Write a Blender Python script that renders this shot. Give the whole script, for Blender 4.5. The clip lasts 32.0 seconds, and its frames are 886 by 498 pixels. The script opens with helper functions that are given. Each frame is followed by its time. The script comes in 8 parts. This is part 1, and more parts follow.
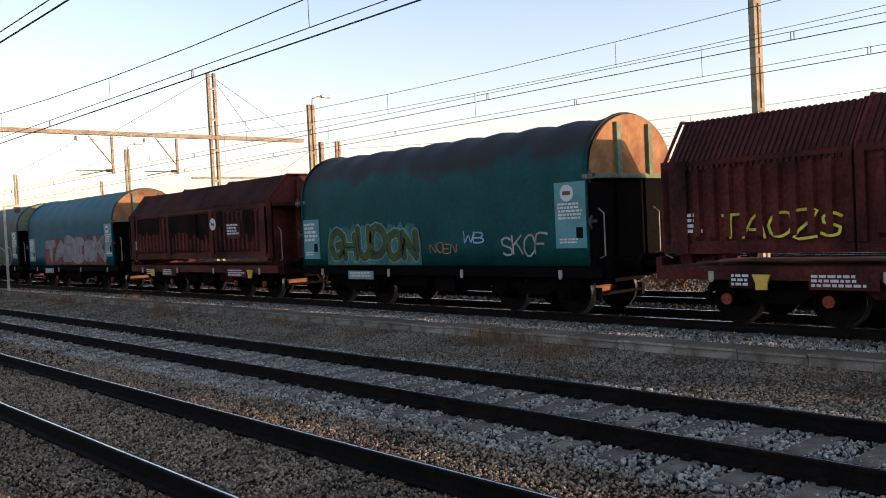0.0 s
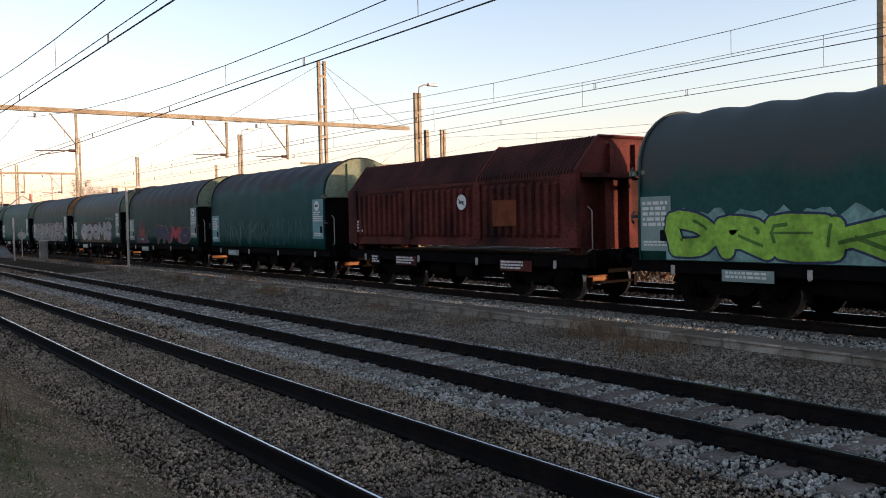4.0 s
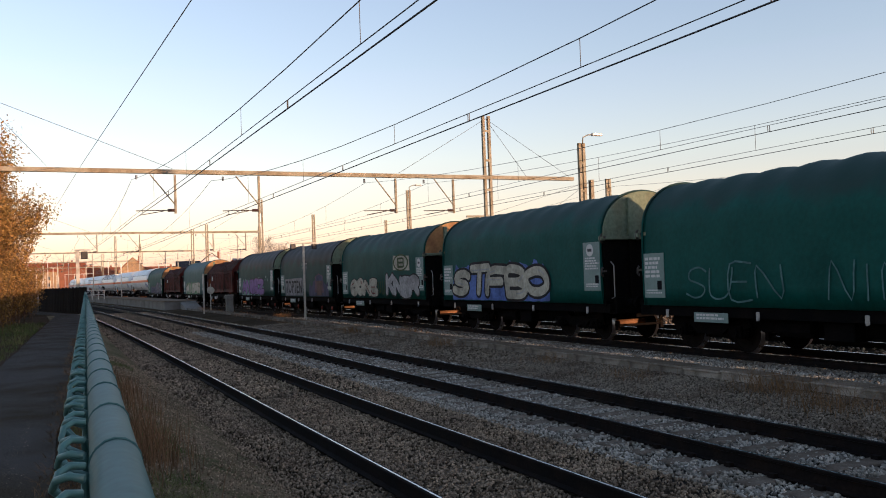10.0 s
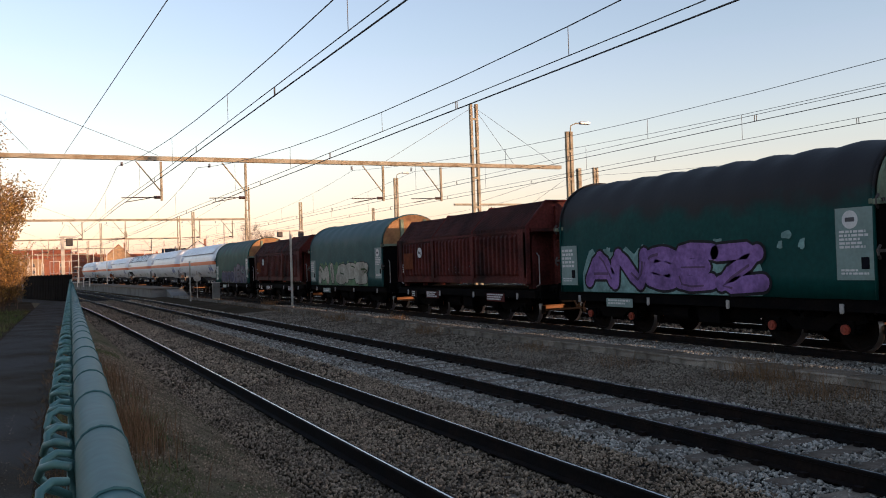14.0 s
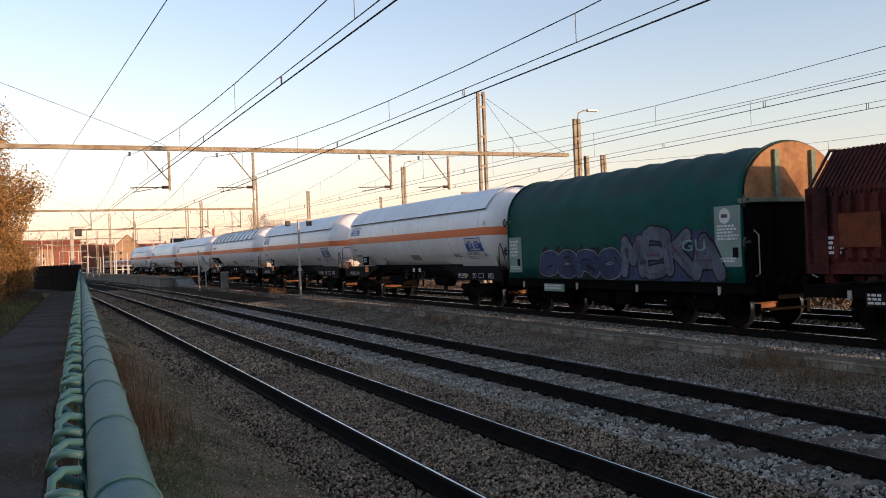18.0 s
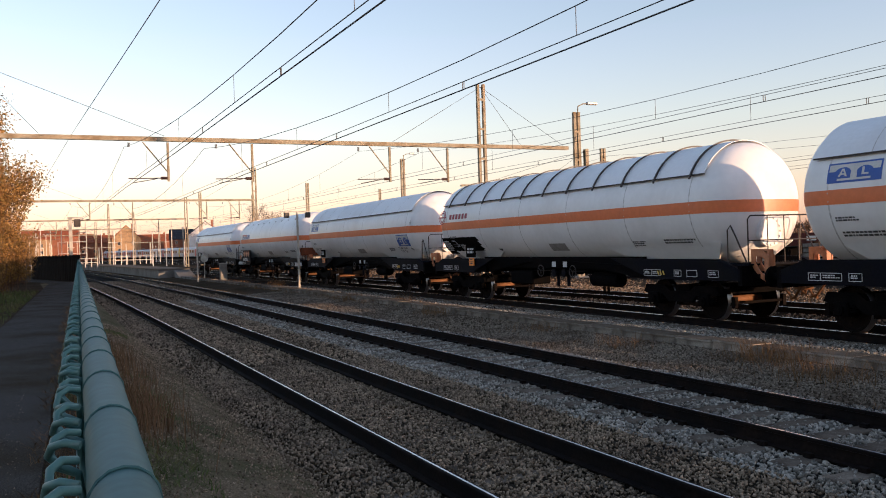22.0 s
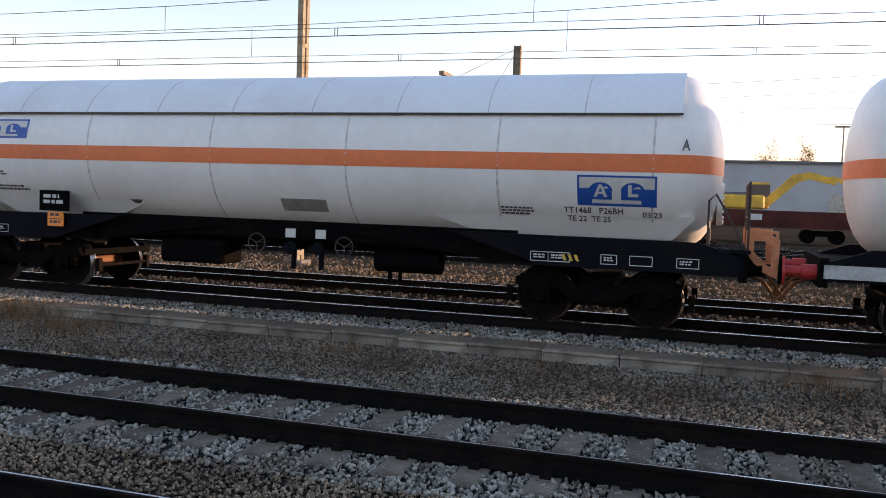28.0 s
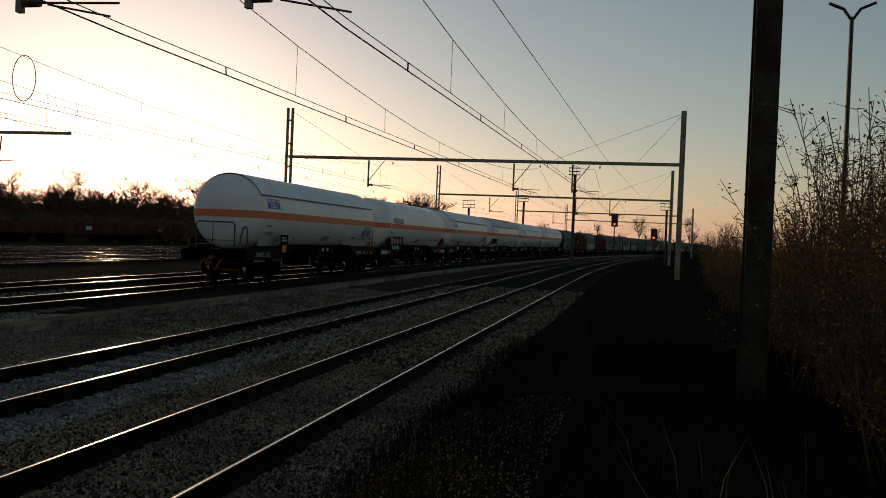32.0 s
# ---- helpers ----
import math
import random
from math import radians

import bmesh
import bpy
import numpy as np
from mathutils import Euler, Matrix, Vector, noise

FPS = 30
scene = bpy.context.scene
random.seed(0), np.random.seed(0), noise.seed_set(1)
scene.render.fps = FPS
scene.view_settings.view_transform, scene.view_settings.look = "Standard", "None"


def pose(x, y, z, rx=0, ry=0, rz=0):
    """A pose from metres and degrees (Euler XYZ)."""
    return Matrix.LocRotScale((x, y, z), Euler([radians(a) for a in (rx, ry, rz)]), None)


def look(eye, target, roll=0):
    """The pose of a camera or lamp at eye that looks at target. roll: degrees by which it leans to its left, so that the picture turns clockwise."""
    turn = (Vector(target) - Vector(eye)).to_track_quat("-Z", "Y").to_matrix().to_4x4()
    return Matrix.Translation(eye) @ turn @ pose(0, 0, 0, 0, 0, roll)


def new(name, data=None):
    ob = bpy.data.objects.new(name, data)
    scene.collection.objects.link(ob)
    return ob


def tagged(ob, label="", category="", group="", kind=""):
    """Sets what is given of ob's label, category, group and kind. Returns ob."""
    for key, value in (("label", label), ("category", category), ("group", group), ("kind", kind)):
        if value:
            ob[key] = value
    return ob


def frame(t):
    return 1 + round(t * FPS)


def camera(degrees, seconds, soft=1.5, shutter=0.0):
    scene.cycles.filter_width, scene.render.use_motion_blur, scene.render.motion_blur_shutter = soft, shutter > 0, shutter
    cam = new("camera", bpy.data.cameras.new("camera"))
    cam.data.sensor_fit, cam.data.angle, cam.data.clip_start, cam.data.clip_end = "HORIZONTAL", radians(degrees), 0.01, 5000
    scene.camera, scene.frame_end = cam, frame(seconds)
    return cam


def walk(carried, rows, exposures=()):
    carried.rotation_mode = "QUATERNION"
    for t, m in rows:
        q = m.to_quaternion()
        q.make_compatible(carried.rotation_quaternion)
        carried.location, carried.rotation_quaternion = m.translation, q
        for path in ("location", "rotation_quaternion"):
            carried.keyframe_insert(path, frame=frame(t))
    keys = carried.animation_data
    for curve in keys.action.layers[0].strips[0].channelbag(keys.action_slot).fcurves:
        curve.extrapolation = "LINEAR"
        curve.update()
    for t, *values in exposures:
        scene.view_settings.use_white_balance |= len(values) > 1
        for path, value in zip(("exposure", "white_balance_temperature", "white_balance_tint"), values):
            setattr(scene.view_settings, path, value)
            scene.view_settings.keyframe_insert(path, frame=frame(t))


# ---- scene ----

# ---- camera ----
# seconds and the eye, which shifts a little as the viewer turns round
EYES = [(0.0, 0.0, 0.0, 1.97), (28.0, 0.0, 0.0, 1.97), (28.5, -0.15, 0.07, 2.02), (29.0, -0.29, 0.13, 2.06), (29.5, -0.21, 0.10, 2.03), (30.0, -0.14, 0.06, 2.0), (30.5, -0.145, 0.0, 2.01), (31.0, -0.15, -0.06, 2.02), (32.0, -0.15, -0.06, 2.02)]
# seconds, heading, pitch, roll
PATH = [
    (0.0, -42.35, -1.45, 2.72),
    (0.5, -39.52, -0.63, 1.37),
    (1.0, -37.59, -0.58, 1.00),
    (1.5, -36.41, -1.07, 0.89),
    (2.0, -35.43, -1.08, 0.73),
    (2.5, -34.45, -0.88, 0.93),
    (3.0, -33.77, -0.58, 1.10),
    (3.5, -35.29, -1.38, 0.60),
    (5.5, -34.25, -2.83, 3.30),
    (6.0, -32.62, -1.66, 2.88),
    (6.5, -31.04, -0.64, 2.48),
    (7.0, -29.61, 0.09, 2.09),
    (7.5, -28.21, 0.73, 1.89),
    (8.0, -26.84, 1.32, 1.76),
    (8.5, -25.80, 1.65, 1.74),
    (9.0, -24.94, 1.72, 1.72),
    (9.5, -24.64, 1.76, 1.91),
    (10.0, -24.62, 1.79, 2.00),
    (10.5, -25.08, 1.60, 1.95),
    (11.0, -25.10, 1.67, 1.93),
    (11.5, -25.64, 1.36, 1.86),
    (12.0, -25.74, 1.18, 1.86),
    (12.5, -25.59, 1.24, 1.83),
    (13.0, -25.45, 1.08, 1.86),
    (13.5, -25.41, 0.86, 1.89),
    (14.0, -25.46, 0.97, 1.86),
    (14.5, -25.39, 1.03, 1.87),
    (16.5, -25.62, 0.91, 1.92),
    (17.0, -25.79, 0.43, 1.99),
    (17.5, -25.40, 0.57, 2.20),
    (18.0, -24.94, 0.22, 2.13),
    (18.5, -24.77, 0.06, 2.09),
    (19.0, -24.61, 0.28, 2.05),
    (19.5, -24.56, 0.24, 2.00),
    (20.0, -24.58, 0.23, 1.87),
    (20.5, -24.63, -0.19, 1.89),
    (21.0, -24.77, -0.26, 1.90),
    (21.5, -24.88, -0.20, 1.88),
    (22.0, -25.02, -0.28, 1.81),
    (22.5, -25.04, -0.21, 1.79),
    (23.0, -25.21, -0.33, 1.82),
    (23.5, -25.33, -0.35, 1.73),
    (24.0, -25.40, -0.45, 1.77),
    (24.5, -25.43, -0.33, 1.81),
    (26.5, -27.51, -0.92, 1.89),
    (27.0, -38.09, -2.19, 1.15),
    (27.5, -54.29, -3.71, -0.34),
    (28.0, -72.07, -3.26, -1.94),
    (28.5, -93.5, -2.68, -3.72),
    (29.0, -113.97, -2.42, -3.88),
    (29.5, -132.55, -2.03, -3.55),
    (30.0, -147.88, -1.23, -3.34),
    (30.5, -158.33, -1.36, -2.3),
    (31.0, -161.69, -1.77, -1.63),
    (31.5, -164.36, -1.68, -1.9),
    (32.0, -167.33, -0.69, -2.4),
]

EXPOSURES = [
    (0.0, 1.62, 5230, 27), (3.5, 1.55, 5230, 27), (6.0, 1.42, 5230, 27), (9.0, 1.25, 5230, 27), (26.5, 1.32, 5230, 27), (27.5, 1.58, 5230, 27), (28.0, 1.78, 5230, 27), (28.5, 1.58, 5100, 26), (29.0, 1.1, 5400, 24),
    (29.5, 0.35, 5350, 16), (30.0, -0.48, 5250, 8), (31.0, -0.62, 5300, 9), (32.0, -0.58, 5300, 10),
]
cam = camera(54.32, 32.0, 0.98)


def eye(t):
    return [float(np.interp(t, [e[0] for e in EYES], [e[k] for e in EYES])) for k in (1, 2, 3)]


walk(cam, [(t, pose(*eye(t), 90 + p, r, y)) for t, y, p, r in PATH], EXPOSURES)

# ---- world and sun ----
SUN_AZIMUTH, SUN_ELEVATION = 146.4, 4.5
world = bpy.data.worlds.new("world")
scene.world = world
world.use_nodes = True
sky = world.node_tree.nodes.new("ShaderNodeTexSky")
sky.sky_type, sky.sun_disc = "NISHITA", False
sky.sun_elevation, sky.sun_rotation = radians(SUN_ELEVATION), radians(SUN_AZIMUTH)
sky.air_density, sky.dust_density, sky.ozone_density = 1.2, 0.65, 0.8
background = world.node_tree.nodes["Background"]
background.inputs["Strength"].default_value = 0.15
haze = world.node_tree.nodes.new("ShaderNodeHueSaturation")
haze.inputs["Hue"].default_value, haze.inputs["Saturation"].default_value = 0.486, 0.78
world.node_tree.links.new(sky.outputs[0], haze.inputs["Color"])
world.node_tree.links.new(haze.outputs[0], background.inputs[0])

a, e = radians(SUN_AZIMUTH), radians(SUN_ELEVATION)
SUN_WAY = Vector((math.sin(a) * math.cos(e), math.cos(a) * math.cos(e), math.sin(e)))
sun = new("sun", bpy.data.lights.new("sun", "SUN"))
sun.data.energy, sun.data.angle, sun.data.color = 2.8, radians(0.6), (1.0, 0.60, 0.25)
sun.matrix_world = look(SUN_WAY * 200, (0, 0, 0))

# ---- materials ----
MATS = {}


def material(name, colour, rough=0.7, metal=0.0, spread=0.25, grain=40.0, stain=1.5, bump=0.2, tint=None, depth=0.01, island=0.0, spec=None, random_obj=0.0):
    """A surface with grain and larger stains; tint is the colour that the stains take."""
    if name in MATS:
        return MATS[name]
    m = bpy.data.materials.new(name)
    m.use_nodes = True
    nt = m.node_tree
    n, l = nt.nodes, nt.links
    b = n["Principled BSDF"]
    b.inputs["Metallic"].default_value = metal
    if spec is None:
        spec = 0.0 if rough >= 0.85 else 0.15 if rough >= 0.7 else 0.5
    b.inputs["Specular IOR Level"].default_value = spec
    co = n.new("ShaderNodeTexCoord")
    fine = n.new("ShaderNodeTexNoise")
    fine.inputs["Scale"].default_value, fine.inputs["Detail"].default_value = grain, 4
    wide = n.new("ShaderNodeTexNoise")
    wide.inputs["Scale"].default_value, wide.inputs["Detail"].default_value = stain, 5
    for t in (fine, wide):
        l.new(co.outputs["Object"], t.inputs["Vector"])
    ramp = n.new("ShaderNodeMapRange")
    ramp.inputs[1].default_value, ramp.inputs[2].default_value = 0.42, 0.68
    l.new(wide.outputs["Fac"], ramp.inputs[0])
    mix = n.new("ShaderNodeMix")
    mix.data_type = "RGBA"
    t = tint or [c * (1 - spread * 1.4) for c in colour]
    mix.inputs[6].default_value, mix.inputs[7].default_value = (*colour, 1), (*t, 1)
    l.new(ramp.outputs[0], mix.inputs[0])
    value = n.new("ShaderNodeMapRange")
    value.inputs[1].default_value, value.inputs[2].default_value = 0.3, 0.7
    value.inputs[3].default_value, value.inputs[4].default_value = 1 - spread, 1 + spread
    l.new(fine.outputs["Fac"], value.inputs[0])
    hsv = n.new("ShaderNodeHueSaturation")
    l.new(mix.outputs[2], hsv.inputs["Color"])
    last = value.outputs[0]
    if island or random_obj:
        if island:
            g = n.new("ShaderNodeNewGeometry").outputs["Random Per Island"]
        else:
            g = n.new("ShaderNodeObjectInfo").outputs["Random"]
        k = island or random_obj
        vary = n.new("ShaderNodeMapRange")
        vary.inputs[3].default_value, vary.inputs[4].default_value = 1 - k, 1 + k
        l.new(g, vary.inputs[0])
        both = n.new("ShaderNodeMath")
        both.operation = "MULTIPLY"
        l.new(last, both.inputs[0])
        l.new(vary.outputs[0], both.inputs[1])
        last = both.outputs[0]
    l.new(last, hsv.inputs["Value"])
    l.new(hsv.outputs[0], b.inputs["Base Color"])
    rg = n.new("ShaderNodeMapRange")
    rg.inputs[3].default_value, rg.inputs[4].default_value = max(0.03, rough - 0.12), min(1, rough + 0.12)
    l.new(wide.outputs["Fac"], rg.inputs[0])
    l.new(rg.outputs[0], b.inputs["Roughness"])
    if bump:
        bp = n.new("ShaderNodeBump")
        bp.inputs["Strength"].default_value, bp.inputs["Distance"].default_value = bump, depth
        l.new(fine.outputs["Fac"], bp.inputs["Height"])
        l.new(bp.outputs[0], b.inputs["Normal"])
    MATS[name] = m
    return m


# ---- mesh helpers ----
def finish(name, bm, mat, smooth=False):
    me = bpy.data.meshes.new(name)
    bmesh.ops.recalc_face_normals(bm, faces=bm.faces[:])
    if smooth:
        for f in bm.faces:
            f.smooth = len(f.verts) <= 4
    bm.to_mesh(me)
    bm.free()
    if mat:
        me.materials.append(mat)
    return me


def part(name, bm, mat, parent, label="", smooth=False, m=None):
    """One mesh object under a thing or a part; bm is a bmesh, or a mesh that is shared."""
    me = bm if isinstance(bm, bpy.types.Mesh) else finish(name, bm, mat, smooth)
    ob = new(name, me)
    ob.parent = parent
    if m is not None:
        ob.matrix_basis = m
    if label:
        tagged(ob, label)
    return ob


SPLITS = {}


def split(name, key, make, mat, parent, m=None, smooth=False):
    """Every separate body that make() fills into a bmesh becomes a part of its own; meshes are shared by key."""
    if key not in SPLITS:
        bm = bmesh.new()
        make(bm)
        bmesh.ops.recalc_face_normals(bm, faces=bm.faces[:])
        bm.verts.index_update()
        group = {}
        for v in bm.verts:
            if v in group:
                continue
            group[v], todo = v, [v]
            while todo:
                q = todo.pop()
                for e in q.link_edges:
                    o = e.other_vert(q)
                    if o not in group:
                        group[o] = v
                        todo.append(o)
        bodies = {}
        for f in bm.faces:
            bodies.setdefault(group[f.verts[0]], []).append(f)
        out = []
        for fs in bodies.values():
            vs = list(dict.fromkeys(v for f in fs for v in f.verts))
            at = {v: k for k, v in enumerate(vs)}
            me = bpy.data.meshes.new(name)
            me.from_pydata([v.co for v in vs], [], [[at[v] for v in f.verts] for f in fs])
            me.materials.append(mat)
            if smooth:
                for p in me.polygons:
                    p.use_smooth = True
            out.append(me)
        bm.free()
        SPLITS[key] = out
    return [part(name, me, None, parent, m=m) for me in SPLITS[key]]


def thing(name, label, category, group="", kind="", m=None):
    ob = new(name)
    ob.empty_display_size = 0.3
    tagged(ob, label, category, group, kind)
    if m is not None:
        ob.matrix_basis = m
    return ob


def box(bm, x0, x1, y0, y1, z0, z1, bevel=0.0):
    vs = [bm.verts.new(p) for p in ((x0, y0, z0), (x1, y0, z0), (x1, y1, z0), (x0, y1, z0), (x0, y0, z1), (x1, y0, z1), (x1, y1, z1), (x0, y1, z1))]
    fs = [bm.faces.new([vs[i] for i in q]) for q in ((3, 2, 1, 0), (4, 5, 6, 7), (0, 1, 5, 4), (1, 2, 6, 5), (2, 3, 7, 6), (3, 0, 4, 7))]
    if bevel:
        bmesh.ops.bevel(bm, geom=list({e for f in fs for e in f.edges}), offset=bevel, segments=1, affect="EDGES")
    return bm


def rod(bm, p, q, r, n=8, r2=None, caps=True):
    """A round bar from p to q."""
    p, q = Vector(p), Vector(q)
    w = (q - p).normalized()
    u = w.orthogonal().normalized()
    v = w.cross(u)
    rings = []
    for c, rr in ((p, r), (q, r if r2 is None else r2)):
        rings.append([bm.verts.new(c + (u * math.cos(k * 6.28318 / n) + v * math.sin(k * 6.28318 / n)) * rr) for k in range(n)])
    for k in range(n):
        bm.faces.new((rings[0][k], rings[0][(k + 1) % n], rings[1][(k + 1) % n], rings[1][k]))
    if caps:
        bm.faces.new(rings[0][::-1])
        bm.faces.new(rings[1])
    return bm


def tube(bm, pts, r, n=6):
    """A bent round bar through the points."""
    pts = [Vector(p) for p in pts]
    rings = []
    u = None
    for i, p in enumerate(pts):
        w = (pts[min(i + 1, len(pts) - 1)] - pts[max(i - 1, 0)]).normalized()
        u = w.orthogonal().normalized() if u is None else (u - w * u.dot(w)).normalized()
        v = w.cross(u)
        rings.append([bm.verts.new(p + (u * math.cos(k * 6.28318 / n) + v * math.sin(k * 6.28318 / n)) * r) for k in range(n)])
    for a, b in zip(rings, rings[1:]):
        for k in range(n):
            bm.faces.new((a[k], a[(k + 1) % n], b[(k + 1) % n], b[k]))
    bm.faces.new(rings[0][::-1])
    bm.faces.new(rings[-1])
    return bm


def loft(bm, sections, closed=True, caps=True):
    """Skin through sections, lists of points of equal length."""
    rows = [[bm.verts.new(p) for p in s] for s in sections]
    n = len(rows[0])
    for a, b in zip(rows, rows[1:]):
        for k in range(n if closed else n - 1):
            bm.faces.new((a[k], a[(k + 1) % n], b[(k + 1) % n], b[k]))
    if caps and closed:
        bm.faces.new(rows[0][::-1])
        bm.faces.new(rows[-1])
    return bm


def plate(bm, y0, y1, z0, z1, x, d=0.006):
    """A thin sheet on a side that faces -x."""
    return box(bm, x - d, x, y0, y1, z0, z1)


def disc(bm, c, axis, r, d, n=16):
    c, axis = Vector(c), Vector(axis).normalized()
    return rod(bm, c, c + axis * d, r, n)


def bend(y):
    """How far the tracks have swung to the west, by their way along."""
    a, b = max(0.0, -50 - y), max(0.0, y - 20)
    return -4.5e-4 * a * a - 2.4e-4 * b * b


def slope(y):
    return (bend(y + 0.5) - bend(y - 0.5))


def pieces(name, verts, faces, mat, parent=None, smooth=False):
    """One mesh from arrays of many small closed bodies."""
    me = bpy.data.meshes.new(name)
    verts, faces = np.asarray(verts, np.float32), np.asarray(faces, np.int32)
    k = faces.shape[1]
    me.vertices.add(len(verts))
    me.vertices.foreach_set("co", verts.ravel())
    me.loops.add(faces.size)
    me.loops.foreach_set("vertex_index", faces.ravel())
    me.polygons.add(len(faces))
    me.polygons.foreach_set("loop_start", np.arange(0, faces.size, k, dtype=np.int32))
    me.polygons.foreach_set("loop_total", np.full(len(faces), k, np.int32))
    me.update(calc_edges=True)
    me.validate()
    me.materials.append(mat)
    ob = new(name, me)
    ob.parent = parent
    return ob

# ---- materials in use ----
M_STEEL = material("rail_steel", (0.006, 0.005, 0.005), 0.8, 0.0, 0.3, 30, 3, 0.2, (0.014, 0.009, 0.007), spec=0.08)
M_HEAD = material("polished_rail_head", (0.55, 0.55, 0.56), 0.26, 1.0, 0.1, 20, 2, 0.03)
M_SLEEPER = material("weathered_concrete_sleeper", (0.18, 0.15, 0.118), 0.9, 0, 0.25, 60, 3, 0.4, (0.10, 0.08, 0.062), random_obj=0.25)
M_CONC = material("weathered_concrete", (0.24, 0.22, 0.19), 0.9, 0, 0.2, 50, 2.5, 0.4, (0.10, 0.09, 0.075), random_obj=0.2)
# darker copy of the mast steel, for the near mast's shaded side
M_MAST_SHADED = material("shaded_mast_steel", (0.055, 0.045, 0.034), 0.8, 0.0, 0.25, 20, 2, 0.15, (0.035, 0.024, 0.016), spec=0.04)
M_MAST = material("aged_galvanised_steel", (0.30, 0.265, 0.19), 0.75, 0.0, 0.2, 20, 2, 0.15, (0.20, 0.155, 0.095), spec=0.05)
M_WIRE = material("oxidised_copper_wire", (0.05, 0.045, 0.04), 0.6, 0.4, 0.1, 10, 1, 0)
M_INSUL = material("brown_insulator", (0.06, 0.03, 0.02), 0.4, 0, 0.1)
M_GROUND = material("dry_earth_and_gravel", (0.066, 0.050, 0.035), 0.95, 0, 0.35, 25, 0.35, 0.9, (0.042, 0.034, 0.022), 0.04)
# bed colours are darkened to hold the shade between the loose stones
M_BALLAST_BED = material("brown_bed_gap_shade", (0.034, 0.028, 0.021), 0.95, 0, 0.6, 22, 0.6, 1.0, (0.046, 0.038, 0.028), 0.06)
M_GREY_BED = material("grey_bed_gap_shade", (0.034, 0.032, 0.030), 0.95, 0, 0.6, 22, 0.6, 1.0, (0.024, 0.022, 0.02), 0.06)
M_STONE_BROWN = material("rust_stained_ballast", (0.245, 0.188, 0.128), 0.9, 0, 0.2, 30, 0.8, 0.3, (0.15, 0.115, 0.082), island=0.7)
M_STONE_GREY = material("grey_porphyry_ballast", (0.285, 0.265, 0.225), 0.9, 0, 0.2, 30, 0.8, 0.3, (0.185, 0.16, 0.125), island=0.65)
M_STONE_MIX = material("mixed_gravel_stone", (0.195, 0.162, 0.122), 0.9, 0, 0.2, 30, 0.8, 0.3, (0.11, 0.085, 0.062), island=0.6)
M_ASPHALT = material("worn_path_asphalt", (0.085, 0.078, 0.070), 0.9, 0, 0.55, 90, 0.8, 0.9, (0.060, 0.050, 0.036), 0.012)
M_PIPE = material("green_painted_pipe", (0.044, 0.112, 0.110), 0.55, 0, 0.14, 40, 5, 0.05, (0.075, 0.135, 0.125), spec=0.18)
M_MESH = material("green_coated_wire", (0.045, 0.125, 0.115), 0.5, 0, 0.15, 60, 4, 0.1, (0.06, 0.13, 0.12))
# soil of the backlit bank, with its shade put into the colour
M_BANK = material("shaded_bank_soil", (0.020, 0.017, 0.011), 0.95, 0, 0.35, 25, 0.5, 0.9, (0.013, 0.012, 0.008), 0.03)
M_EARTH = material("bare_tan_earth", (0.165, 0.128, 0.082), 0.95, 0, 0.5, 60, 1.6, 1.0, (0.08, 0.078, 0.04), 0.012)

# ---- ground ----
PATH_Z = 0.36


def fence_x(y):
    return 0.037 * y if y < 58 else 0.037 * 58 - 0.19 * (y - 58)


def ground_z(x, y):
    """Height of the ground at x across the tracks (before they bend) and y along them."""
    f = fence_x(min(max(y, 0), 60)) if y > 0 else 0.0
    if x < f + 0.5:
        z = PATH_Z
    elif x < 2.3:
        k = (x - f - 0.5) / max(0.2, 1.8 - f)
        z = PATH_Z + (-0.25 - PATH_Z) * min(1, k) ** 1.3
    else:
        z = -0.27
    if y < -2 and x < 2.3:
        z = PATH_Z - 0.3 * min(1, (-2 - y) / 6) if x < 0.5 else min(z, PATH_Z - 0.1)
    if 11.6 < x < 13.0:
        z = -0.16
    elif x < 21.5 and x >= 13.0:
        z = -0.25
    elif x >= 21.5:
        z = -0.2
    if 8.9 < x < 11.6:
        z = -0.26 + 0.09 * (x - 8.9) / 2.7
    return z


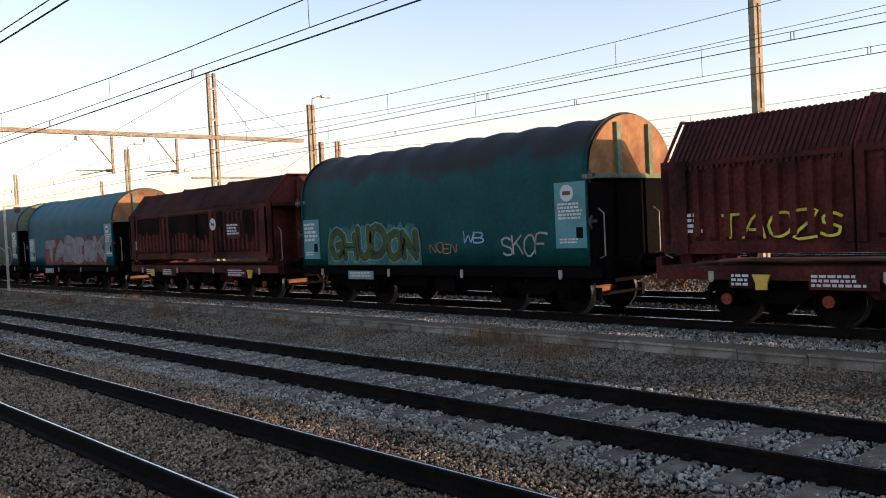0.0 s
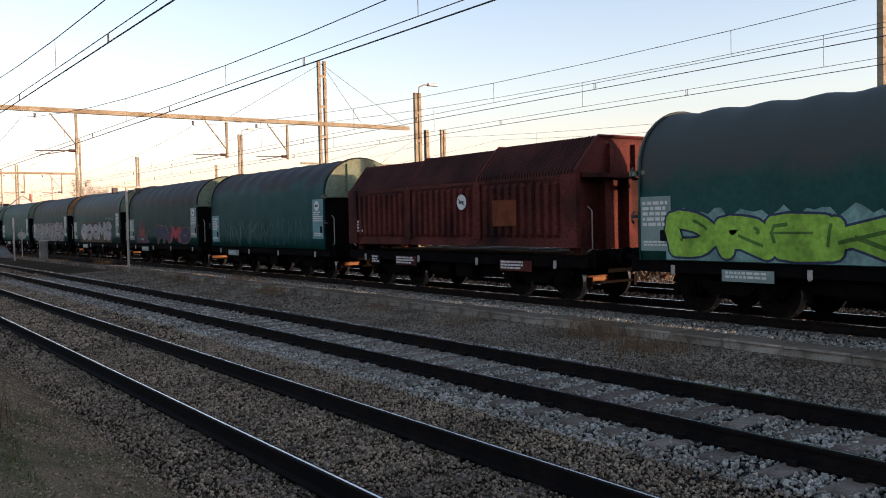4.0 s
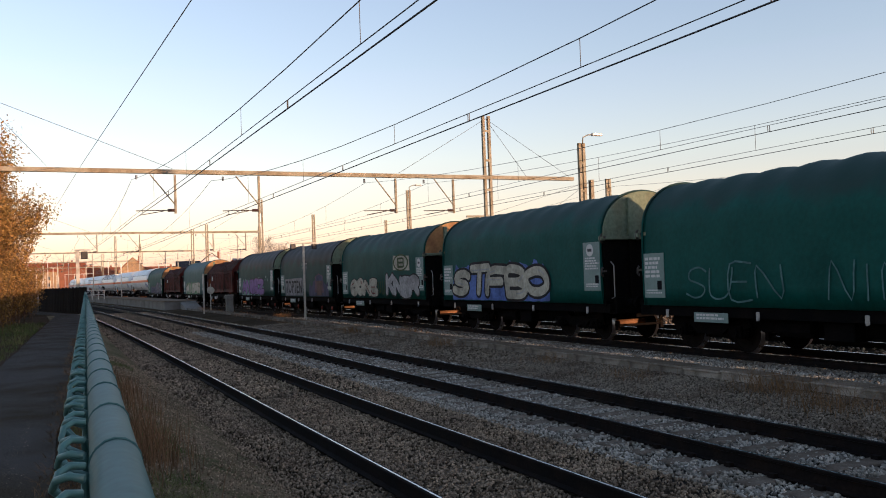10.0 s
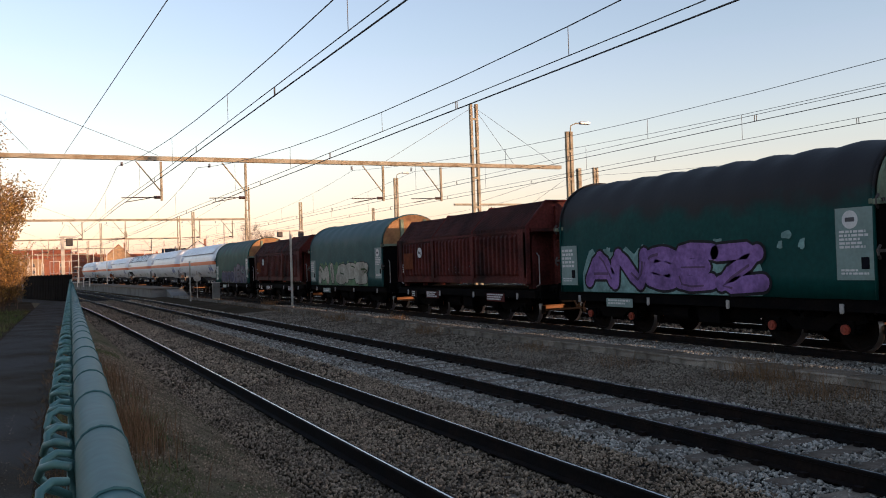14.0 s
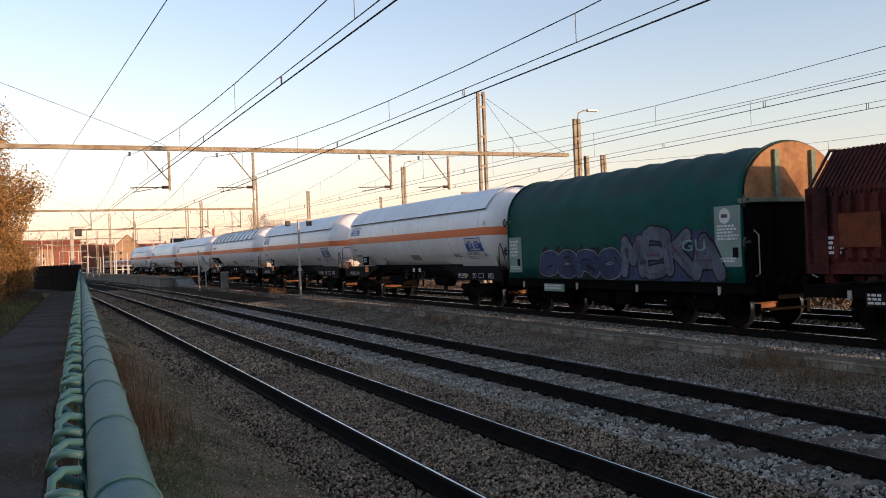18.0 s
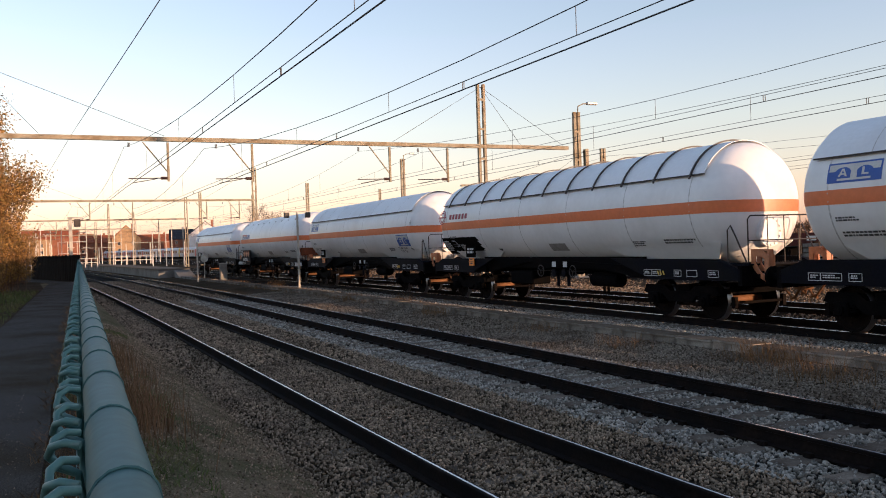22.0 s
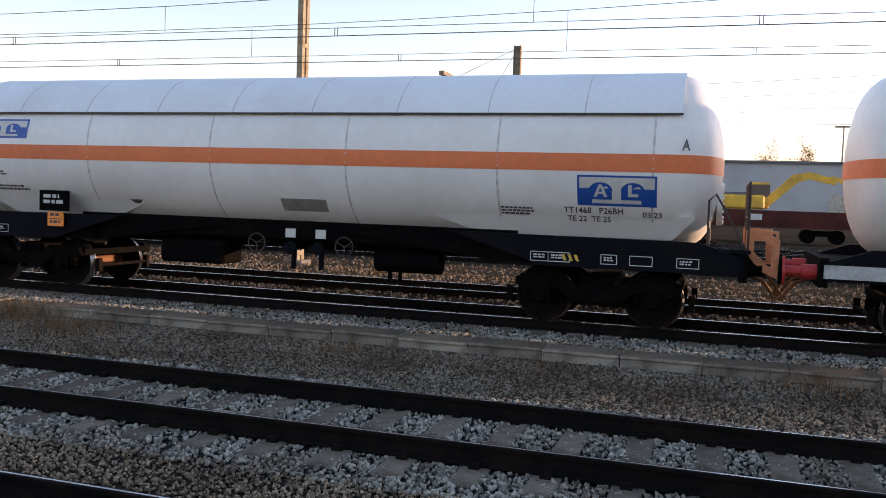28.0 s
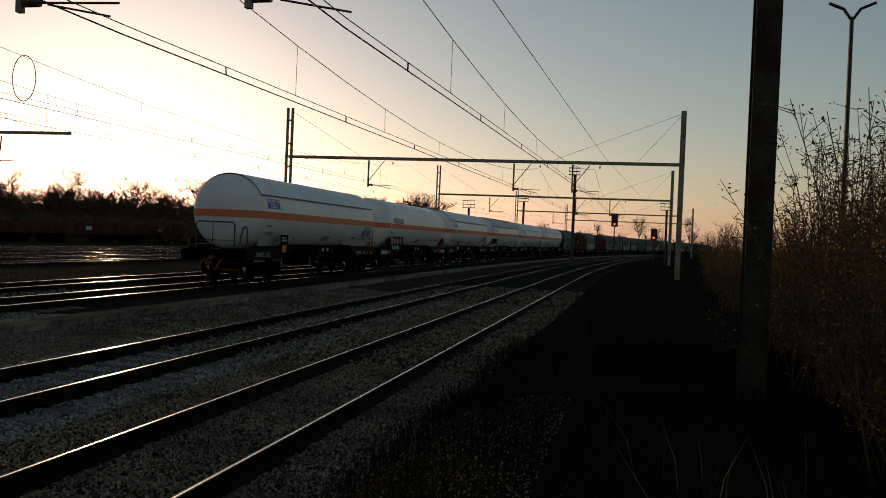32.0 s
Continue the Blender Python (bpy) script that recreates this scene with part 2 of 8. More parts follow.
def build_ground():
    xs = [-2500, -600, -150, -60, -30, -15, -8, -5, -3.5, -2.4, -1.6, -1, -0.5, 0, 0.3, 0.6, 0.9, 1.2, 1.5, 1.8, 2.1, 2.3, 2.6, 3.1, 3.9, 4.7, 5.4, 5.9, 6.6, 7.4, 8.2, 8.9, 9.3, 10, 10.8, 11.55, 11.62,
          12.5, 14, 16, 17.1, 17.3, 20, 24, 30, 40, 60, 120, 300, 800, 2500]
    ys = [-2500, -1200, -600, -400, -300, -220, -160, -120, -90, -70, -50, -35] + list(np.arange(-25, 60, 2.0)) + [65, 75, 90, 110, 140, 180, 230, 300, 400, 600, 1200, 2500]
    bm = bmesh.new()
    rows = []
    for y in ys:
        row = []
        for x in xs:
            d = bend(max(-400, min(400, y))) * (1 if abs(x) < 130 else 0)
            w = noise.noise(Vector((x * 0.7, y * 0.7, 0))) * 0.02 if abs(x) < 12 and abs(y) < 60 else 0
            row.append(bm.verts.new((x + d, y, ground_z(x, y) + w)))
        rows.append(row)
    for a, b in zip(rows, rows[1:]):
        for k in range(len(xs) - 1):
            bm.faces.new((a[k], a[k + 1], b[k + 1], b[k]))
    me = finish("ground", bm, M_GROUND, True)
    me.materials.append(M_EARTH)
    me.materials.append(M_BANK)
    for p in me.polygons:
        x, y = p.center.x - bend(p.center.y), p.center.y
        # slot 2 is the bank soil with shade in its colour
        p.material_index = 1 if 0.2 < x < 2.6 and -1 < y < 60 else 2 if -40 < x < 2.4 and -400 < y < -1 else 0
    ob = new("ground", me)
    tagged(ob, "dry brown earth and gravel between railway tracks", "ground", kind="structure")


build_ground()


def ribbon(name, x0, x1, z, mat, ys, label, category, thick=0.12, camber=0.0):
    """A long low bed that follows the tracks."""
    bm = bmesh.new()
    secs = []
    for y in ys:
        d = bend(y)
        secs.append([(x0 - 0.25 + d, y, z - thick), (x0 + d, y, z), ((x0 + x1) / 2 + d, y, z + camber), (x1 + d, y, z), (x1 + 0.25 + d, y, z - thick)])
    loft(bm, secs, True, True)
    ob = new(name, finish(name, bm, mat))
    return tagged(ob, label, category, kind="structure")


ALONG = list(np.arange(-420, -60, 12.0)) + list(np.arange(-60, 70, 6.0)) + list(np.arange(70, 430, 12.0))
TRACKS = {"N": 3.897, "M": 7.443, "T": 15.15, "U": 18.95, "V": 29.6, "W": 33.6, "X": 38.0, "Y": 42.5, "Z": 47.0}
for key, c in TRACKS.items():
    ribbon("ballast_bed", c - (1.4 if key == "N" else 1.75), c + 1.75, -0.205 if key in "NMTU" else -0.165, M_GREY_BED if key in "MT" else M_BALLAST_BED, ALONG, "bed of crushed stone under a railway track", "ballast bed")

RAIL = [(-0.07, -0.172), (0.07, -0.172), (0.07, -0.16), (0.012, -0.145), (0.010, -0.045), (0.034, -0.036), (0.036, -0.006), (0.028, 0.0), (0.011, 0.0015), (-0.011, 0.0015), (-0.028, 0.0), (-0.036, -0.006), (-0.034, -0.036), (-0.010, -0.045), (-0.012, -0.145), (-0.07, -0.16)]


def rail_mesh(x):
    bm = bmesh.new()
    loft(bm, [[(x + px + bend(y), y, pz) for px, pz in RAIL] for y in ALONG])
    bm.faces.ensure_lookup_table()
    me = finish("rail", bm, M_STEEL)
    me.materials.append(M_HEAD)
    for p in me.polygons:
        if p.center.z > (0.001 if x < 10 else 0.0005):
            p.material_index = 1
    return me


def build_track(key, c):
    t = thing("railway_track", "pair of steel rails with worn shiny heads on sleepers", "railway track", "tracks", "structure")
    for s in (-1, 1):
        part("rail", rail_mesh(c + s * 0.7525), None, t)
    return t


TRACK = {key: build_track(key, c) for key, c in TRACKS.items()}

# ---- portals with the overhead line ----
M_HANG = M_MAST


def hbeam(bm, x, y, z0, z1, w=0.3, d=0.3):
    t = 0.025
    box(bm, x - w / 2, x + w / 2, y - d / 2, y - d / 2 + t, z0, z1)
    box(bm, x - w / 2, x + w / 2, y + d / 2 - t, y + d / 2, z0, z1)
    box(bm, x - t / 2, x + t / 2, y - d / 2 + t, y + d / 2 - t, z0, z1)


def twin(bm, x, y, z0, z1, gap=0.34, w=0.14):
    """Two channels side by side, tied by plates."""
    for s in (-1, 1):
        box(bm, x + s * gap / 2 - w / 2, x + s * gap / 2 + w / 2, y - 0.09, y + 0.09, z0, z1)
    z = z0 + 0.6
    while z < z1 - 0.3:
        box(bm, x - gap / 2, x + gap / 2, y - 0.1, y - 0.088, z, z + 0.12)
        z += 1.6


def build_portal(y, xl, xr, hangers, far=None, ztop=10.6, zb=7.1):
    d = bend(y)
    p = thing("catenary_portal", "tall steel portal carrying overhead line over the tracks", "catenary portal", "catenary portals")
    bm = bmesh.new()
    if xl is not None:
        hbeam(bm, xl + d, y, -0.4, ztop, 0.32, 0.36)
        part("mast", bm, M_MAST_SHADED if y == -11.9 else M_MAST, p)
    bm = bmesh.new()
    twin(bm, xr + d, y, -0.5, ztop)
    part("mast", bm, M_MAST, p)
    bm = bmesh.new()
    x0 = (xl if xl is not None else -2) + d
    x1 = (far or xr) + d
    loft(bm, [[(q, y + a, zb + b) for a, b in ((-0.11, 0.04), (-0.085, 0.04), (-0.085, 0.22), (0.085, 0.22), (0.085, 0.04), (0.11, 0.04), (0.11, 0.24), (-0.11, 0.24))] for q in (x0 + 0.17, x1)])
    part("beam", bm, M_MAST, p)
    for xm, way in ((xr + d, -5.2), (xl + d, 8.0), (xl + d, 2.7)) + (((xr + d, 2.4), (xr + d, 5.2)) if far else ()):
        bm = bmesh.new()
        rod(bm, (xm, y, ztop - 0.15), (xm + way, y, zb + 0.28), 0.011, 5)
        part("stay_wire", bm, M_WIRE, p)
    for hx in hangers:
        bm = bmesh.new()
        for k in range(4):
            disc(bm, (hx - 1.7 + d, y, zb - 0.05 - k * 0.05), (0, 0, -1), 0.06, 0.03, 8)
        part("insulator", bm, M_INSUL, p)
    for hx in hangers:
        bm = bmesh.new()
        xx = hx + d
        box(bm, xx - 0.05, xx + 0.05, y - 0.05, y + 0.05, 5.3, zb)
        rod(bm, (xx, y, 5.7), (xx - 1.1, y, zb), 0.03, 6)
        part("hanger", bm, M_MAST, p)
        bm = bmesh.new()
        rod(bm, (xx - 0.05, y, 5.45), (xx - 0.35, y, 5.45), 0.07, 8)
        rod(bm, (xx - 0.35, y, 5.45), (xx - 1.75, y, 5.42), 0.022, 6)
        rod(bm, (xx - 0.5, y, 5.42), (xx - 1.6, y, 5.22), 0.018, 6)
        part("registration_arm", bm, M_INSUL, p)
    return p


HANG = (5.6, 9.5, 16.6, 19.9)
HANG_SOUTH = (4.1, 7.9, 17.8)
PORTALS = [(-11.9, -1.67, 26.1, HANG + (25.4,)), (41.5, -2.5, 22.0, HANG), (-56.0, -2.65, 23.6, HANG_SOUTH), (89.5, -3.0, 21.5, HANG), (-99.0, -2.6, 24.0, HANG_SOUTH), (138.0, -3.0, 24.0, HANG), (-145.0, -2.6, 24.0, HANG_SOUTH), (-190.0, -2.6, 24.0, HANG_SOUTH), (186.0, -3.0, 24.0, HANG), (235.0, -3.0, 24.0, HANG)]
for y, xl, xr, hg in PORTALS:
    build_portal(y, xl, xr, hg, 27.5 if y == 41.5 else None)


def wire_run(x, zc, low, ys, label, sway=None, fine=1.0):
    """Contact wire, auxiliary wire close above it, and the carrying cable that sags between portals, with droppers."""
    t = thing("overhead_line", label, "overhead line", "overhead lines")
    c, u, m, d = bmesh.new(), bmesh.new(), bmesh.new(), bmesh.new()
    pc, pu, pm = [], [], []
    za = zc + 0.15
    for i, (a, b) in enumerate(zip(ys, ys[1:])):
        s0, s1 = (0.2 if i % 2 else -0.2), (-0.2 if i % 2 else 0.2)
        if sway:
            s0, s1 = sway.get(a, s0), sway.get(b, s1)
        n = 14
        for k in range(n + (1 if b == ys[-1] else 0)):
            f = k / n
            y = a + (b - a) * f
            xx = x + bend(y) + s0 + (s1 - s0) * f
            zm = 6.85 - (6.85 - low) * 4 * f * (1 - f)
            pc.append((xx, y, zc))
            pu.append((xx, y, za))
            pm.append((xx, y, zm))
            if k % 2 == 0 and 0 < k:
                rod(d, (xx, y, za), (xx, y, zm), 0.006, 4, caps=False)
            if k % 2 == 1:
                for w in (-0.03, 0.03):
                    rod(d, (xx, y + w, zc), (xx, y + w, za), 0.009, 4, caps=False)
    tube(c, pc, 0.013 * fine, 5)
    tube(u, pu, 0.009 * fine, 5)
    tube(m, pm, 0.010 * fine, 5)
    part("contact_wire", c, M_WIRE, t)
    part("auxiliary_wire", u, M_WIRE, t)
    part("carrying_cable", m, M_WIRE, t)
    tagged(part("dropper", d, M_WIRE, t), kind="stuff")
    return t


SUPPORTS = sorted(p[0] for p in PORTALS)
SUPPORTS = [-240.0] + SUPPORTS + [290.0]
for x, zc, low in ((TRACKS["N"], 5.0, 5.72), (TRACKS["M"], 4.93, 5.5), (TRACKS["T"], 5.02, 5.68), (TRACKS["U"] - 0.4, 5.10, 5.95), (30.5, 5.2, 5.9), (34.4, 5.2, 5.9)):
    wire_run(x, zc, low, SUPPORTS, "copper contact wire hung from a sagging cable by droppers", {-56.0: -1.2, -99.0: -1.0, -145.0: -1.0} if x < 10 else None, 1.0 if x < 10 else 0.7)
bm = bmesh.new()
tube(bm, [(-3.4, -190, 7.5), (-0.5, -99, 7.5), (2.0, -56, 7.5), (3.5, -11.9, 7.42), (2.5, 15, 7.1), (1.5, 41.5, 7.5), (0.2, 65, 6.9), (-0.9, 89.5, 7.4), (-5, 138, 7.4)], 0.011, 5)
t = thing("feeder_cable", "single dark cable strung between catenary portals", "cable")
part("cable", bm, M_WIRE, t)
bm = bmesh.new()
tube(bm, [(15.1 + 0.3 * math.cos(k * 0.314), -19 + 0.05 * math.cos(k * 0.314), 5.62 + 0.58 * math.sin(k * 0.314)) for k in range(21)], 0.012, 5)
t = thing("cable_loop", "spare loop of cable hung on the overhead line", "cable")
part("loop", bm, M_WIRE, t)


# ---- the train: materials ----
def hood_material(name, colour, roof, line):
    """Coated tarpaulin that has gone grey with grime above a ragged line."""
    m = material(name, colour, 0.6, 0, 0.12, 9, 0.7, 0.15, [c * 0.72 for c in colour], 0.03, spec=0.12)
    nt = m.node_tree
    n, l = nt.nodes, nt.links
    b = n["Principled BSDF"]
    src = b.inputs["Base Color"].links[0].from_socket
    co = n.new("ShaderNodeTexCoord")
    sep = n.new("ShaderNodeSeparateXYZ")
    l.new(co.outputs["Object"], sep.inputs[0])
    wob = n.new("ShaderNodeTexNoise")
    wob.inputs["Scale"].default_value, wob.inputs["Detail"].default_value = 1.1, 6
    l.new(co.outputs["Object"], wob.inputs["Vector"])
    add = n.new("ShaderNodeMath")
    add.operation = "MULTIPLY_ADD"
    add.inputs[1].default_value = 1.1
    l.new(wob.outputs["Fac"], add.inputs[0])
    l.new(sep.outputs[2], add.inputs[2])
    r = n.new("ShaderNodeMapRange")
    r.inputs[1].default_value, r.inputs[2].default_value = line + 0.38, line + 0.75
    l.new(add.outputs[0], r.inputs[0])
    mix = n.new("ShaderNodeMix")
    mix.data_type = "RGBA"
    mix.inputs[7].default_value = (*roof, 1)
    l.new(r.outputs[0], mix.inputs[0])
    l.new(src, mix.inputs[6])
    l.new(mix.outputs[2], b.inputs["Base Color"])
    return m


HOODS = {
    "teal": hood_material("teal_tarpaulin", (0.006, 0.062, 0.062), (0.022, 0.022, 0.023), 3.3),
    "pale": hood_material("faded_teal_tarpaulin", (0.030, 0.095, 0.092), (0.05, 0.095, 0.098), 3.2),
    "blue": hood_material("blue_teal_tarpaulin", (0.005, 0.098, 0.135), (0.028, 0.105, 0.135), 3.0),
    "grey": hood_material("greyed_green_tarpaulin", (0.016, 0.066, 0.058), (0.050, 0.060, 0.056), 2.7),
    "dark": hood_material("dark_green_tarpaulin", (0.005, 0.050, 0.045), (0.020, 0.019, 0.02), 3.0),
    "green": hood_material("green_tarpaulin", (0.005, 0.068, 0.056), (0.018, 0.045, 0.040), 3.4),
}
M_BROWN = material("red_brown_paint", (0.088, 0.019, 0.015), 0.72, 0, 0.35, 14, 0.75, 0.2, (0.014, 0.006, 0.0055), spec=0.12)
M_BROWN_ROOF = material("rusty_brown_roof", (0.060, 0.018, 0.014), 0.78, 0, 0.3, 16, 0.9, 0.2, (0.022, 0.010, 0.009), spec=0.1)
M_RUST = material("rusted_patch", (0.15, 0.05, 0.025), 0.85, 0, 0.25, 30, 3, 0.3, (0.09, 0.035, 0.02))
M_WHITE = material("white_tank_paint", (0.80, 0.80, 0.79), 0.38, 0, 0.03, 6, 0.5, 0.02, (0.70, 0.69, 0.67))
M_SHIELD = material("white_sunshield_paint", (0.76, 0.78, 0.80), 0.45, 0, 0.03, 10, 0.6, 0.04, (0.68, 0.69, 0.70))
M_SEAM = material("grimy_weld_seam", (0.60, 0.59, 0.57), 0.6, 0, 0.3, 12, 2, 0.1)
M_ORANGE = material("orange_band_paint", (0.72, 0.19, 0.055), 0.45, 0, 0.06, 10, 0.7, 0.03, (0.62, 0.17, 0.06))
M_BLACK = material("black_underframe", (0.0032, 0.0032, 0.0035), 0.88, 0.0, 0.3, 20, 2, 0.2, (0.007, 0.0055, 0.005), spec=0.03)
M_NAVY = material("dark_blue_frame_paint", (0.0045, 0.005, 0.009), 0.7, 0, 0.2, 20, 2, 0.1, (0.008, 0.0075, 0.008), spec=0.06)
M_END = material("ochre_grey_end_paint", (0.30, 0.165, 0.065), 0.75, 0, 0.18, 8, 1.1, 0.1, (0.16, 0.075, 0.035))
M_ENDGREEN = material("green_end_paint", (0.15, 0.19, 0.13), 0.7, 0, 0.2, 10, 1.4, 0.1, (0.13, 0.13, 0.08))
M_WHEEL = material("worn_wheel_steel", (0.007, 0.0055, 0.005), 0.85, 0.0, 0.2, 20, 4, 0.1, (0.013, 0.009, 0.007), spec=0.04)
M_TREAD = material("bright_wheel_tread", (0.3, 0.29, 0.28), 0.3, 1.0, 0.1, 20, 3, 0.02)
M_AXLE = material("rust_coated_axle", (0.20, 0.095, 0.04), 0.7, 0.1, 0.2, 30, 3, 0.1)
M_CAP = material("rust_red_axle_cap", (0.28, 0.055, 0.03), 0.7, 0, 0.25, 20, 4, 0.2, (0.12, 0.04, 0.03))
M_PLATE_TEAL = material("light_teal_board", (0.07, 0.24, 0.27), 0.5, 0, 0.08, 15, 2, 0.05, (0.06, 0.19, 0.2))
M_PLATE_GREY = material("grey_green_board", (0.17, 0.24, 0.22), 0.6, 0, 0.1, 15, 2, 0.05)
M_PLATE_LIGHT = material("light_grey_sill_paint", (0.42, 0.43, 0.43), 0.6, 0, 0.15, 15, 2, 0.08, (0.25, 0.24, 0.22))
M_MARK = material("white_lettering", (0.56, 0.56, 0.54), 0.6, 0, 0.08, 30, 3, 0)
M_MARK_DARK = material("dark_lettering", (0.05, 0.05, 0.055), 0.6, 0, 0.1, 30, 3, 0)
M_RED = material("red_enamel", (0.42, 0.03, 0.025), 0.5, 0, 0.1, 20, 3, 0.05)
M_KEMLER = material("orange_hazard_plate", (0.85, 0.28, 0.03), 0.5, 0, 0.06, 20, 3, 0.03)
M_CRASH = material("orange_crash_frame_paint", (0.50, 0.19, 0.075), 0.55, 0, 0.15, 15, 2, 0.1, (0.4, 0.16, 0.07))
M_YELLOW = material("yellow_paint", (0.62, 0.42, 0.04), 0.5, 0, 0.1, 20, 3, 0.05)
M_LOGO = material("blue_emblem_paint", (0.02, 0.08, 0.36), 0.45, 0, 0.05, 20, 3, 0)
M_CLARET = material("claret_emblem_paint", (0.28, 0.02, 0.05), 0.45, 0, 0.05, 20, 3, 0)
M_ROPE = material("grey_handrail_steel", (0.33, 0.32, 0.30), 0.5, 0.3, 0.15, 20, 4, 0.05)
M_DARKRAIL = material("dark_handrail_steel", (0.045, 0.035, 0.03), 0.55, 0.2, 0.2, 20, 4, 0.05)

SPRAY = {}


def spray(name, colour):
    if name not in SPRAY:
        SPRAY[name] = material("spray_" + name, colour, 0.65, 0, 0.22, 11, 2.2, 0, [c * 0.55 for c in colour], spec=0.15)
    return SPRAY[name]


spray("white", (0.34, 0.335, 0.33)), spray("black", (0.015, 0.015, 0.018)), spray("lime", (0.26, 0.45, 0.05)), spray("red", (0.38, 0.05, 0.06)), spray("blue", (0.10, 0.16, 0.42))
spray("purple", (0.22, 0.12, 0.32)), spray("grey", (0.24, 0.24, 0.25)), spray("beige", (0.42, 0.40, 0.32)), spray("yellow", (0.55, 0.50, 0.05)), spray("ochre", (0.38, 0.20, 0.05)), spray("navy", (0.035, 0.045, 0.10)), spray("plum", (0.10, 0.055, 0.085)), spray("olive", (0.055, 0.085, 0.03)), spray("sky", (0.25, 0.42, 0.55)), spray("mist", (0.075, 0.16, 0.16)), spray("mist_pale", (0.18, 0.30, 0.28)), spray("skin", (0.10, 0.06, 0.055)), spray("violet", (0.045, 0.05, 0.11)), spray("dustred", (0.20, 0.045, 0.04)), spray("mist_green", (0.06, 0.16, 0.15)), spray("chalk", (0.26, 0.25, 0.25)), spray("umber", (0.10, 0.055, 0.02)), spray("leaf", (0.08, 0.16, 0.03)), spray("mauve", (0.11, 0.06, 0.13)), spray("sage", (0.12, 0.22, 0.11)), spray("slate", (0.10, 0.11, 0.15))

TRAVEL = [(0, 0.0), (1, 10.85), (2, 22.6), (3.5, 39.4), (6, 67.1), (8, 89.2), (10, 111.6), (12, 134.2), (14, 156.6), (17, 190.1), (20, 223.75), (22, 246.3), (24, 268.6), (27, 301.4), (28, 312.4), (29, 323.6), (30, 334.9), (32, 357.6)]
TRAIN_X = TRACKS["T"]


def train_pose(y):
    return pose(TRAIN_X + bend(y), y, 0, 0, 0, -math.degrees(math.atan(slope(y))))


SHARED = {}


def shared(key, make, mat, smooth=False):
    """A mesh that is built once; make fills a new bmesh."""
    if key not in SHARED:
        bm = bmesh.new()
        make(bm)
        SHARED[key] = finish(key.split("/")[0], bm, mat, smooth)
    return SHARED[key]


# ---- running gear ----
def wheelset_mesh():
    if "wheelset" in SHARED:
        return SHARED["wheelset"]
    bm = bmesh.new()
    for s in (-1, 1):
        prof = [(0.62, 0.10), (0.62, 0.16), (0.70, 0.17), (0.70, 0.40), (0.683, 0.40), (0.683, 0.49), (0.713, 0.485), (0.722, 0.462), (0.815, 0.455), (0.815, 0.40), (0.79, 0.39), (0.775, 0.18), (0.82, 0.16), (0.82, 0.10)]
        secs = [[(s * x, r * math.cos(k * 6.28318 / 28), r * math.sin(k * 6.28318 / 28)) for k in range(28)] for x, r in prof]
        loft(bm, secs)
        for k in range(8):
            a = k * 0.7854
            disc(bm, (s * 0.785, 0.28 * math.cos(a), 0.28 * math.sin(a)), (s, 0, 0), 0.03, 0.012, 6)
    rod(bm, (-0.95, 0, 0), (0.95, 0, 0), 0.085, 14)
    me = finish("wheelset", bm, M_WHEEL, False)
    me.materials.append(M_TREAD)
    me.materials.append(M_AXLE)
    for p in me.polygons:
        c = p.center
        r = math.hypot(c.y, c.z)
        if abs(c.x) < 0.6:
            p.material_index = 2
        elif r > 0.445:
            p.material_index = 1
        p.use_smooth = r > 0.445 or abs(c.x) < 0.6
    SHARED["wheelset"] = me
    return me


def bogie_frame(bm):
    for s in (-1, 1):
        pts = [(-1.35, 0.62), (-1.25, 0.80), (-0.55, 0.80), (-0.35, 0.66), (0.35, 0.66), (0.55, 0.80), (1.25, 0.80), (1.35, 0.62), (1.2, 0.58), (0.6, 0.56), (0.42, 0.40), (-0.42, 0.40), (-0.6, 0.56), (-1.2, 0.58)]
        loft(bm, [[(s * 0.98, y, z) for y, z in pts], [(s * 1.08, y, z) for y, z in pts]])
    box(bm, -0.98, 0.98, -0.25, 0.25, 0.45, 0.80)
    for y in (-1.3, 1.3):
        box(bm, -0.98, 0.98, y - 0.05, y + 0.05, 0.62, 0.74)


def springs(bm):
    for s in (-1, 1):
        for y in (-1.13, -0.67, 0.67, 1.13):
            for k in range(4):
                disc(bm, (s * 1.03, y, 0.42 + k * 0.045), (0, 0, 1), 0.075, 0.028, 10)


def axle_boxes(bm):
    for s in (-1, 1):
        for y in (-0.9, 0.9):
            box(bm, s * 1.02 - 0.13, s * 1.02 + 0.13, y - 0.16, y + 0.16, 0.34, 0.62, 0.02)


def brake_beam(bm):
    rod(bm, (-0.8, 0, 0.42), (0.8, 0, 0.42), 0.035, 8)
    for s in (-1, 1):
        box(bm, s * 0.75 - 0.05, s * 0.75 + 0.05, -0.05, 0.05, 0.3, 0.56)


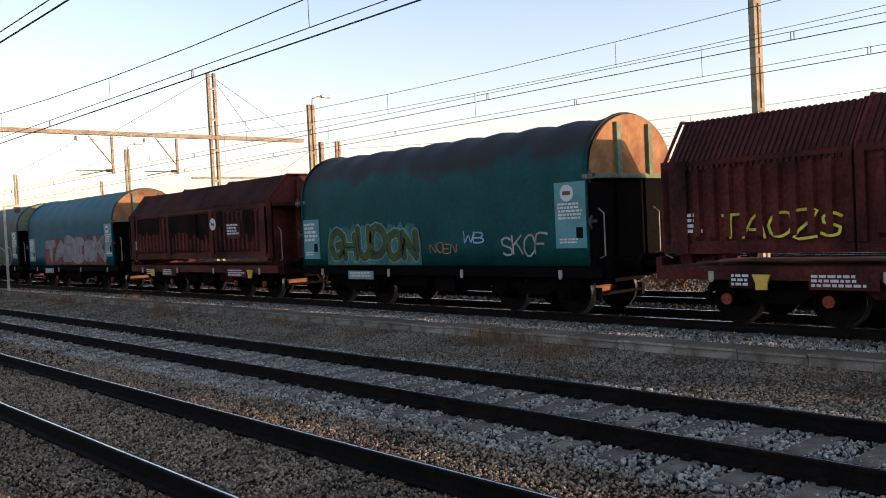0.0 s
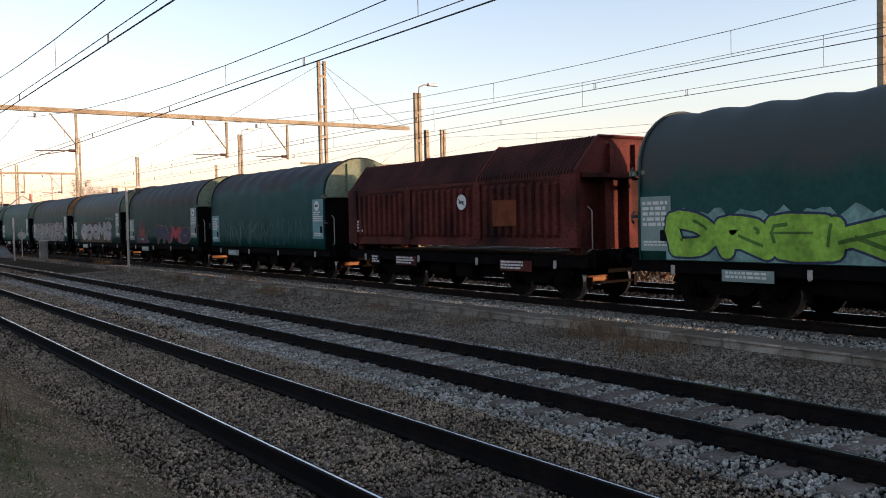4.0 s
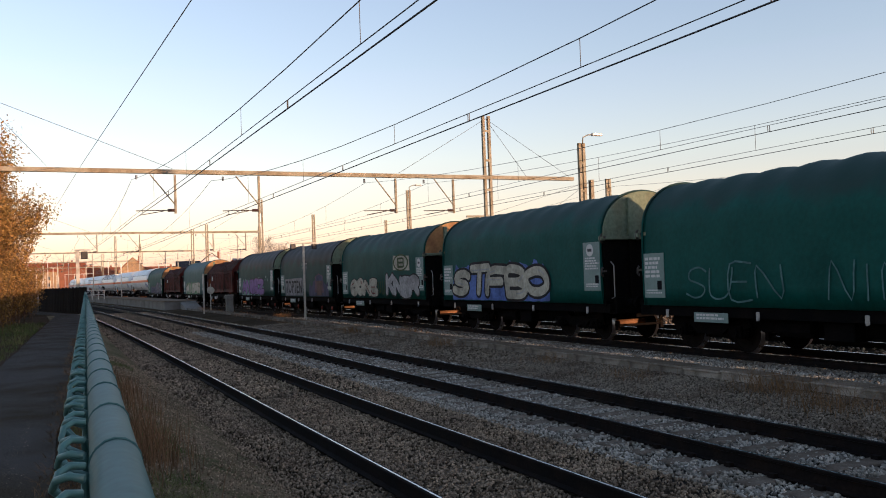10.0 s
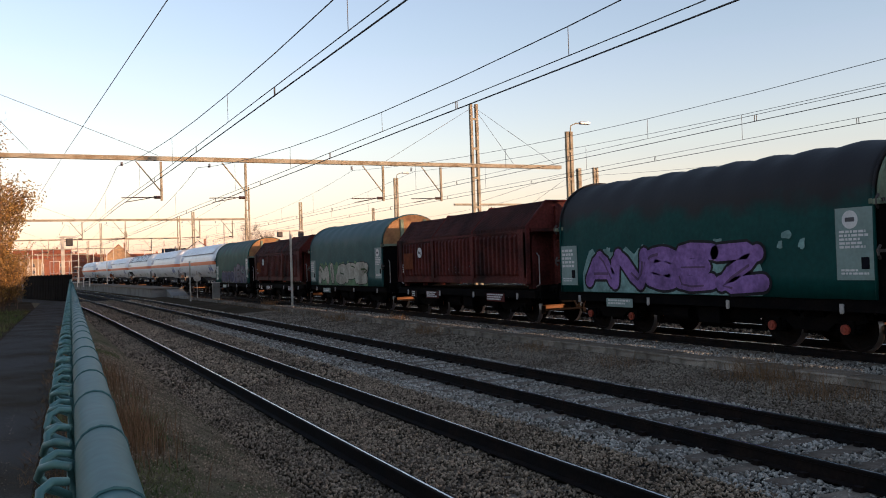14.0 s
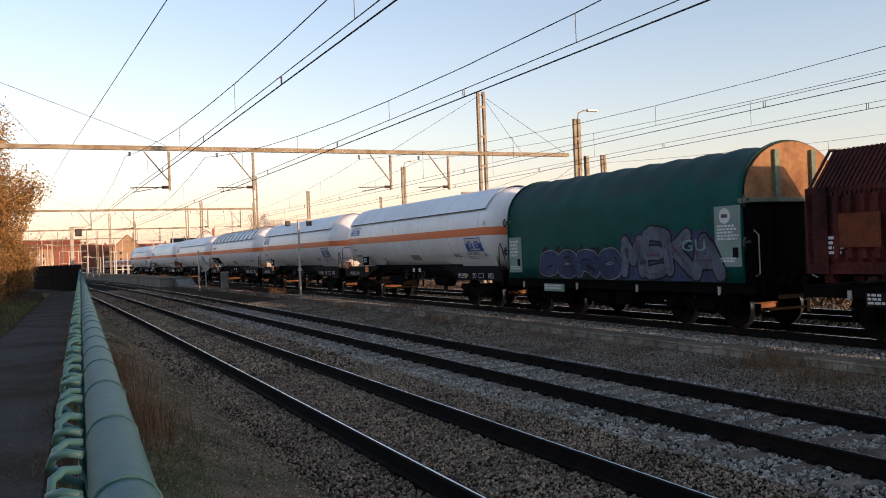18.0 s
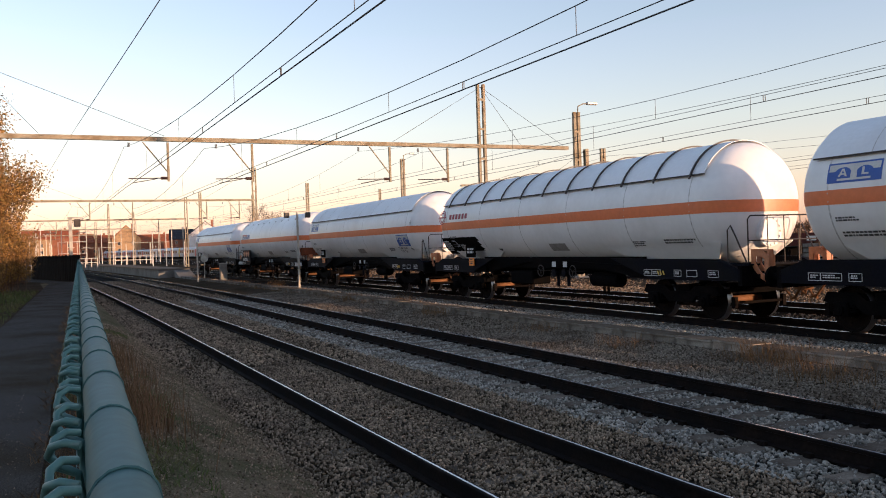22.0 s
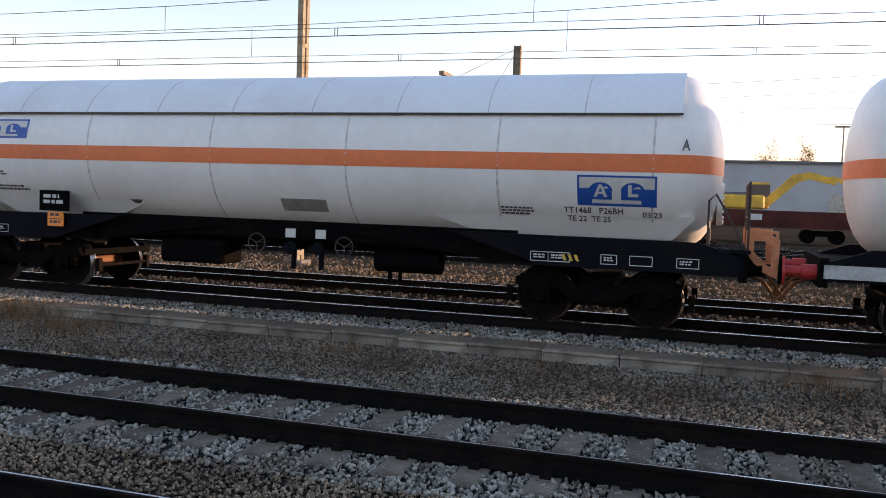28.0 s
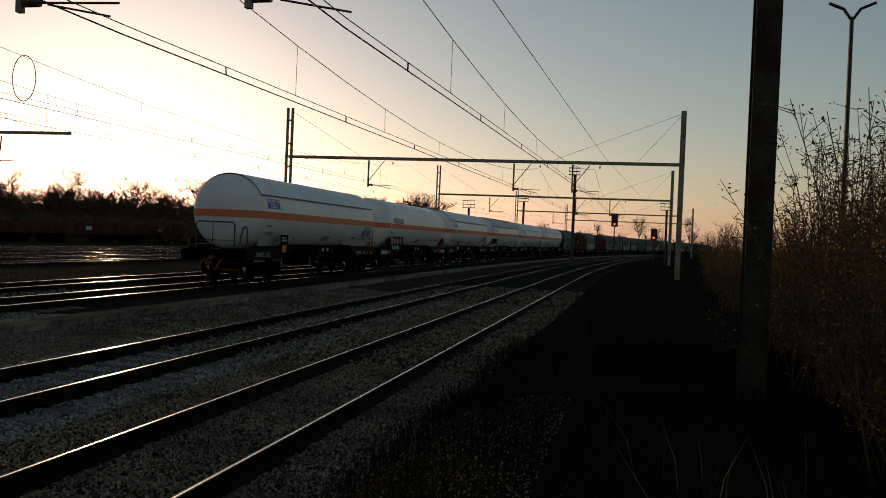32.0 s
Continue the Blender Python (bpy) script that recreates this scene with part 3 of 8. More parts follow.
def add_bogie(t, y, cap):
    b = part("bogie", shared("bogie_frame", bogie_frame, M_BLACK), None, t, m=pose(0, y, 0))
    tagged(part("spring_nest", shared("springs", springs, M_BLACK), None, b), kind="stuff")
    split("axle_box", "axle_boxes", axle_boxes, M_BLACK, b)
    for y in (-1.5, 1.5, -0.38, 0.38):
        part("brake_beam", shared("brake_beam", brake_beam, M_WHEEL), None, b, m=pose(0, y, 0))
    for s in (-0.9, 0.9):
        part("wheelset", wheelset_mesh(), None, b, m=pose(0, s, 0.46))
        part("axle_cap", shared("axle_cap/" + cap.name, lambda bm: [disc(bm, (-1.15, 0, 0.46), (-1, 0, 0), 0.10, 0.05, 14), disc(bm, (-1.2, 0, 0.46), (-1, 0, 0), 0.05, 0.02, 10)], cap), None, b, m=pose(0, s, 0))
    return b


def buffer_mesh(bm):
    rod(bm, (0, 0, 0), (0, 0.28, 0), 0.12, 14)
    rod(bm, (0, 0.28, 0), (0, 0.52, 0), 0.085, 12)
    rod(bm, (0, 0.52, 0), (0, 0.56, 0), 0.23, 18, 0.21)
    box(bm, -0.17, 0.17, -0.03, 0.0, -0.17, 0.17)


def coupling_mesh(bm):
    box(bm, -0.05, 0.05, 0.0, 0.35, 0.93, 1.05, 0.015)
    tube(bm, [(-0.06, 0.3, 1.0), (-0.09, 0.5, 0.8), (0, 0.62, 0.62), (0.09, 0.5, 0.8), (0.06, 0.3, 1.0)], 0.025, 6)
    rod(bm, (-0.14, 0.45, 0.78), (0.14, 0.45, 0.78), 0.04, 8)
    for s in (-1, 1):
        tube(bm, [(s * 0.35, 0.0, 0.95), (s * 0.35, 0.3, 0.85), (s * 0.33, 0.5, 0.6), (s * 0.3, 0.65, 0.55)], 0.03, 6)


def add_ends(t, half, paint=None):
    """Buffers and couplings on both headstocks."""
    for e in (-1, 1):
        turn = 0 if e > 0 else 180
        for x in (-0.875, 0.875):
            part("buffer", shared("buffer" if paint is None else "buffer/" + paint.name, buffer_mesh, paint or M_BLACK, False), None, t, m=pose(x, e * (half - 0.56), 1.06, 0, 0, turn))
        part("coupling", shared("coupling", coupling_mesh, M_AXLE), None, t, m=pose(0, e * (half - 0.56), 0, 0, 0, turn))


# ---- marks on a side that faces west ----
def mark_bars(bm, x, y0, y1, z0, z1, rows, seed=0):
    """Lines of small writing as bars."""
    rnd = random.Random(seed)
    h = (z1 - z0) / rows
    for k in range(rows):
        y, top = y1, z1 - k * h
        end = y0 + rnd.random() * 0.35 * (y1 - y0)
        while y > end + 0.02:
            w = min(rnd.uniform(0.6, 1.8) * h, y - end)
            plate(bm, y - w, y, top - h * 0.62, top, x, 0.003)
            y -= w + h * 0.35


def blob(rnd, cy, cz, w, h, n=22, skew=0.15):
    """Outline of a swollen letter-like patch."""
    k1, k2, p1, p2 = rnd.uniform(0.05, 0.16), rnd.uniform(0.04, 0.12), rnd.random() * 6.3, rnd.random() * 6.3
    e = rnd.uniform(0.5, 0.75)
    pts = []
    for k in range(n):
        a = k * 6.28318 / n
        r = 1 + k1 * math.sin(3 * a + p1) + k2 * math.sin(5 * a + p2)
        c, s = math.cos(a), math.sin(a)
        y = math.copysign(abs(c) ** e, c) * r * w / 2
        z = math.copysign(abs(s) ** e, s) * r * h / 2
        pts.append((cy + y - z * skew, cz + z))
    return pts


def flat(bm, pts, x):
    bm.faces.new([bm.verts.new((x, y, z)) for y, z in pts])


def stroke(bm, pts, x, w):
    """A painted line through the points."""
    left, right = [], []
    for i, (y, z) in enumerate(pts):
        a, b = pts[max(0, i - 1)], pts[min(len(pts) - 1, i + 1)]
        d = Vector((b[0] - a[0], b[1] - a[1])).normalized() if a != b else Vector((1, 0))
        left.append(bm.verts.new((x, y - d.y * w / 2, z + d.x * w / 2)))
        right.append(bm.verts.new((x, y + d.y * w / 2, z - d.x * w / 2)))
    for k in range(len(pts) - 1):
        bm.faces.new((left[k], left[k + 1], right[k + 1], right[k]))


SIDE = -1.474


def letter_copy(bm, src):
    for f in src.faces:
        bm.faces.new([bm.verts.new(v.co) for v in f.verts])
    src.free()


def bubbles(t, y0, y1, z0, z1, n, fill, rim, seed, inner="black", label="", halo=None, shade=None):
    """A row of swollen letter shapes with rims, sprayed on the side."""
    rnd = random.Random(seed)
    step = (y1 - y0) / n
    outer, body, ink, low, glow = bmesh.new(), bmesh.new(), bmesh.new(), bmesh.new(), bmesh.new()
    for k in range(n):
        cy = y0 + step * (k + 0.5)
        h = (z1 - z0) * rnd.uniform(0.8, 1.0)
        cz = (z0 + z1) / 2 + rnd.uniform(-0.05, 0.05) * (z1 - z0)
        s = rnd.randint(0, 10 ** 6)
        x = SIDE - 0.0006 * k
        flat(outer, blob(random.Random(s), cy, cz, step * 1.12 + 0.07, h + 0.09), x - 0.006)
        flat(body, blob(random.Random(s), cy, cz, step * 1.08, h), x - 0.010)
        if halo:
            flat(glow, blob(random.Random(s), cy, cz, step * 1.25 + 0.2, h + 0.32), x - 0.002)
        if shade:
            flat(low, blob(random.Random(s + 1), cy, cz - h * 0.2, step * 0.85, h * 0.5), x - 0.013)
        for q in range(rnd.randint(2, 3)):
            a = rnd.uniform(-0.3, 0.3) * step
            b = cz + rnd.uniform(-0.38, 0.2) * h
            bow = rnd.uniform(-0.22, 0.22) * step
            L = rnd.uniform(0.2, 0.5) * h
            stroke(ink, [(cy + a, b), (cy + a + bow, b + L * 0.35), (cy + a + bow * 0.7, b + L * 0.7), (cy + a - bow * 0.5, b + L)], x - 0.016, rnd.uniform(0.025, 0.06))
    if halo:
        tagged(part("graffiti_glow", glow, spray(halo, None), t), kind="stuff")
    else:
        glow.free()
    tagged(part("graffiti_rim", outer, spray(rim, None), t), kind="stuff")
    split("graffiti_letter", "graffiti_letter/%d" % seed, lambda bm: letter_copy(bm, body), spray(fill, None), t)
    if shade:
        tagged(part("graffiti_shade", low, spray(shade, None), t), kind="stuff")
    else:
        low.free()
    tagged(part("graffiti_ink", ink, spray(inner, None), t), kind="stuff")


def scribble(t, y0, y1, z0, z1, n, colour, seed, w=0.03, loops=2):
    """Hand-drawn tag lines."""
    rnd = random.Random(seed)
    bm = bmesh.new()
    step = (y1 - y0) / n
    for k in range(n):
        pts = []
        y = y1 - k * step
        ph, am = rnd.random() * 6.28, rnd.uniform(0.6, 1.0)
        for q in range(15):
            f = q / 14
            pts.append((y - step * (0.1 + 0.8 * f) + 0.12 * step * math.sin(f * 9 + ph), (z0 + z1) / 2 + (z1 - z0) * 0.5 * am * math.sin(ph + f * loops * 6.28)))
        stroke(bm, pts, SIDE - 0.008 - 0.0004 * k, w)
    tagged(part("graffiti_tag", bm, spray(colour, None), t), kind="stuff")


def word(t, text, y0, y1, z0, z1, colour, rim=None, fat=0.0, x=SIDE - 0.012):
    """Painted capital letters that fill the given field; read from the west."""
    for mat, off, dx in ((rim, fat + 0.05, 0.004), (colour, fat, 0.0)):
        if mat is None:
            continue
        cu = bpy.data.curves.new("lettering", "FONT")
        cu.body, cu.size, cu.offset, cu.resolution_u, cu.space_character = text, 1.0, off, 3, 1.05
        ob = bpy.data.objects.new("lettering", cu)
        me = bpy.data.meshes.new_from_object(ob)
        bpy.data.objects.remove(ob)
        bpy.data.curves.remove(cu)
        co = np.empty(len(me.vertices) * 3, np.float32)
        me.vertices.foreach_get("co", co)
        co = co.reshape(-1, 3)
        lo, hi = co.min(0), co.max(0)
        out = np.empty_like(co)
        m = 0.0 if mat is colour else 0.03
        out[:, 0] = x + dx
        out[:, 1] = y1 + m - (co[:, 0] - lo[0]) / (hi[0] - lo[0]) * (y1 - y0 + 2 * m)
        out[:, 2] = z0 - m + (co[:, 1] - lo[1]) / (hi[1] - lo[1]) * (z1 - z0 + 2 * m)
        me.vertices.foreach_set("co", out.ravel())
        me.update()
        me.materials.append(spray(mat, None))
        me.name = "painted_word"
        ob = new("painted_word", me)
        ob.parent = t
        if mat is colour:
            tagged(ob, "sprayed letters reading " + text)


# letter skeletons in a unit field
GLYPHS = {
    "A": [[(0, 0), (0.5, 1), (1, 0)], [(0.2, 0.36), (0.8, 0.36)]],
    "B": [[(0, 0), (0, 1), (0.65, 1), (0.85, 0.78), (0.6, 0.52), (0, 0.52)], [(0.6, 0.52), (0.95, 0.28), (0.7, 0), (0, 0)]],
    "C": [[(0.95, 0.82), (0.6, 1), (0.15, 0.85), (0, 0.5), (0.15, 0.15), (0.6, 0), (0.95, 0.18)]],
    "D": [[(0, 0), (0, 1), (0.6, 0.95), (0.95, 0.6), (0.95, 0.35), (0.6, 0.03), (0, 0)]],
    "E": [[(0.95, 1), (0, 1), (0, 0), (0.95, 0)], [(0, 0.5), (0.75, 0.5)]],
    "F": [[(0.95, 1), (0, 1), (0, 0)], [(0, 0.52), (0.7, 0.52)]],
    "G": [[(0.95, 0.85), (0.5, 1), (0.1, 0.8), (0, 0.4), (0.3, 0), (0.8, 0.05), (0.95, 0.42), (0.55, 0.42)]],
    "H": [[(0, 0), (0, 1)], [(1, 0), (1, 1)], [(0, 0.5), (1, 0.5)]],
    "I": [[(0.5, 0), (0.5, 1)]],
    "K": [[(0, 0), (0, 1)], [(0.95, 1), (0.05, 0.45)], [(0.35, 0.6), (1, 0)]],
    "M": [[(0, 0), (0.1, 1), (0.5, 0.4), (0.9, 1), (1, 0)]],
    "N": [[(0, 0), (0.05, 1), (0.95, 0), (1, 1)]],
    "O": [[(0.5, 1), (0.1, 0.82), (0, 0.45), (0.2, 0.06), (0.6, 0), (0.95, 0.25), (0.98, 0.65), (0.8, 0.95), (0.5, 1)]],
    "P": [[(0, 0), (0, 1), (0.7, 0.98), (0.95, 0.72), (0.65, 0.45), (0, 0.42)]],
    "R": [[(0, 0), (0, 1), (0.7, 0.98), (0.9, 0.72), (0.6, 0.48), (0, 0.45)], [(0.45, 0.46), (1, 0)]],
    "S": [[(0.95, 0.85), (0.6, 1), (0.15, 0.9), (0.1, 0.62), (0.5, 0.5), (0.9, 0.36), (0.85, 0.1), (0.45, 0), (0.02, 0.14)]],
    "T": [[(0, 0.97), (1, 1)], [(0.5, 0.98), (0.5, 0)]],
    "U": [[(0, 1), (0.05, 0.25), (0.35, 0), (0.75, 0.05), (0.95, 0.35), (1, 1)]],
    "W": [[(0, 1), (0.2, 0), (0.5, 0.65), (0.8, 0), (1, 1)]],
    "Z": [[(0, 1), (1, 0.97), (0, 0), (1, 0.03)]],
}


def smooth_line(pts, n=3):
    """More points along a skeleton line, its corners eased."""
    out = []
    for i in range(len(pts) - 1):
        p0, p1, p2, p3 = pts[max(0, i - 1)], pts[i], pts[i + 1], pts[min(len(pts) - 1, i + 2)]
        for k in range(n):
            f = k / n
            out.append(tuple(0.5 * ((2 * b) + (c - a) * f + (2 * a - 5 * b + 4 * c - d) * f * f + (3 * b - a - 3 * c + d) * f ** 3) for a, b, c, d in zip(p0, p1, p2, p3)))
    return out + [pts[-1]]


def graffiti(t, text, y0, y1, z0, z1, fill, rim, fat, edge=0.0, ink=None, halo=None, seed=0, label=""):
    """Letters sprayed on the west side: thick strokes over wider rim strokes, with marks inside and a cloud behind."""
    rnd = random.Random(seed)
    step = (y1 - y0) / len(text)
    H = z1 - z0
    w = fat * min(step, H)
    outer, lines, cloud = bmesh.new(), bmesh.new(), bmesh.new()
    for k, ch in enumerate(text):
        left = y1 - step * (k + rnd.uniform(-0.04, 0.04))
        wide = step * rnd.uniform(1.0, 1.18) - w * 0.7 - (0.12 * step if w < 0.12 else 0)
        lift, tall, lean = rnd.uniform(0, 0.08) * H, H * rnd.uniform(0.8, 1.0) - w, rnd.uniform(-0.16, 0.2)
        body = bmesh.new()
        n = 0
        for line in GLYPHS[ch]:
            pts = [(left - w * 0.4 - wide * (u + lean * (v - 0.5)) + rnd.uniform(-0.012, 0.012), z0 + w / 2 + lift + tall * v) for u, v in smooth_line(line, 3)]
            stroke(body, pts, SIDE - 0.013 - 0.0004 * n, w)
            if rim:
                stroke(outer, pts, SIDE - 0.007 - 0.0003 * n - 0.0001 * (k % 3), w + 2 * edge)
            if w > 0.1:
                for y, z in (pts[0], pts[-1]) + tuple(pts[3:-1:3]):
                    n += 1
                    ring = [(y + 0.5 * math.cos(a * 0.5236), z + 0.5 * math.sin(a * 0.5236)) for a in range(12)]
                    flat(body, [(y + (a - y) * w, z + (b - z) * w) for a, b in ring], SIDE - 0.0132 - 0.0004 * n)
                    if rim:
                        flat(outer, [(y + (a - y) * (w + 2 * edge), z + (b - z) * (w + 2 * edge)) for a, b in ring], SIDE - 0.0071 - 0.0003 * n - 0.0001 * (k % 3))
            n += 1
            if ink:
                i = rnd.randint(0, max(0, len(pts) - 4))
                d = rnd.uniform(-0.25, 0.25) * w
                stroke(lines, [(a + d, b + d) for a, b in pts[i:i + 4]], SIDE - 0.022 - 0.0003 * n, rnd.uniform(0.10, 0.22) * w)
        ob = part("graffiti_letter", body, spray(fill, None), t)
        tagged(ob, label, kind="stuff") if label and k == 0 else tagged(ob, kind="stuff")
    for bm, colour, name in ((outer, rim, "graffiti_rim"), (lines, ink, "graffiti_ink")):
        if colour:
            tagged(part(name, bm, spray(colour, None), t), kind="stuff")
        else:
            bm.free()
    if halo:
        n = 8 * len(text)
        low = [(y0 - 0.12 + (y1 - y0 + 0.24) * q / n, max(1.08, z0 - 0.05 - 0.04 * rnd.random())) for q in range(n + 1)]
        top = [(y, z0 + H * (0.92 + 0.13 * math.sin(q * 1.7 + seed) * math.sin(q * 0.37 + seed) + 0.07 * rnd.random()) * min(1, 0.45 + 0.35 * min(q, n - q))) for q, (y, _) in enumerate(low)]
        for q in range(n):
            flat(cloud, [low[q], low[q + 1], top[q + 1], top[q]], SIDE - 0.003)
        tagged(part("graffiti_cloud", cloud, spray(halo, None), t), kind="stuff")
    else:
        cloud.free()


# ---- coil wagons ----
HALF = 5.2


def hood_section(y, swell, w=1.45):
    z0, zs, top = 1.06, 2.88, 4.15
    pts = [(-w, y, z0), (-w - 0.012, y, 1.5), (-w - 0.014 + 0.01 * (1 - swell), y, 2.2)]
    n = 18
    for k in range(n + 1):
        a = math.pi * (1 - k / n)
        dip = 1 - 0.046 * (1 - swell) * math.sin(a)
        pts.append((w * math.cos(a) * (1 - 0.006 * (1 - swell)), y, zs + (top - zs) * dip * math.sin(a) ** 0.92))
    pts += [(w + 0.014, y, 2.2), (w + 0.012, y, 1.5), (w, y, z0)]
    return pts


def hood_mesh(bm, bays=9):
    secs, per = [], 7
    for k in range(bays * per + 1):
        f = (k % per) / per
        y = -HALF + 0.1 + (2 * HALF - 0.2) * k / (bays * per)
        sec = hood_section(y, abs(math.cos(math.pi * f)) ** 2.2)
        secs.append([(x, yy, z + 0.006 * noise.noise(Vector((x * 2, yy * 2, z * 2)))) for x, yy, z in sec])
    loft(bm, secs)


def arch_panel(bm, y0, y1, w=1.43, z0=2.86, top=4.14):
    n = 18
    pts = [(-w, z0)] + [(w * math.cos(math.pi * (1 - k / n)), z0 + 0.03 + (top - z0 - 0.03) * math.sin(math.pi * k / n) ** 0.92) for k in range(n + 1)] + [(w, z0)]
    loft(bm, [[(x, y0, z) for x, z in pts], [(x, y1, z) for x, z in pts]])


def hood_hoop(bm):
    """The stiff bow round a hood's edge."""
    sec = [p for p in hood_section(0, 1, 1.465)]
    tube(bm, [(x, y, z + (0.015 if z > 2.9 else 0)) for x, y, z in sec], 0.028, 6)


# end posts and sill, with a black panel painting the recess's shade behind them
def end_lower(bm):
    box(bm, -1.38, 1.38, -0.095, -0.07, 1.05, 2.86)
    for x in (-1.36, -0.5, 0.5, 1.36):
        box(bm, x - 0.06, x + 0.06, -0.24, -0.02, 1.05, 2.86)
    box(bm, -1.45, 1.45, -0.25, 0.03, 1.0, 1.12)


def end_ledge(bm):
    box(bm, -1.46, 1.46, -0.22, 0.06, 2.80, 2.90, 0.012)
    for x in (-0.55, 0.55):
        box(bm, x - 0.07, x + 0.07, 0.0, 0.075, 2.86, 3.95)
    for s in (-1, 1):
        box(bm, s * 1.5 - 0.07, s * 1.5 + 0.07, -0.05, 0.09, 2.78, 2.88, 0.01)


def end_handrail(bm):
    for x in (-1.25, -0.72):
        tube(bm, [(x, -0.03, 1.2), (x, 0.1, 1.25), (x, 0.1, 2.1), (x, -0.03, 2.2)], 0.016, 6)
    tube(bm, [(1.2, -0.03, 1.2), (1.2, 0.1, 1.25), (1.2, 0.1, 2.1), (1.2, -0.03, 2.2)], 0.016, 6)


def latch(bm):
    tube(bm, [(-1.50, 0, 0.1), (-1.55, 0.0, 0.04), (-1.56, 0.0, -0.08), (-1.50, 0.02, -0.14), (-1.47, 0.05, -0.1)], 0.026, 6)
    box(bm, -1.5, -1.44, -0.09, 0.09, -0.03, 0.03)


def coil_frame(bm):
    box(bm, -1.30, 1.30, -5.42, 5.42, 0.88, 1.06)
    for s in (-1, 1):
        box(bm, s * 1.36 - 0.05, s * 1.36 + 0.05, -5.35, 5.35, 0.82, 1.05)
        pts = [(-2.2, 0.85), (2.2, 0.85), (1.7, 0.50), (-1.7, 0.50)]
        loft(bm, [[(s * 0.9, y, z) for y, z in pts], [(s * 0.96, y, z) for y, z in pts]])
    for y in (-5.44, 5.44):
        box(bm, -1.3, 1.3, y - 0.06, y + 0.06, 0.80, 1.22)


def under_boxes(bm):
    box(bm, -1.25, -0.75, -0.9, -0.2, 0.42, 0.80, 0.02)
    rod(bm, (-1.0, 0.2, 0.62), (-1.0, 1.1, 0.62), 0.2, 14)


def lash_hook(bm):
    box(bm, -1.44, -1.41, -0.05, 0.05, 0.80, 0.97, 0.01)
    rod(bm, (-1.43, 0, 0.78), (-1.43, 0, 0.84), 0.03, 8)


def board(t, y0, y1, z0, z1, mat, seed, round_mark=False, x=-1.466, window=True):
    """A lettering board on the hood's side."""
    bm = bmesh.new()
    plate(bm, y0, y1, z0, z1, x, 0.012)
    b = part("lettering_board", bm, mat, t)
    bm = bmesh.new()
    top = z1 - (0.42 if round_mark else 0.1)
    mark_bars(bm, x - 0.0125, y0 + 0.08, y1 - 0.08, z0 + 0.42 * (z1 - z0), top, 5, seed)
    mark_bars(bm, x - 0.0125, y0 + 0.1, y1 - 0.1, z0 + 0.08, z0 + 0.2, 2, seed + 5)
    tagged(part("small_writing", bm, M_MARK, b), kind="stuff")
    if round_mark:
        bm = bmesh.new()
        disc(bm, (x - 0.012, (y0 + y1) / 2 + 0.08, z1 - 0.22), (-1, 0, 0), 0.17, 0.006, 24)
        d = part("round_sign", bm, M_MARK, b)
        bm = bmesh.new()
        plate(bm, (y0 + y1) / 2 - 0.02, (y0 + y1) / 2 + 0.18, z1 - 0.26, z1 - 0.18, x - 0.0185, 0.003)
        tagged(part("small_writing", bm, M_MARK_DARK, b), kind="stuff")
    if window:
        bm = bmesh.new()
        plate(bm, y0 + 0.1, y0 + 0.27, z0 + 0.2, z0 + 0.42, x - 0.0125, 0.004)
        part("document_holder", bm, M_NAVY, b)
    return b


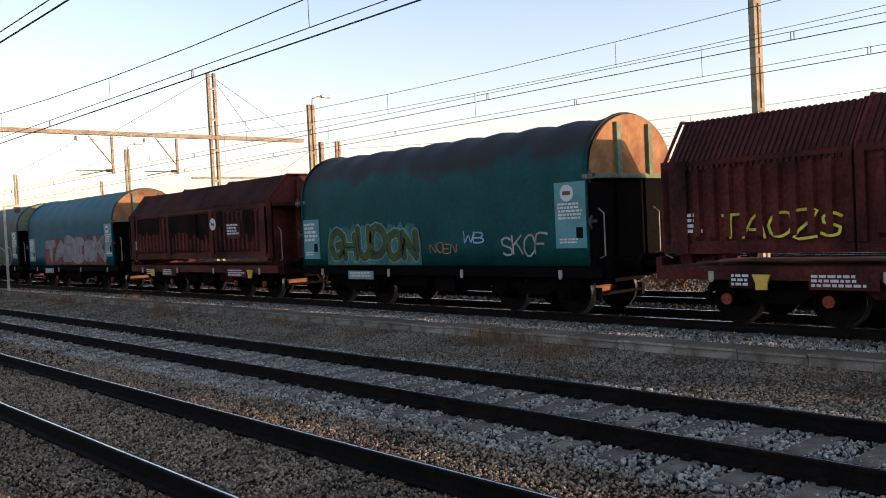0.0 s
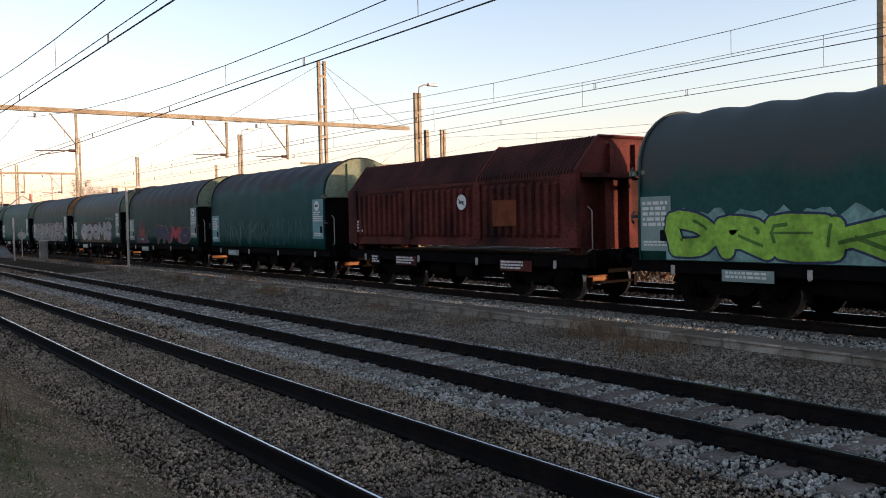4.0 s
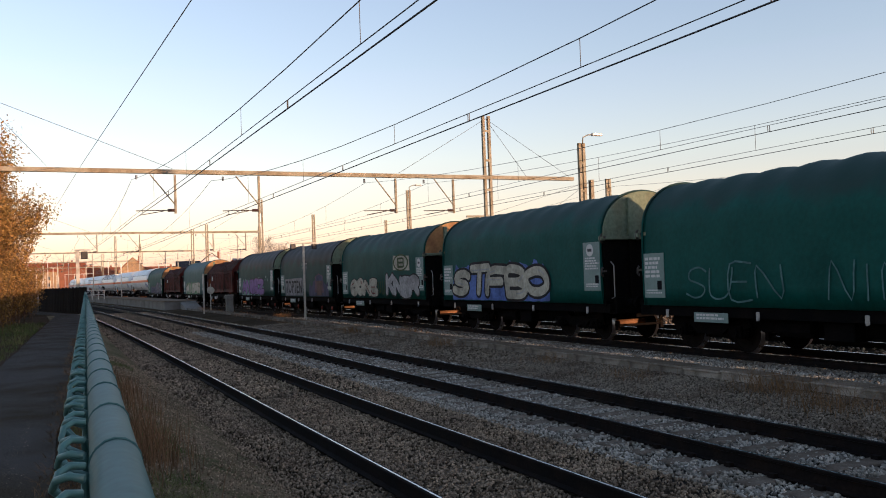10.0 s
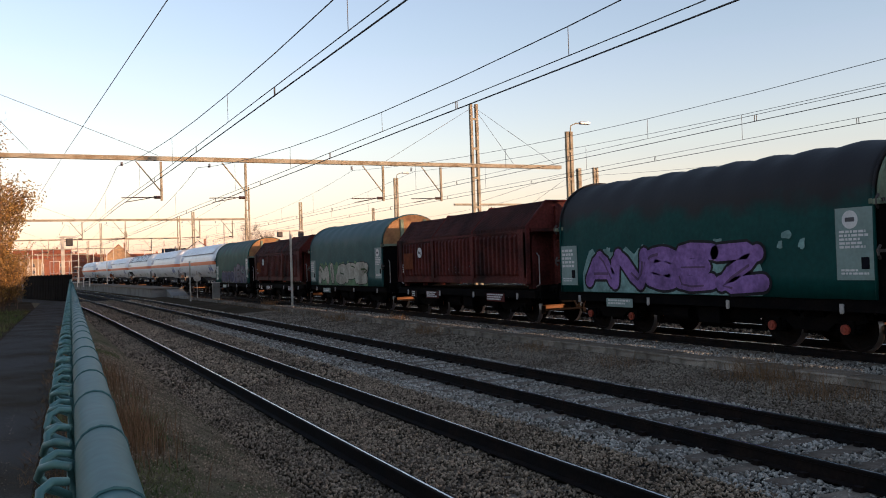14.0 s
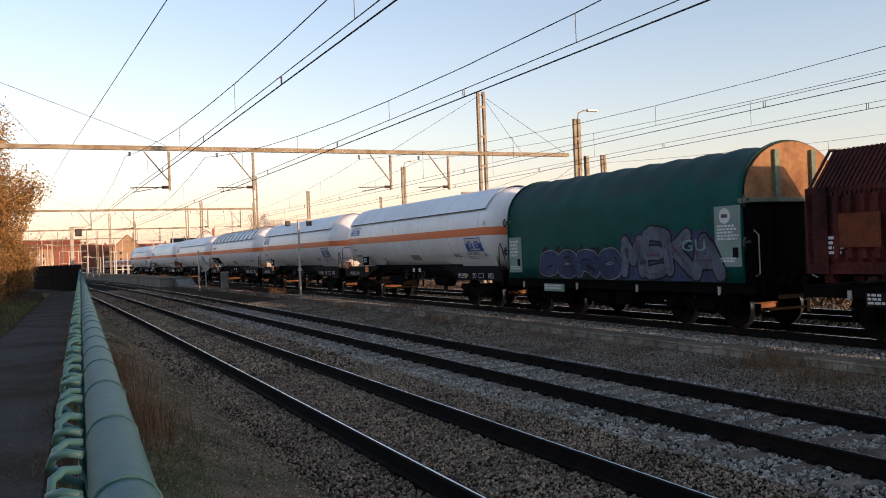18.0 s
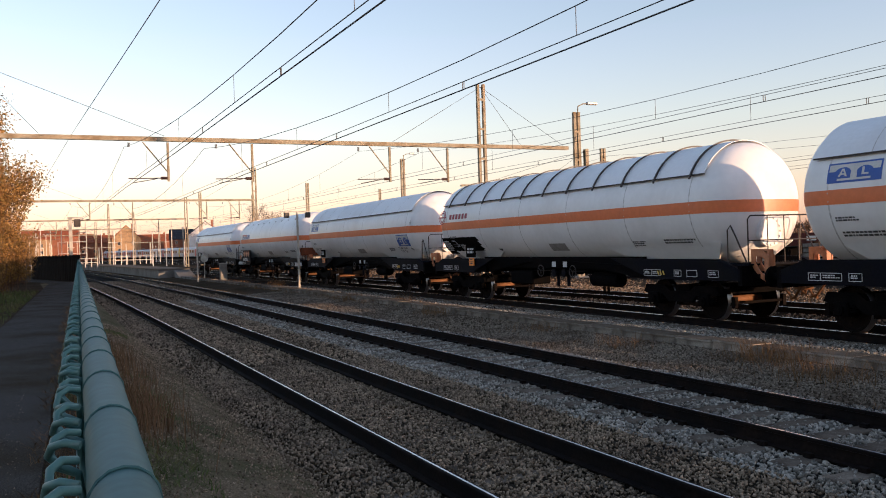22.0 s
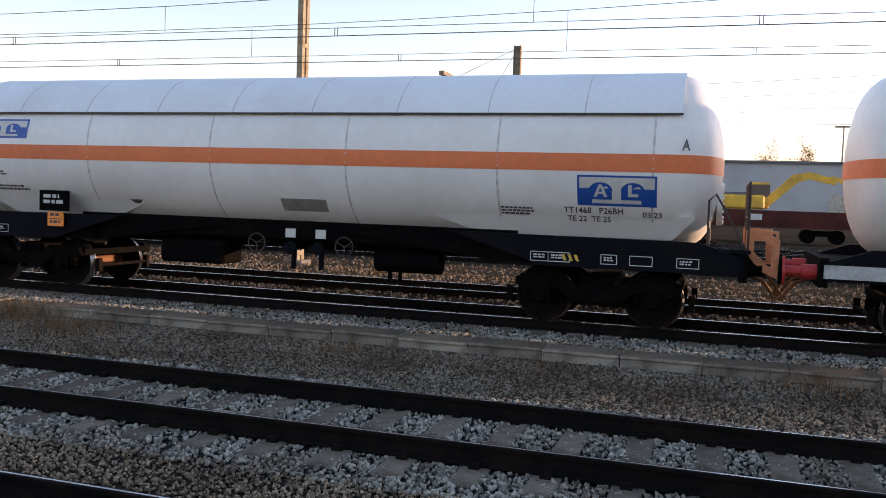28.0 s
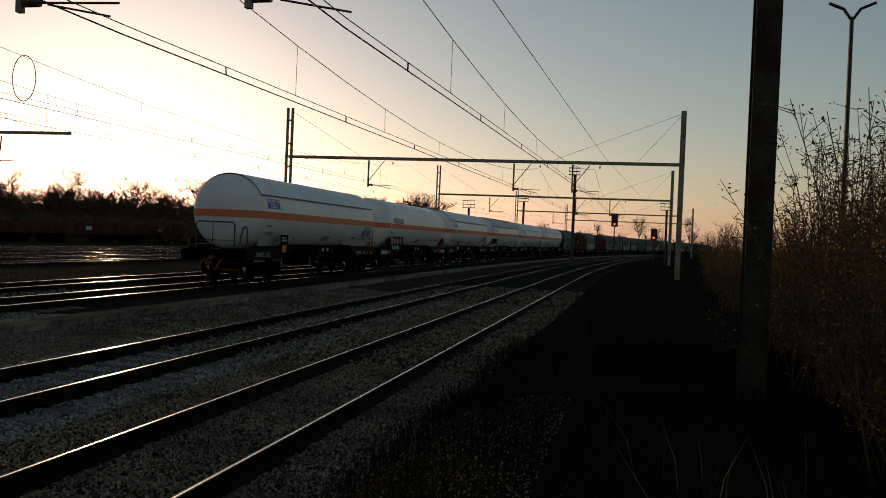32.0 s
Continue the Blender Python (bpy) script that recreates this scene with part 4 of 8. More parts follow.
def build_coil(i, hood, label):
    t = thing("coil_wagon", label, "freight wagon", "wagons of the train")
    rough = random.Random(i)
    part("tarpaulin_hood", shared("hood/%s" % hood, hood_mesh, HOODS[hood], True), None, t)
    for e in (-1, 1):
        turn = 0 if e > 0 else 180
        m = pose(0, e * HALF, 0, 0, 0, turn)
        part("end_wall", shared("arch", lambda bm: arch_panel(bm, -0.06, 0.0), M_END) if i in (1, 3, 9, 12, 16, 18) else shared("arch/green", lambda bm: arch_panel(bm, -0.06, 0.0), M_ENDGREEN), None, t, m=m)
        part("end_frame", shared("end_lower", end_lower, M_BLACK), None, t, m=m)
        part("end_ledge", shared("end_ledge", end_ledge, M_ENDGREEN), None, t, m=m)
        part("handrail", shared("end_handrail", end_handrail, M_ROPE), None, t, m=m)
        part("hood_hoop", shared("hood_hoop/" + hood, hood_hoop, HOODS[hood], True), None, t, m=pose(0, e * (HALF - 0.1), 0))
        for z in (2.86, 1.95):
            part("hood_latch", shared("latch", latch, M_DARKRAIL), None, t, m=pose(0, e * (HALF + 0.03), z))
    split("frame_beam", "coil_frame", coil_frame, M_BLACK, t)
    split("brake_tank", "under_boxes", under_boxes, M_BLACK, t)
    for y in (-4.3, -1.35, 1.35, 4.3):
        part("lashing_hook", shared("lash_hook", lash_hook, M_ROPE), None, t, m=pose(0, y, 0))
    bm = bmesh.new()
    y = 2.2 + rough.uniform(-0.3, 0.3)
    plate(bm, y, y + 1.1, 0.70, 0.92, -1.42, 0.012)
    p = part("frame_plate", bm, M_PLATE_GREY, t)
    bm = bmesh.new()
    mark_bars(bm, -1.433, y + 0.08, y + 1.02, 0.74, 0.89, 2, i)
    tagged(part("small_writing", bm, M_MARK, p), kind="stuff")
    for e in (-1, 1):
        add_bogie(t, e * 3.25, M_CAP if i in (0, 2, 3, 13, 14, 8) else M_BLACK)
    add_ends(t, 6.02)
    bd = M_PLATE_TEAL if hood in ("teal", "blue") else M_PLATE_GREY
    board(t, -HALF + 0.12, -HALF + 0.93, 1.42, 2.76, bd, i * 7, True)
    board(t, HALF - 0.9, HALF - 0.1, 1.25, 2.35, bd, i * 7 + 3)
    return t


# ---- brown wagons with steel hoods ----
def steel_hood(bm, y0, y1, o):
    w, zs, top, r = 1.42 + o, 2.92 + o, 3.70 + o, 0.80
    pts = [(-w, 1.28), (-w, zs), (-r, top), (r, top), (w, zs), (w, 1.28)]
    a, b = y0 + (0.5 if y0 < -5 else 0), y1 - (0.5 if y1 > 5 else 0)
    loft(bm, [[(x, y, z) for x, z in pts] for y in (a, b)])
    for q0, q1 in ((y0, a), (b, y1)):
        if q1 > q0:
            loft(bm, [[(x, y, max(z, 2.86)) for x, z in pts] for y in (q0 + (0.12 if q0 == y0 else 0), q1 - (0.12 if q1 == y1 else 0))])
            for s in (-1, 1):
                box(bm, s * w - 0.07, s * w + 0.07, q0, q1, 1.28, 2.95)
                box(bm, s * 0.42 - 0.05, s * 0.42 + 0.05, q0 + 0.02, q1 - 0.02, 2.9, 3.64)
    for y in (y0 + 0.05, y1 - 0.05):
        tube(bm, [(x * 1.01, y, z + (0.01 if z > 2 else 0)) for x, z in pts], 0.035, 5)
    for s in (-1, 1):
        box(bm, s * w - 0.03, s * w + 0.03, y0 + 0.05, y1 - 0.05, 1.28, 1.44)
        box(bm, s * w - 0.04, s * w + 0.04, y0 + 0.05, y1 - 0.05, 2.84, 2.93)


def hood_ribs(bm, y0, y1, o):
    w = 1.42 + o
    n = int((y1 - y0 - 0.3) / 0.30)
    for s in (-1, 1):
        for k in range(n):
            y = y0 + 0.26 + (k + 0.5) * (y1 - y0 - 0.52) / n
            foot = [(y - 0.10, 0.0), (y - 0.055, 0.085), (y + 0.055, 0.085), (y + 0.10, 0.0)]
            loft(bm, [[(s * (w - 0.01 + d * f), q, z) for q, d in foot] for z, f in ((1.50, 0.15), (1.58, 1.0), (2.72, 1.0), (2.82, 0.15))])
        for y in (y0 + 0.10, y1 - 0.10):
            box(bm, s * w - 0.07, s * w + 0.07, y - 0.075, y + 0.075, 1.44, 2.86, 0.012)


def roof_seams(bm, y0, y1, o):
    w, zs, top, r = 1.42 + o, 2.92 + o, 3.70 + o, 0.80
    n = int((y1 - y0) / 0.11)
    for k in range(n):
        y = y0 + 0.1 + k * (y1 - y0 - 0.2) / n
        for s in (-1, 1):
            loft(bm, [[(s * (w + 0.05), y + q, zs - 0.15), (s * (w + 0.022), y + q, zs + 0.02), (s * (r + 0.015), y + q, top + 0.012), (s * (r - 0.02), y + q, top), (s * (w - 0.02), y + q, zs), (s * (w + 0.03), y + q, zs - 0.15)] for q in (0, 0.06)])


def steel_end(bm):
    pts = [(-1.38, 1.2), (-1.38, 2.88), (-0.76, 3.64), (0.76, 3.64), (1.38, 2.88), (1.38, 1.2)]
    loft(bm, [[(x, y, z) for x, z in pts] for y in (-0.5, -0.42)])
    for x in (-1.2, -0.4, 0.4, 1.2):
        box(bm, x - 0.06, x + 0.06, -0.44, -0.2, 1.1, 2.9 if abs(x) > 1 else 3.6)
    box(bm, -1.4, 1.4, -0.14, 0.02, 2.86, 2.96)


M_SOOT = material("sooty_brown_paint", (0.016, 0.0075, 0.0065), 0.85, 0, 0.3, 14, 1.2, 0.1, (0.008, 0.005, 0.0045), spec=0.03)


def soot_streak(t, y, w, z0, z1, x, seed):
    """A burnt streak on a hood with a ragged foot, as a film on the paint."""
    rnd = random.Random(seed)
    bm = bmesh.new()
    n = 7
    low = [(y - w / 2 + w * k / n, z0 + rnd.uniform(0.0, 0.35) * (z1 - z0)) for k in range(n + 1)]
    for (ya, za), (yb, zb) in zip(low, low[1:]):
        flat(bm, [(ya, za), (yb, zb), (yb, z1), (ya, z1)], x)
    part("soot_streak", bm, M_SOOT, t, "sooty black stain")


def build_brown(i, label):
    t = thing("steel_hood_wagon", label, "freight wagon", "wagons of the train")
    cuts = [(-HALF, -1.55, 0.10), (-1.55, 1.75, 0.05), (1.75, HALF, 0.0)]
    for k, (y0, y1, o) in enumerate(cuts):
        h = split("hood_panel", "hood_panel/%d" % k, lambda bm: steel_hood(bm, y0, y1, o), M_BROWN, t)[0]
        split("rib", "hood_rib/%d" % k, lambda bm: hood_ribs(bm, y0, y1, o), M_BROWN, h)
        tagged(part("roof_seams", shared("roof_seams/%d" % k, lambda bm: roof_seams(bm, y0, y1, o), M_BROWN_ROOF), None, h), kind="stuff")
    for e in (-1, 1):
        m = pose(0, e * HALF, 0, 0, 0, 0 if e > 0 else 180)
        part("end_wall", shared("steel_end", steel_end, M_BROWN), None, t, m=m)
        part("handrail", shared("end_handrail", end_handrail, M_ROPE), None, t, m=m)
    split("frame_beam", "brown_frame/%d" % (i < 3), coil_frame, M_BROWN if i < 3 else M_BLACK, t)
    split("brake_tank", "under_boxes", under_boxes, M_BLACK, t)
    for y in (-4.3, -1.35, 1.35, 4.3):
        part("lashing_hook", shared("lash_hook", lash_hook, M_ROPE), None, t, m=pose(0, y, 0))
    for y, w in ((3.7, 0.5), (2.0, 1.1), (-2.9, 1.2)):
        bm = bmesh.new()
        plate(bm, y - w / 2, y + w / 2, 0.68, 0.94, -1.42, 0.012)
        p = part("frame_plate", bm, M_BROWN, t)
        bm = bmesh.new()
        mark_bars(bm, -1.433, y - w / 2 + 0.04, y + w / 2 - 0.04, 0.70, 0.92, 3, i + int(y * 10))
        tagged(part("small_writing", bm, M_MARK, p), kind="stuff")
    bm = bmesh.new()
    mark_bars(bm, -1.47, HALF - 0.85, HALF - 0.3, 1.62, 2.0, 4, i)
    tagged(part("small_writing", bm, M_MARK, t), kind="stuff")
    bm = bmesh.new()
    sy, py, sx, px = {0: (-1.85, -3.2, 1.625, 1.625), 2: (-1.85, -3.2, 1.625, 1.625), 5: (-0.95, -2.75, 1.575, 1.625)}.get(i, (2.85, 3.95, 1.525, 1.525))
    disc(bm, (-sx, sy, 2.42), (-1, 0, 0), 0.20, 0.01, 24)
    d = part("round_sign", bm, M_MARK, t)
    bm = bmesh.new()
    plate(bm, sy - 0.10, sy + 0.11, 2.38, 2.45, -sx - 0.011, 0.004)
    loft(bm, [[(x, sy + a, 2.42 + b) for a, b in ((0.13, 0.10), (0.15, 0.08), (-0.13, -0.10), (-0.15, -0.08))] for x in (-sx - 0.016, -sx - 0.019)])
    tagged(part("small_writing", bm, M_MARK_DARK, d), kind="stuff")
    bm = bmesh.new()
    plate(bm, py - 0.45, py + 0.45, 1.78 if i != 2 else 1.92, 2.42, -px, 0.012)
    q = part("rusty_plate", bm, M_RUST if i != 2 else M_BROWN, t, "rust-brown plate on the hood")
    if i == 2:
        flat_bars(t, -px - 0.013, py - 0.38, py + 0.4, 2.02, 2.38, 4, 41, q)
    if i == 2:
        for k, (y, w, z0, x) in enumerate(((3.4, 1.9, 2.1, 1.507), (0.45, 2.3, 1.95, 1.557), (-0.95, 0.9, 1.75, 1.557), (-2.3, 0.4, 2.2, 1.607), (-4.1, 0.5, 1.75, 1.607))):
            soot_streak(t, y, w, z0, 2.80, -x, 70 + k)
    if i in (0, 2):
        for y in (3.35, -3.75):
            bm = bmesh.new()
            loft(bm, [[(x, y + a, z) for a, z in ((-0.16, 0.92), (0.16, 0.92), (0.10, 0.76), (0.10, 0.66), (-0.10, 0.66), (-0.10, 0.76))] for x in (-1.47, -1.42)])
            part("jacking_bracket", bm, M_YELLOW, t, "yellow painted bracket")
    for e in (-1, 1):
        add_bogie(t, e * 3.25, M_CAP if i in (0, 2) else M_BLACK)
    add_ends(t, 6.02)
    return t


# ---- tank wagons ----
TZ, TR = 2.72, 1.45


def tank_x(z, r=TR):
    return -math.sqrt(max(0.0004, r * r - (z - TZ) ** 2))


def patch(bm, pts, off=0.006):
    """A painted polygon laid on the tank's west side; points are (y, z)."""
    bm.faces.new([bm.verts.new((tank_x(z, TR + off), y, z)) for y, z in pts])


def patch_rect(bm, y0, y1, z0, z1, off=0.006, n=3):
    for k in range(n):
        a, b = z0 + (z1 - z0) * k / n, z0 + (z1 - z0) * (k + 1) / n
        patch(bm, [(y0, a), (y1, a), (y1, b), (y0, b)], off)


def tank_bars(bm, y0, y1, z0, z1, rows, seed, off=0.008):
    rnd = random.Random(seed)
    h = (z1 - z0) / rows
    for k in range(rows):
        y, top = y1, z1 - k * h
        end = y0 + rnd.random() * 0.3 * (y1 - y0)
        while y > end + 0.02:
            w = min(rnd.uniform(0.6, 1.8) * h, y - end)
            patch_rect(bm, y - w, y, top - h * 0.62, top, off, 1)
            y -= w + h * 0.35


# the domed end: distance from the middle and share of the full radius
DISH = [(7.64, 0.02), (7.637, 0.10), (7.632, 0.165), (7.615, 0.3), (7.575, 0.48), (7.515, 0.64), (7.435, 0.77), (7.33, 0.87), (7.21, 0.94), (7.07, 0.982), (6.9, 1.0)]


def tank_shell(bm):
    prof = [(-y, k) for y, k in DISH] + [(-4.4, 1), (-2.2, 1), (0, 1), (2.2, 1), (4.4, 1)] + DISH[::-1]
    loft(bm, [[(TR * k * math.cos(a * 6.28318 / 56), y, TZ + TR * k * math.sin(a * 6.28318 / 56)) for a in range(56)] for y, k in prof])


def shell_strip(bm, y0, y1, a0, a1, r, thick, n=14, dish=False):
    """A strip of a cylinder round the tank's axis between two angles from the west horizontal."""
    secs = []
    for y in (y0, y1):
        inner, outer = [], []
        for k in range(n + 1):
            a = radians(a0 + (a1 - a0) * k / n)
            inner.append((-r * math.cos(a), y, TZ + r * math.sin(a)))
            outer.append((-(r + thick) * math.cos(a), y, TZ + (r + thick) * math.sin(a)))
        secs.append(inner + outer[::-1])
    loft(bm, secs)


def band(bm):
    """One stripe down both sides and across both domed ends."""
    half = [(-y, k) for y, k in DISH[2:]] + [(y, k) for y, k in DISH[:1:-1]]
    rows = []
    for s, prof in ((1, half), (-1, half[::-1])):
        for y, k in prof:
            r = TR * k + 0.005
            out = y + math.copysign(0.010 * (1 - k) + 0.004, y)
            rows.append([bm.verts.new((-s * math.sqrt(max(0.0, r * r - (z - TZ) ** 2)), out, z)) for z in (2.50, 2.64, 2.78)])
    for a, b in zip(rows, rows[1:] + rows[:1]):
        for k in range(2):
            bm.faces.new((a[k], a[k + 1], b[k + 1], b[k]))


def seam_ring(bm):
    loft(bm, [[((TR + d) * math.cos(a * 6.28318 / 56), y, TZ + (TR + d) * math.sin(a * 6.28318 / 56)) for a in range(56)] for y, d in ((-0.018, 0.001), (-0.01, 0.004), (0.01, 0.004), (0.018, 0.001))], caps=False)


def emblem(t, y0, y1, z0, z1):
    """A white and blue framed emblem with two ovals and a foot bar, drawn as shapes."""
    e = bmesh.new()
    w, h = y1 - y0, z1 - z0
    patch_rect(e, y0 - 0.02, y1 + 0.02, z0 - 0.02, z1 + 0.02, 0.006)
    a = part("emblem", e, M_LOGO, t)
    e = bmesh.new()
    patch_rect(e, y0 + 0.015, y1 - 0.015, z0 + h * 0.58, z1 - 0.012, 0.008)
    patch_rect(e, y0 + w * 0.18, y1 - w * 0.18, z0 + 0.02, z0 + h * 0.18, 0.008)
    patch_rect(e, y0 + w * 0.44, y1 - w * 0.44, z0 + h * 0.18, z0 + h * 0.62, 0.008)
    part("emblem_field", e, M_MARK, a)
    e = bmesh.new()
    for c in (y0 + w * 0.29, y1 - w * 0.29):
        patch(e, [(c + w * 0.155 * math.cos(k * 0.3142), z0 + h * 0.5 + h * 0.30 * math.sin(k * 0.3142)) for k in range(20)], 0.0105)
    part("emblem_oval", e, M_LOGO, a)
    e = bmesh.new()
    c = y0 + w * 0.29
    for q in ([(c + w * 0.06, 0.3), (c + w * 0.06, 0.72), (c + w * 0.015, 0.72), (c + w * 0.015, 0.3)], [(c + w * 0.015, 0.3), (c + w * 0.015, 0.4), (c - w * 0.07, 0.4), (c - w * 0.07, 0.3)]):
        patch(e, [(y, z0 + h * k) for y, k in q], 0.0125)
    c = y1 - w * 0.29
    for q in ([(c + w * 0.09, 0.28), (c + w * 0.045, 0.28), (c - w * 0.01, 0.72), (c + w * 0.02, 0.72)], [(c - w * 0.09, 0.28), (c - w * 0.045, 0.28), (c + w * 0.01, 0.72), (c - w * 0.02, 0.72)], [(c + w * 0.05, 0.38), (c - w * 0.05, 0.38), (c - w * 0.04, 0.46), (c + w * 0.04, 0.46)]):
        patch(e, [(y, z0 + h * k) for y, k in q], 0.0125 + 0.0008 * len(q))
    part("emblem_sign", e, M_MARK, a)


def tank_frame(bm):
    for e in (-1, 1):
        box(bm, -1.22, 1.22, min(e * 4.0, e * 8.0), max(e * 4.0, e * 8.0), 0.98, 1.26)
        box(bm, -1.3, 1.3, e * 8.0 - 0.06, e * 8.0 + 0.06, 0.86, 1.3)
        for s in (-1, 1):
            pts = [(e * 4.0, 1.28), (e * 1.2, 1.36), (e * 4.0, 0.98)]
            loft(bm, [[(s * 1.0, y, z) for y, z in pts], [(s * 1.12, y, z) for y, z in pts]])
    box(bm, -0.35, 0.35, -4.2, 4.2, 0.98, 1.30)
    for s in (-1, 1):
        loft(bm, [[(s * 0.96, y, z), (s * 1.05, y, z), (s * 1.05, y, 1.50), (s * 0.96, y, 1.50)] for y, z in ((-4.4, 0.99), (-2.0, 1.16), (2.0, 1.16), (4.4, 0.99))])
    for y in (-4.6, 4.6):
        box(bm, -0.6, 0.6, y - 0.3, y + 0.3, 1.2, 1.5)


def solebar_face(bm):
    """The deep dark sill over a bogie with its sloping inner end."""
    for e in (-1, 1):
        pts = [(e * 8.0, 0.96), (e * 8.0, 1.22), (e * 7.35, 1.44), (e * 3.3, 1.46), (e * 4.9, 0.96)]
        for s in (-1, 1):
            loft(bm, [[(s * 1.2, y, z) for y, z in pts], [(s * 1.3, y, z) for y, z in pts]])


def saddle(bm):
    for e in (-1, 1):
        for s in (-1, 1):
            secs = []
            for f, k in ((2.7, 0.1), (3.7, 1), (6.2 if e > 0 else 6.9, 1), (6.7 if e > 0 else 7.25, 0.1)):
                secs.append([(s * (1.135 - 0.29 * k), e * f, 1.83 - 0.39 * k), (s * 1.135, e * f, 1.83), (s * 1.10, e * f, 1.83), (s * (1.10 - 0.29 * k), e * f, 1.83 - 0.39 * k)])
            loft(bm, secs)


def tank_under(bm):
    box(bm, -1.05, -0.35, 1.2, 2.6, 0.62, 1.05, 0.05)
    rod(bm, (-0.75, -3.0, 0.85), (-0.75, -1.8, 0.85), 0.2, 16)
    rod(bm, (-0.2, -1.6, 1.2), (-0.2, -1.6, 0.7), 0.1, 12)
    for y in (-2.2, -2.0):
        box(bm, -0.6, -0.54, y, y + 0.06, 0.45, 1.2)


def valve_body(bm):
    rod(bm, (-1.15, 0, 1.02), (-0.5, 0, 1.02), 0.06, 10)
    disc(bm, (-1.15, 0, 1.02), (-1, 0, 0), 0.12, 0.03, 14)
    rod(bm, (-1.0, 0, 1.02), (-1.0, 0, 0.62), 0.05, 8)


def hand_wheel(bm):
    tube(bm, [(-1.22, 0.17 * math.cos(a * 0.3142), 1.08 + 0.17 * math.sin(a * 0.3142)) for a in range(21)], 0.014, 6)
    for a in (0.5, 2.6, 4.7):
        rod(bm, (-1.22, 0, 1.08), (-1.22, 0.17 * math.cos(a), 1.08 + 0.17 * math.sin(a)), 0.01, 5)
    rod(bm, (-1.24, 0, 1.08), (-0.7, 0, 1.08), 0.02, 6)


def end_platform(bm):
    box(bm, -1.15, 1.15, -8.1, -7.35, 1.30, 1.34)
    for k in range(14):
        box(bm, -1.1 + k * 0.16, -1.06 + k * 0.16, -8.08, -7.4, 1.34, 1.352)


def end_railing(bm):
    for x in (-1.1, 1.1):
        tube(bm, [(x, -7.45, 1.34), (x, -7.45, 2.1), (x, -7.55, 2.2), (x, -7.7, 1.95), (x, -8.02, 1.36)], 0.018, 6)
    tube(bm, [(-1.08, -8.05, 1.34), (-1.08, -8.05, 2.32), (-1.0, -8.05, 2.4), (1.0, -8.05, 2.4), (1.08, -8.05, 2.32), (1.08, -8.05, 1.34)], 0.018, 6)
    rod(bm, (-1.08, -8.05, 1.85), (1.08, -8.05, 1.85), 0.014, 6)
    for x in (-0.5, 0.0, 0.5):
        rod(bm, (x, -8.05, 1.34), (x, -8.05, 2.4), 0.012, 6)


def rear_railing(bm):
    """A low hoop across the trailing end with a bent grab rail beside it."""
    tube(bm, [(0.78, 8.03, 1.3), (0.78, 8.03, 2.2), (0.7, 8.03, 2.3), (-0.7, 8.03, 2.3), (-0.78, 8.03, 2.2), (-0.78, 8.03, 1.3)], 0.028, 6)
    rod(bm, (0.78, 8.03, 1.62), (-0.78, 8.03, 1.62), 0.014, 6)
    rod(bm, (0.1, 8.03, 1.3), (0.1, 8.03, 2.3), 0.014, 6)
    tube(bm, [(-1.0, 8.02, 1.3), (-1.0, 7.98, 1.75), (-1.02, 7.8, 2.1), (-1.05, 7.68, 2.16), (-1.08, 7.6, 2.05), (-1.1, 7.6, 1.3)], 0.028, 6)


def crash_frame(bm):
    """A triangular welded bracket with a lightening hole, beside the buffer."""
    out = [(-8.50, 0.92), (-8.28, 1.02), (-8.02, 1.30), (-8.02, 1.66), (-8.30, 1.66), (-8.52, 1.52)]
    inn = [(-8.40, 1.10), (-8.28, 1.16), (-8.14, 1.34), (-8.14, 1.50), (-8.30, 1.50), (-8.40, 1.44)]
    for x0, x1 in ((-0.10, -0.07), (0.07, 0.10)):
        rings = [[bm.verts.new((x, y, z)) for y, z in pts] for x in (x0, x1) for pts in (out, inn)]
        n = len(out)
        for k in range(n):
            q = (k + 1) % n
            bm.faces.new((rings[0][k], rings[0][q], rings[1][q], rings[1][k]))
            bm.faces.new((rings[2][k], rings[3][k], rings[3][q], rings[2][q]))
            bm.faces.new((rings[0][k], rings[2][k], rings[2][q], rings[0][q]))
            bm.faces.new((rings[1][k], rings[1][q], rings[3][q], rings[3][k]))
    box(bm, -0.07, 0.07, -8.5, -8.04, 1.62, 1.655)
    box(bm, -0.07, 0.07, -8.5, -8.46, 0.98, 1.62)


def manhole(bm):
    disc(bm, (0.0, -7.56, 2.05), (0, -1, 0), 0.36, 0.09, 28)
    for k in range(16):
        a = k * 0.3927
        disc(bm, (0.31 * math.cos(a), -7.65, 2.05 + 0.31 * math.sin(a)), (0, -1, 0), 0.025, 0.025, 6)


def tank_text(t, text, y0, y1, z0, z1, off=0.008):
    """Black stencilled letters on the tank's west side."""
    cu = bpy.data.curves.new("lettering", "FONT")
    cu.body, cu.size, cu.offset, cu.resolution_u = text, 1.0, 0.012, 2
    ob = bpy.data.objects.new("lettering", cu)
    me = bpy.data.meshes.new_from_object(ob)
    bpy.data.objects.remove(ob)
    bpy.data.curves.remove(cu)
    xs, ys = [v.co.x for v in me.vertices], [v.co.y for v in me.vertices]
    for v in me.vertices:
        y = y1 - (v.co.x - min(xs)) / (max(xs) - min(xs)) * (y1 - y0)
        z = z0 + (v.co.y - min(ys)) / (max(ys) - min(ys)) * (z1 - z0)
        v.co = (tank_x(z, TR + off), y, z)
    me.materials.append(M_MARK_DARK)
    me.name = "stencilled_text"
    tagged(part("stencilled_text", me, None, t), kind="stuff")


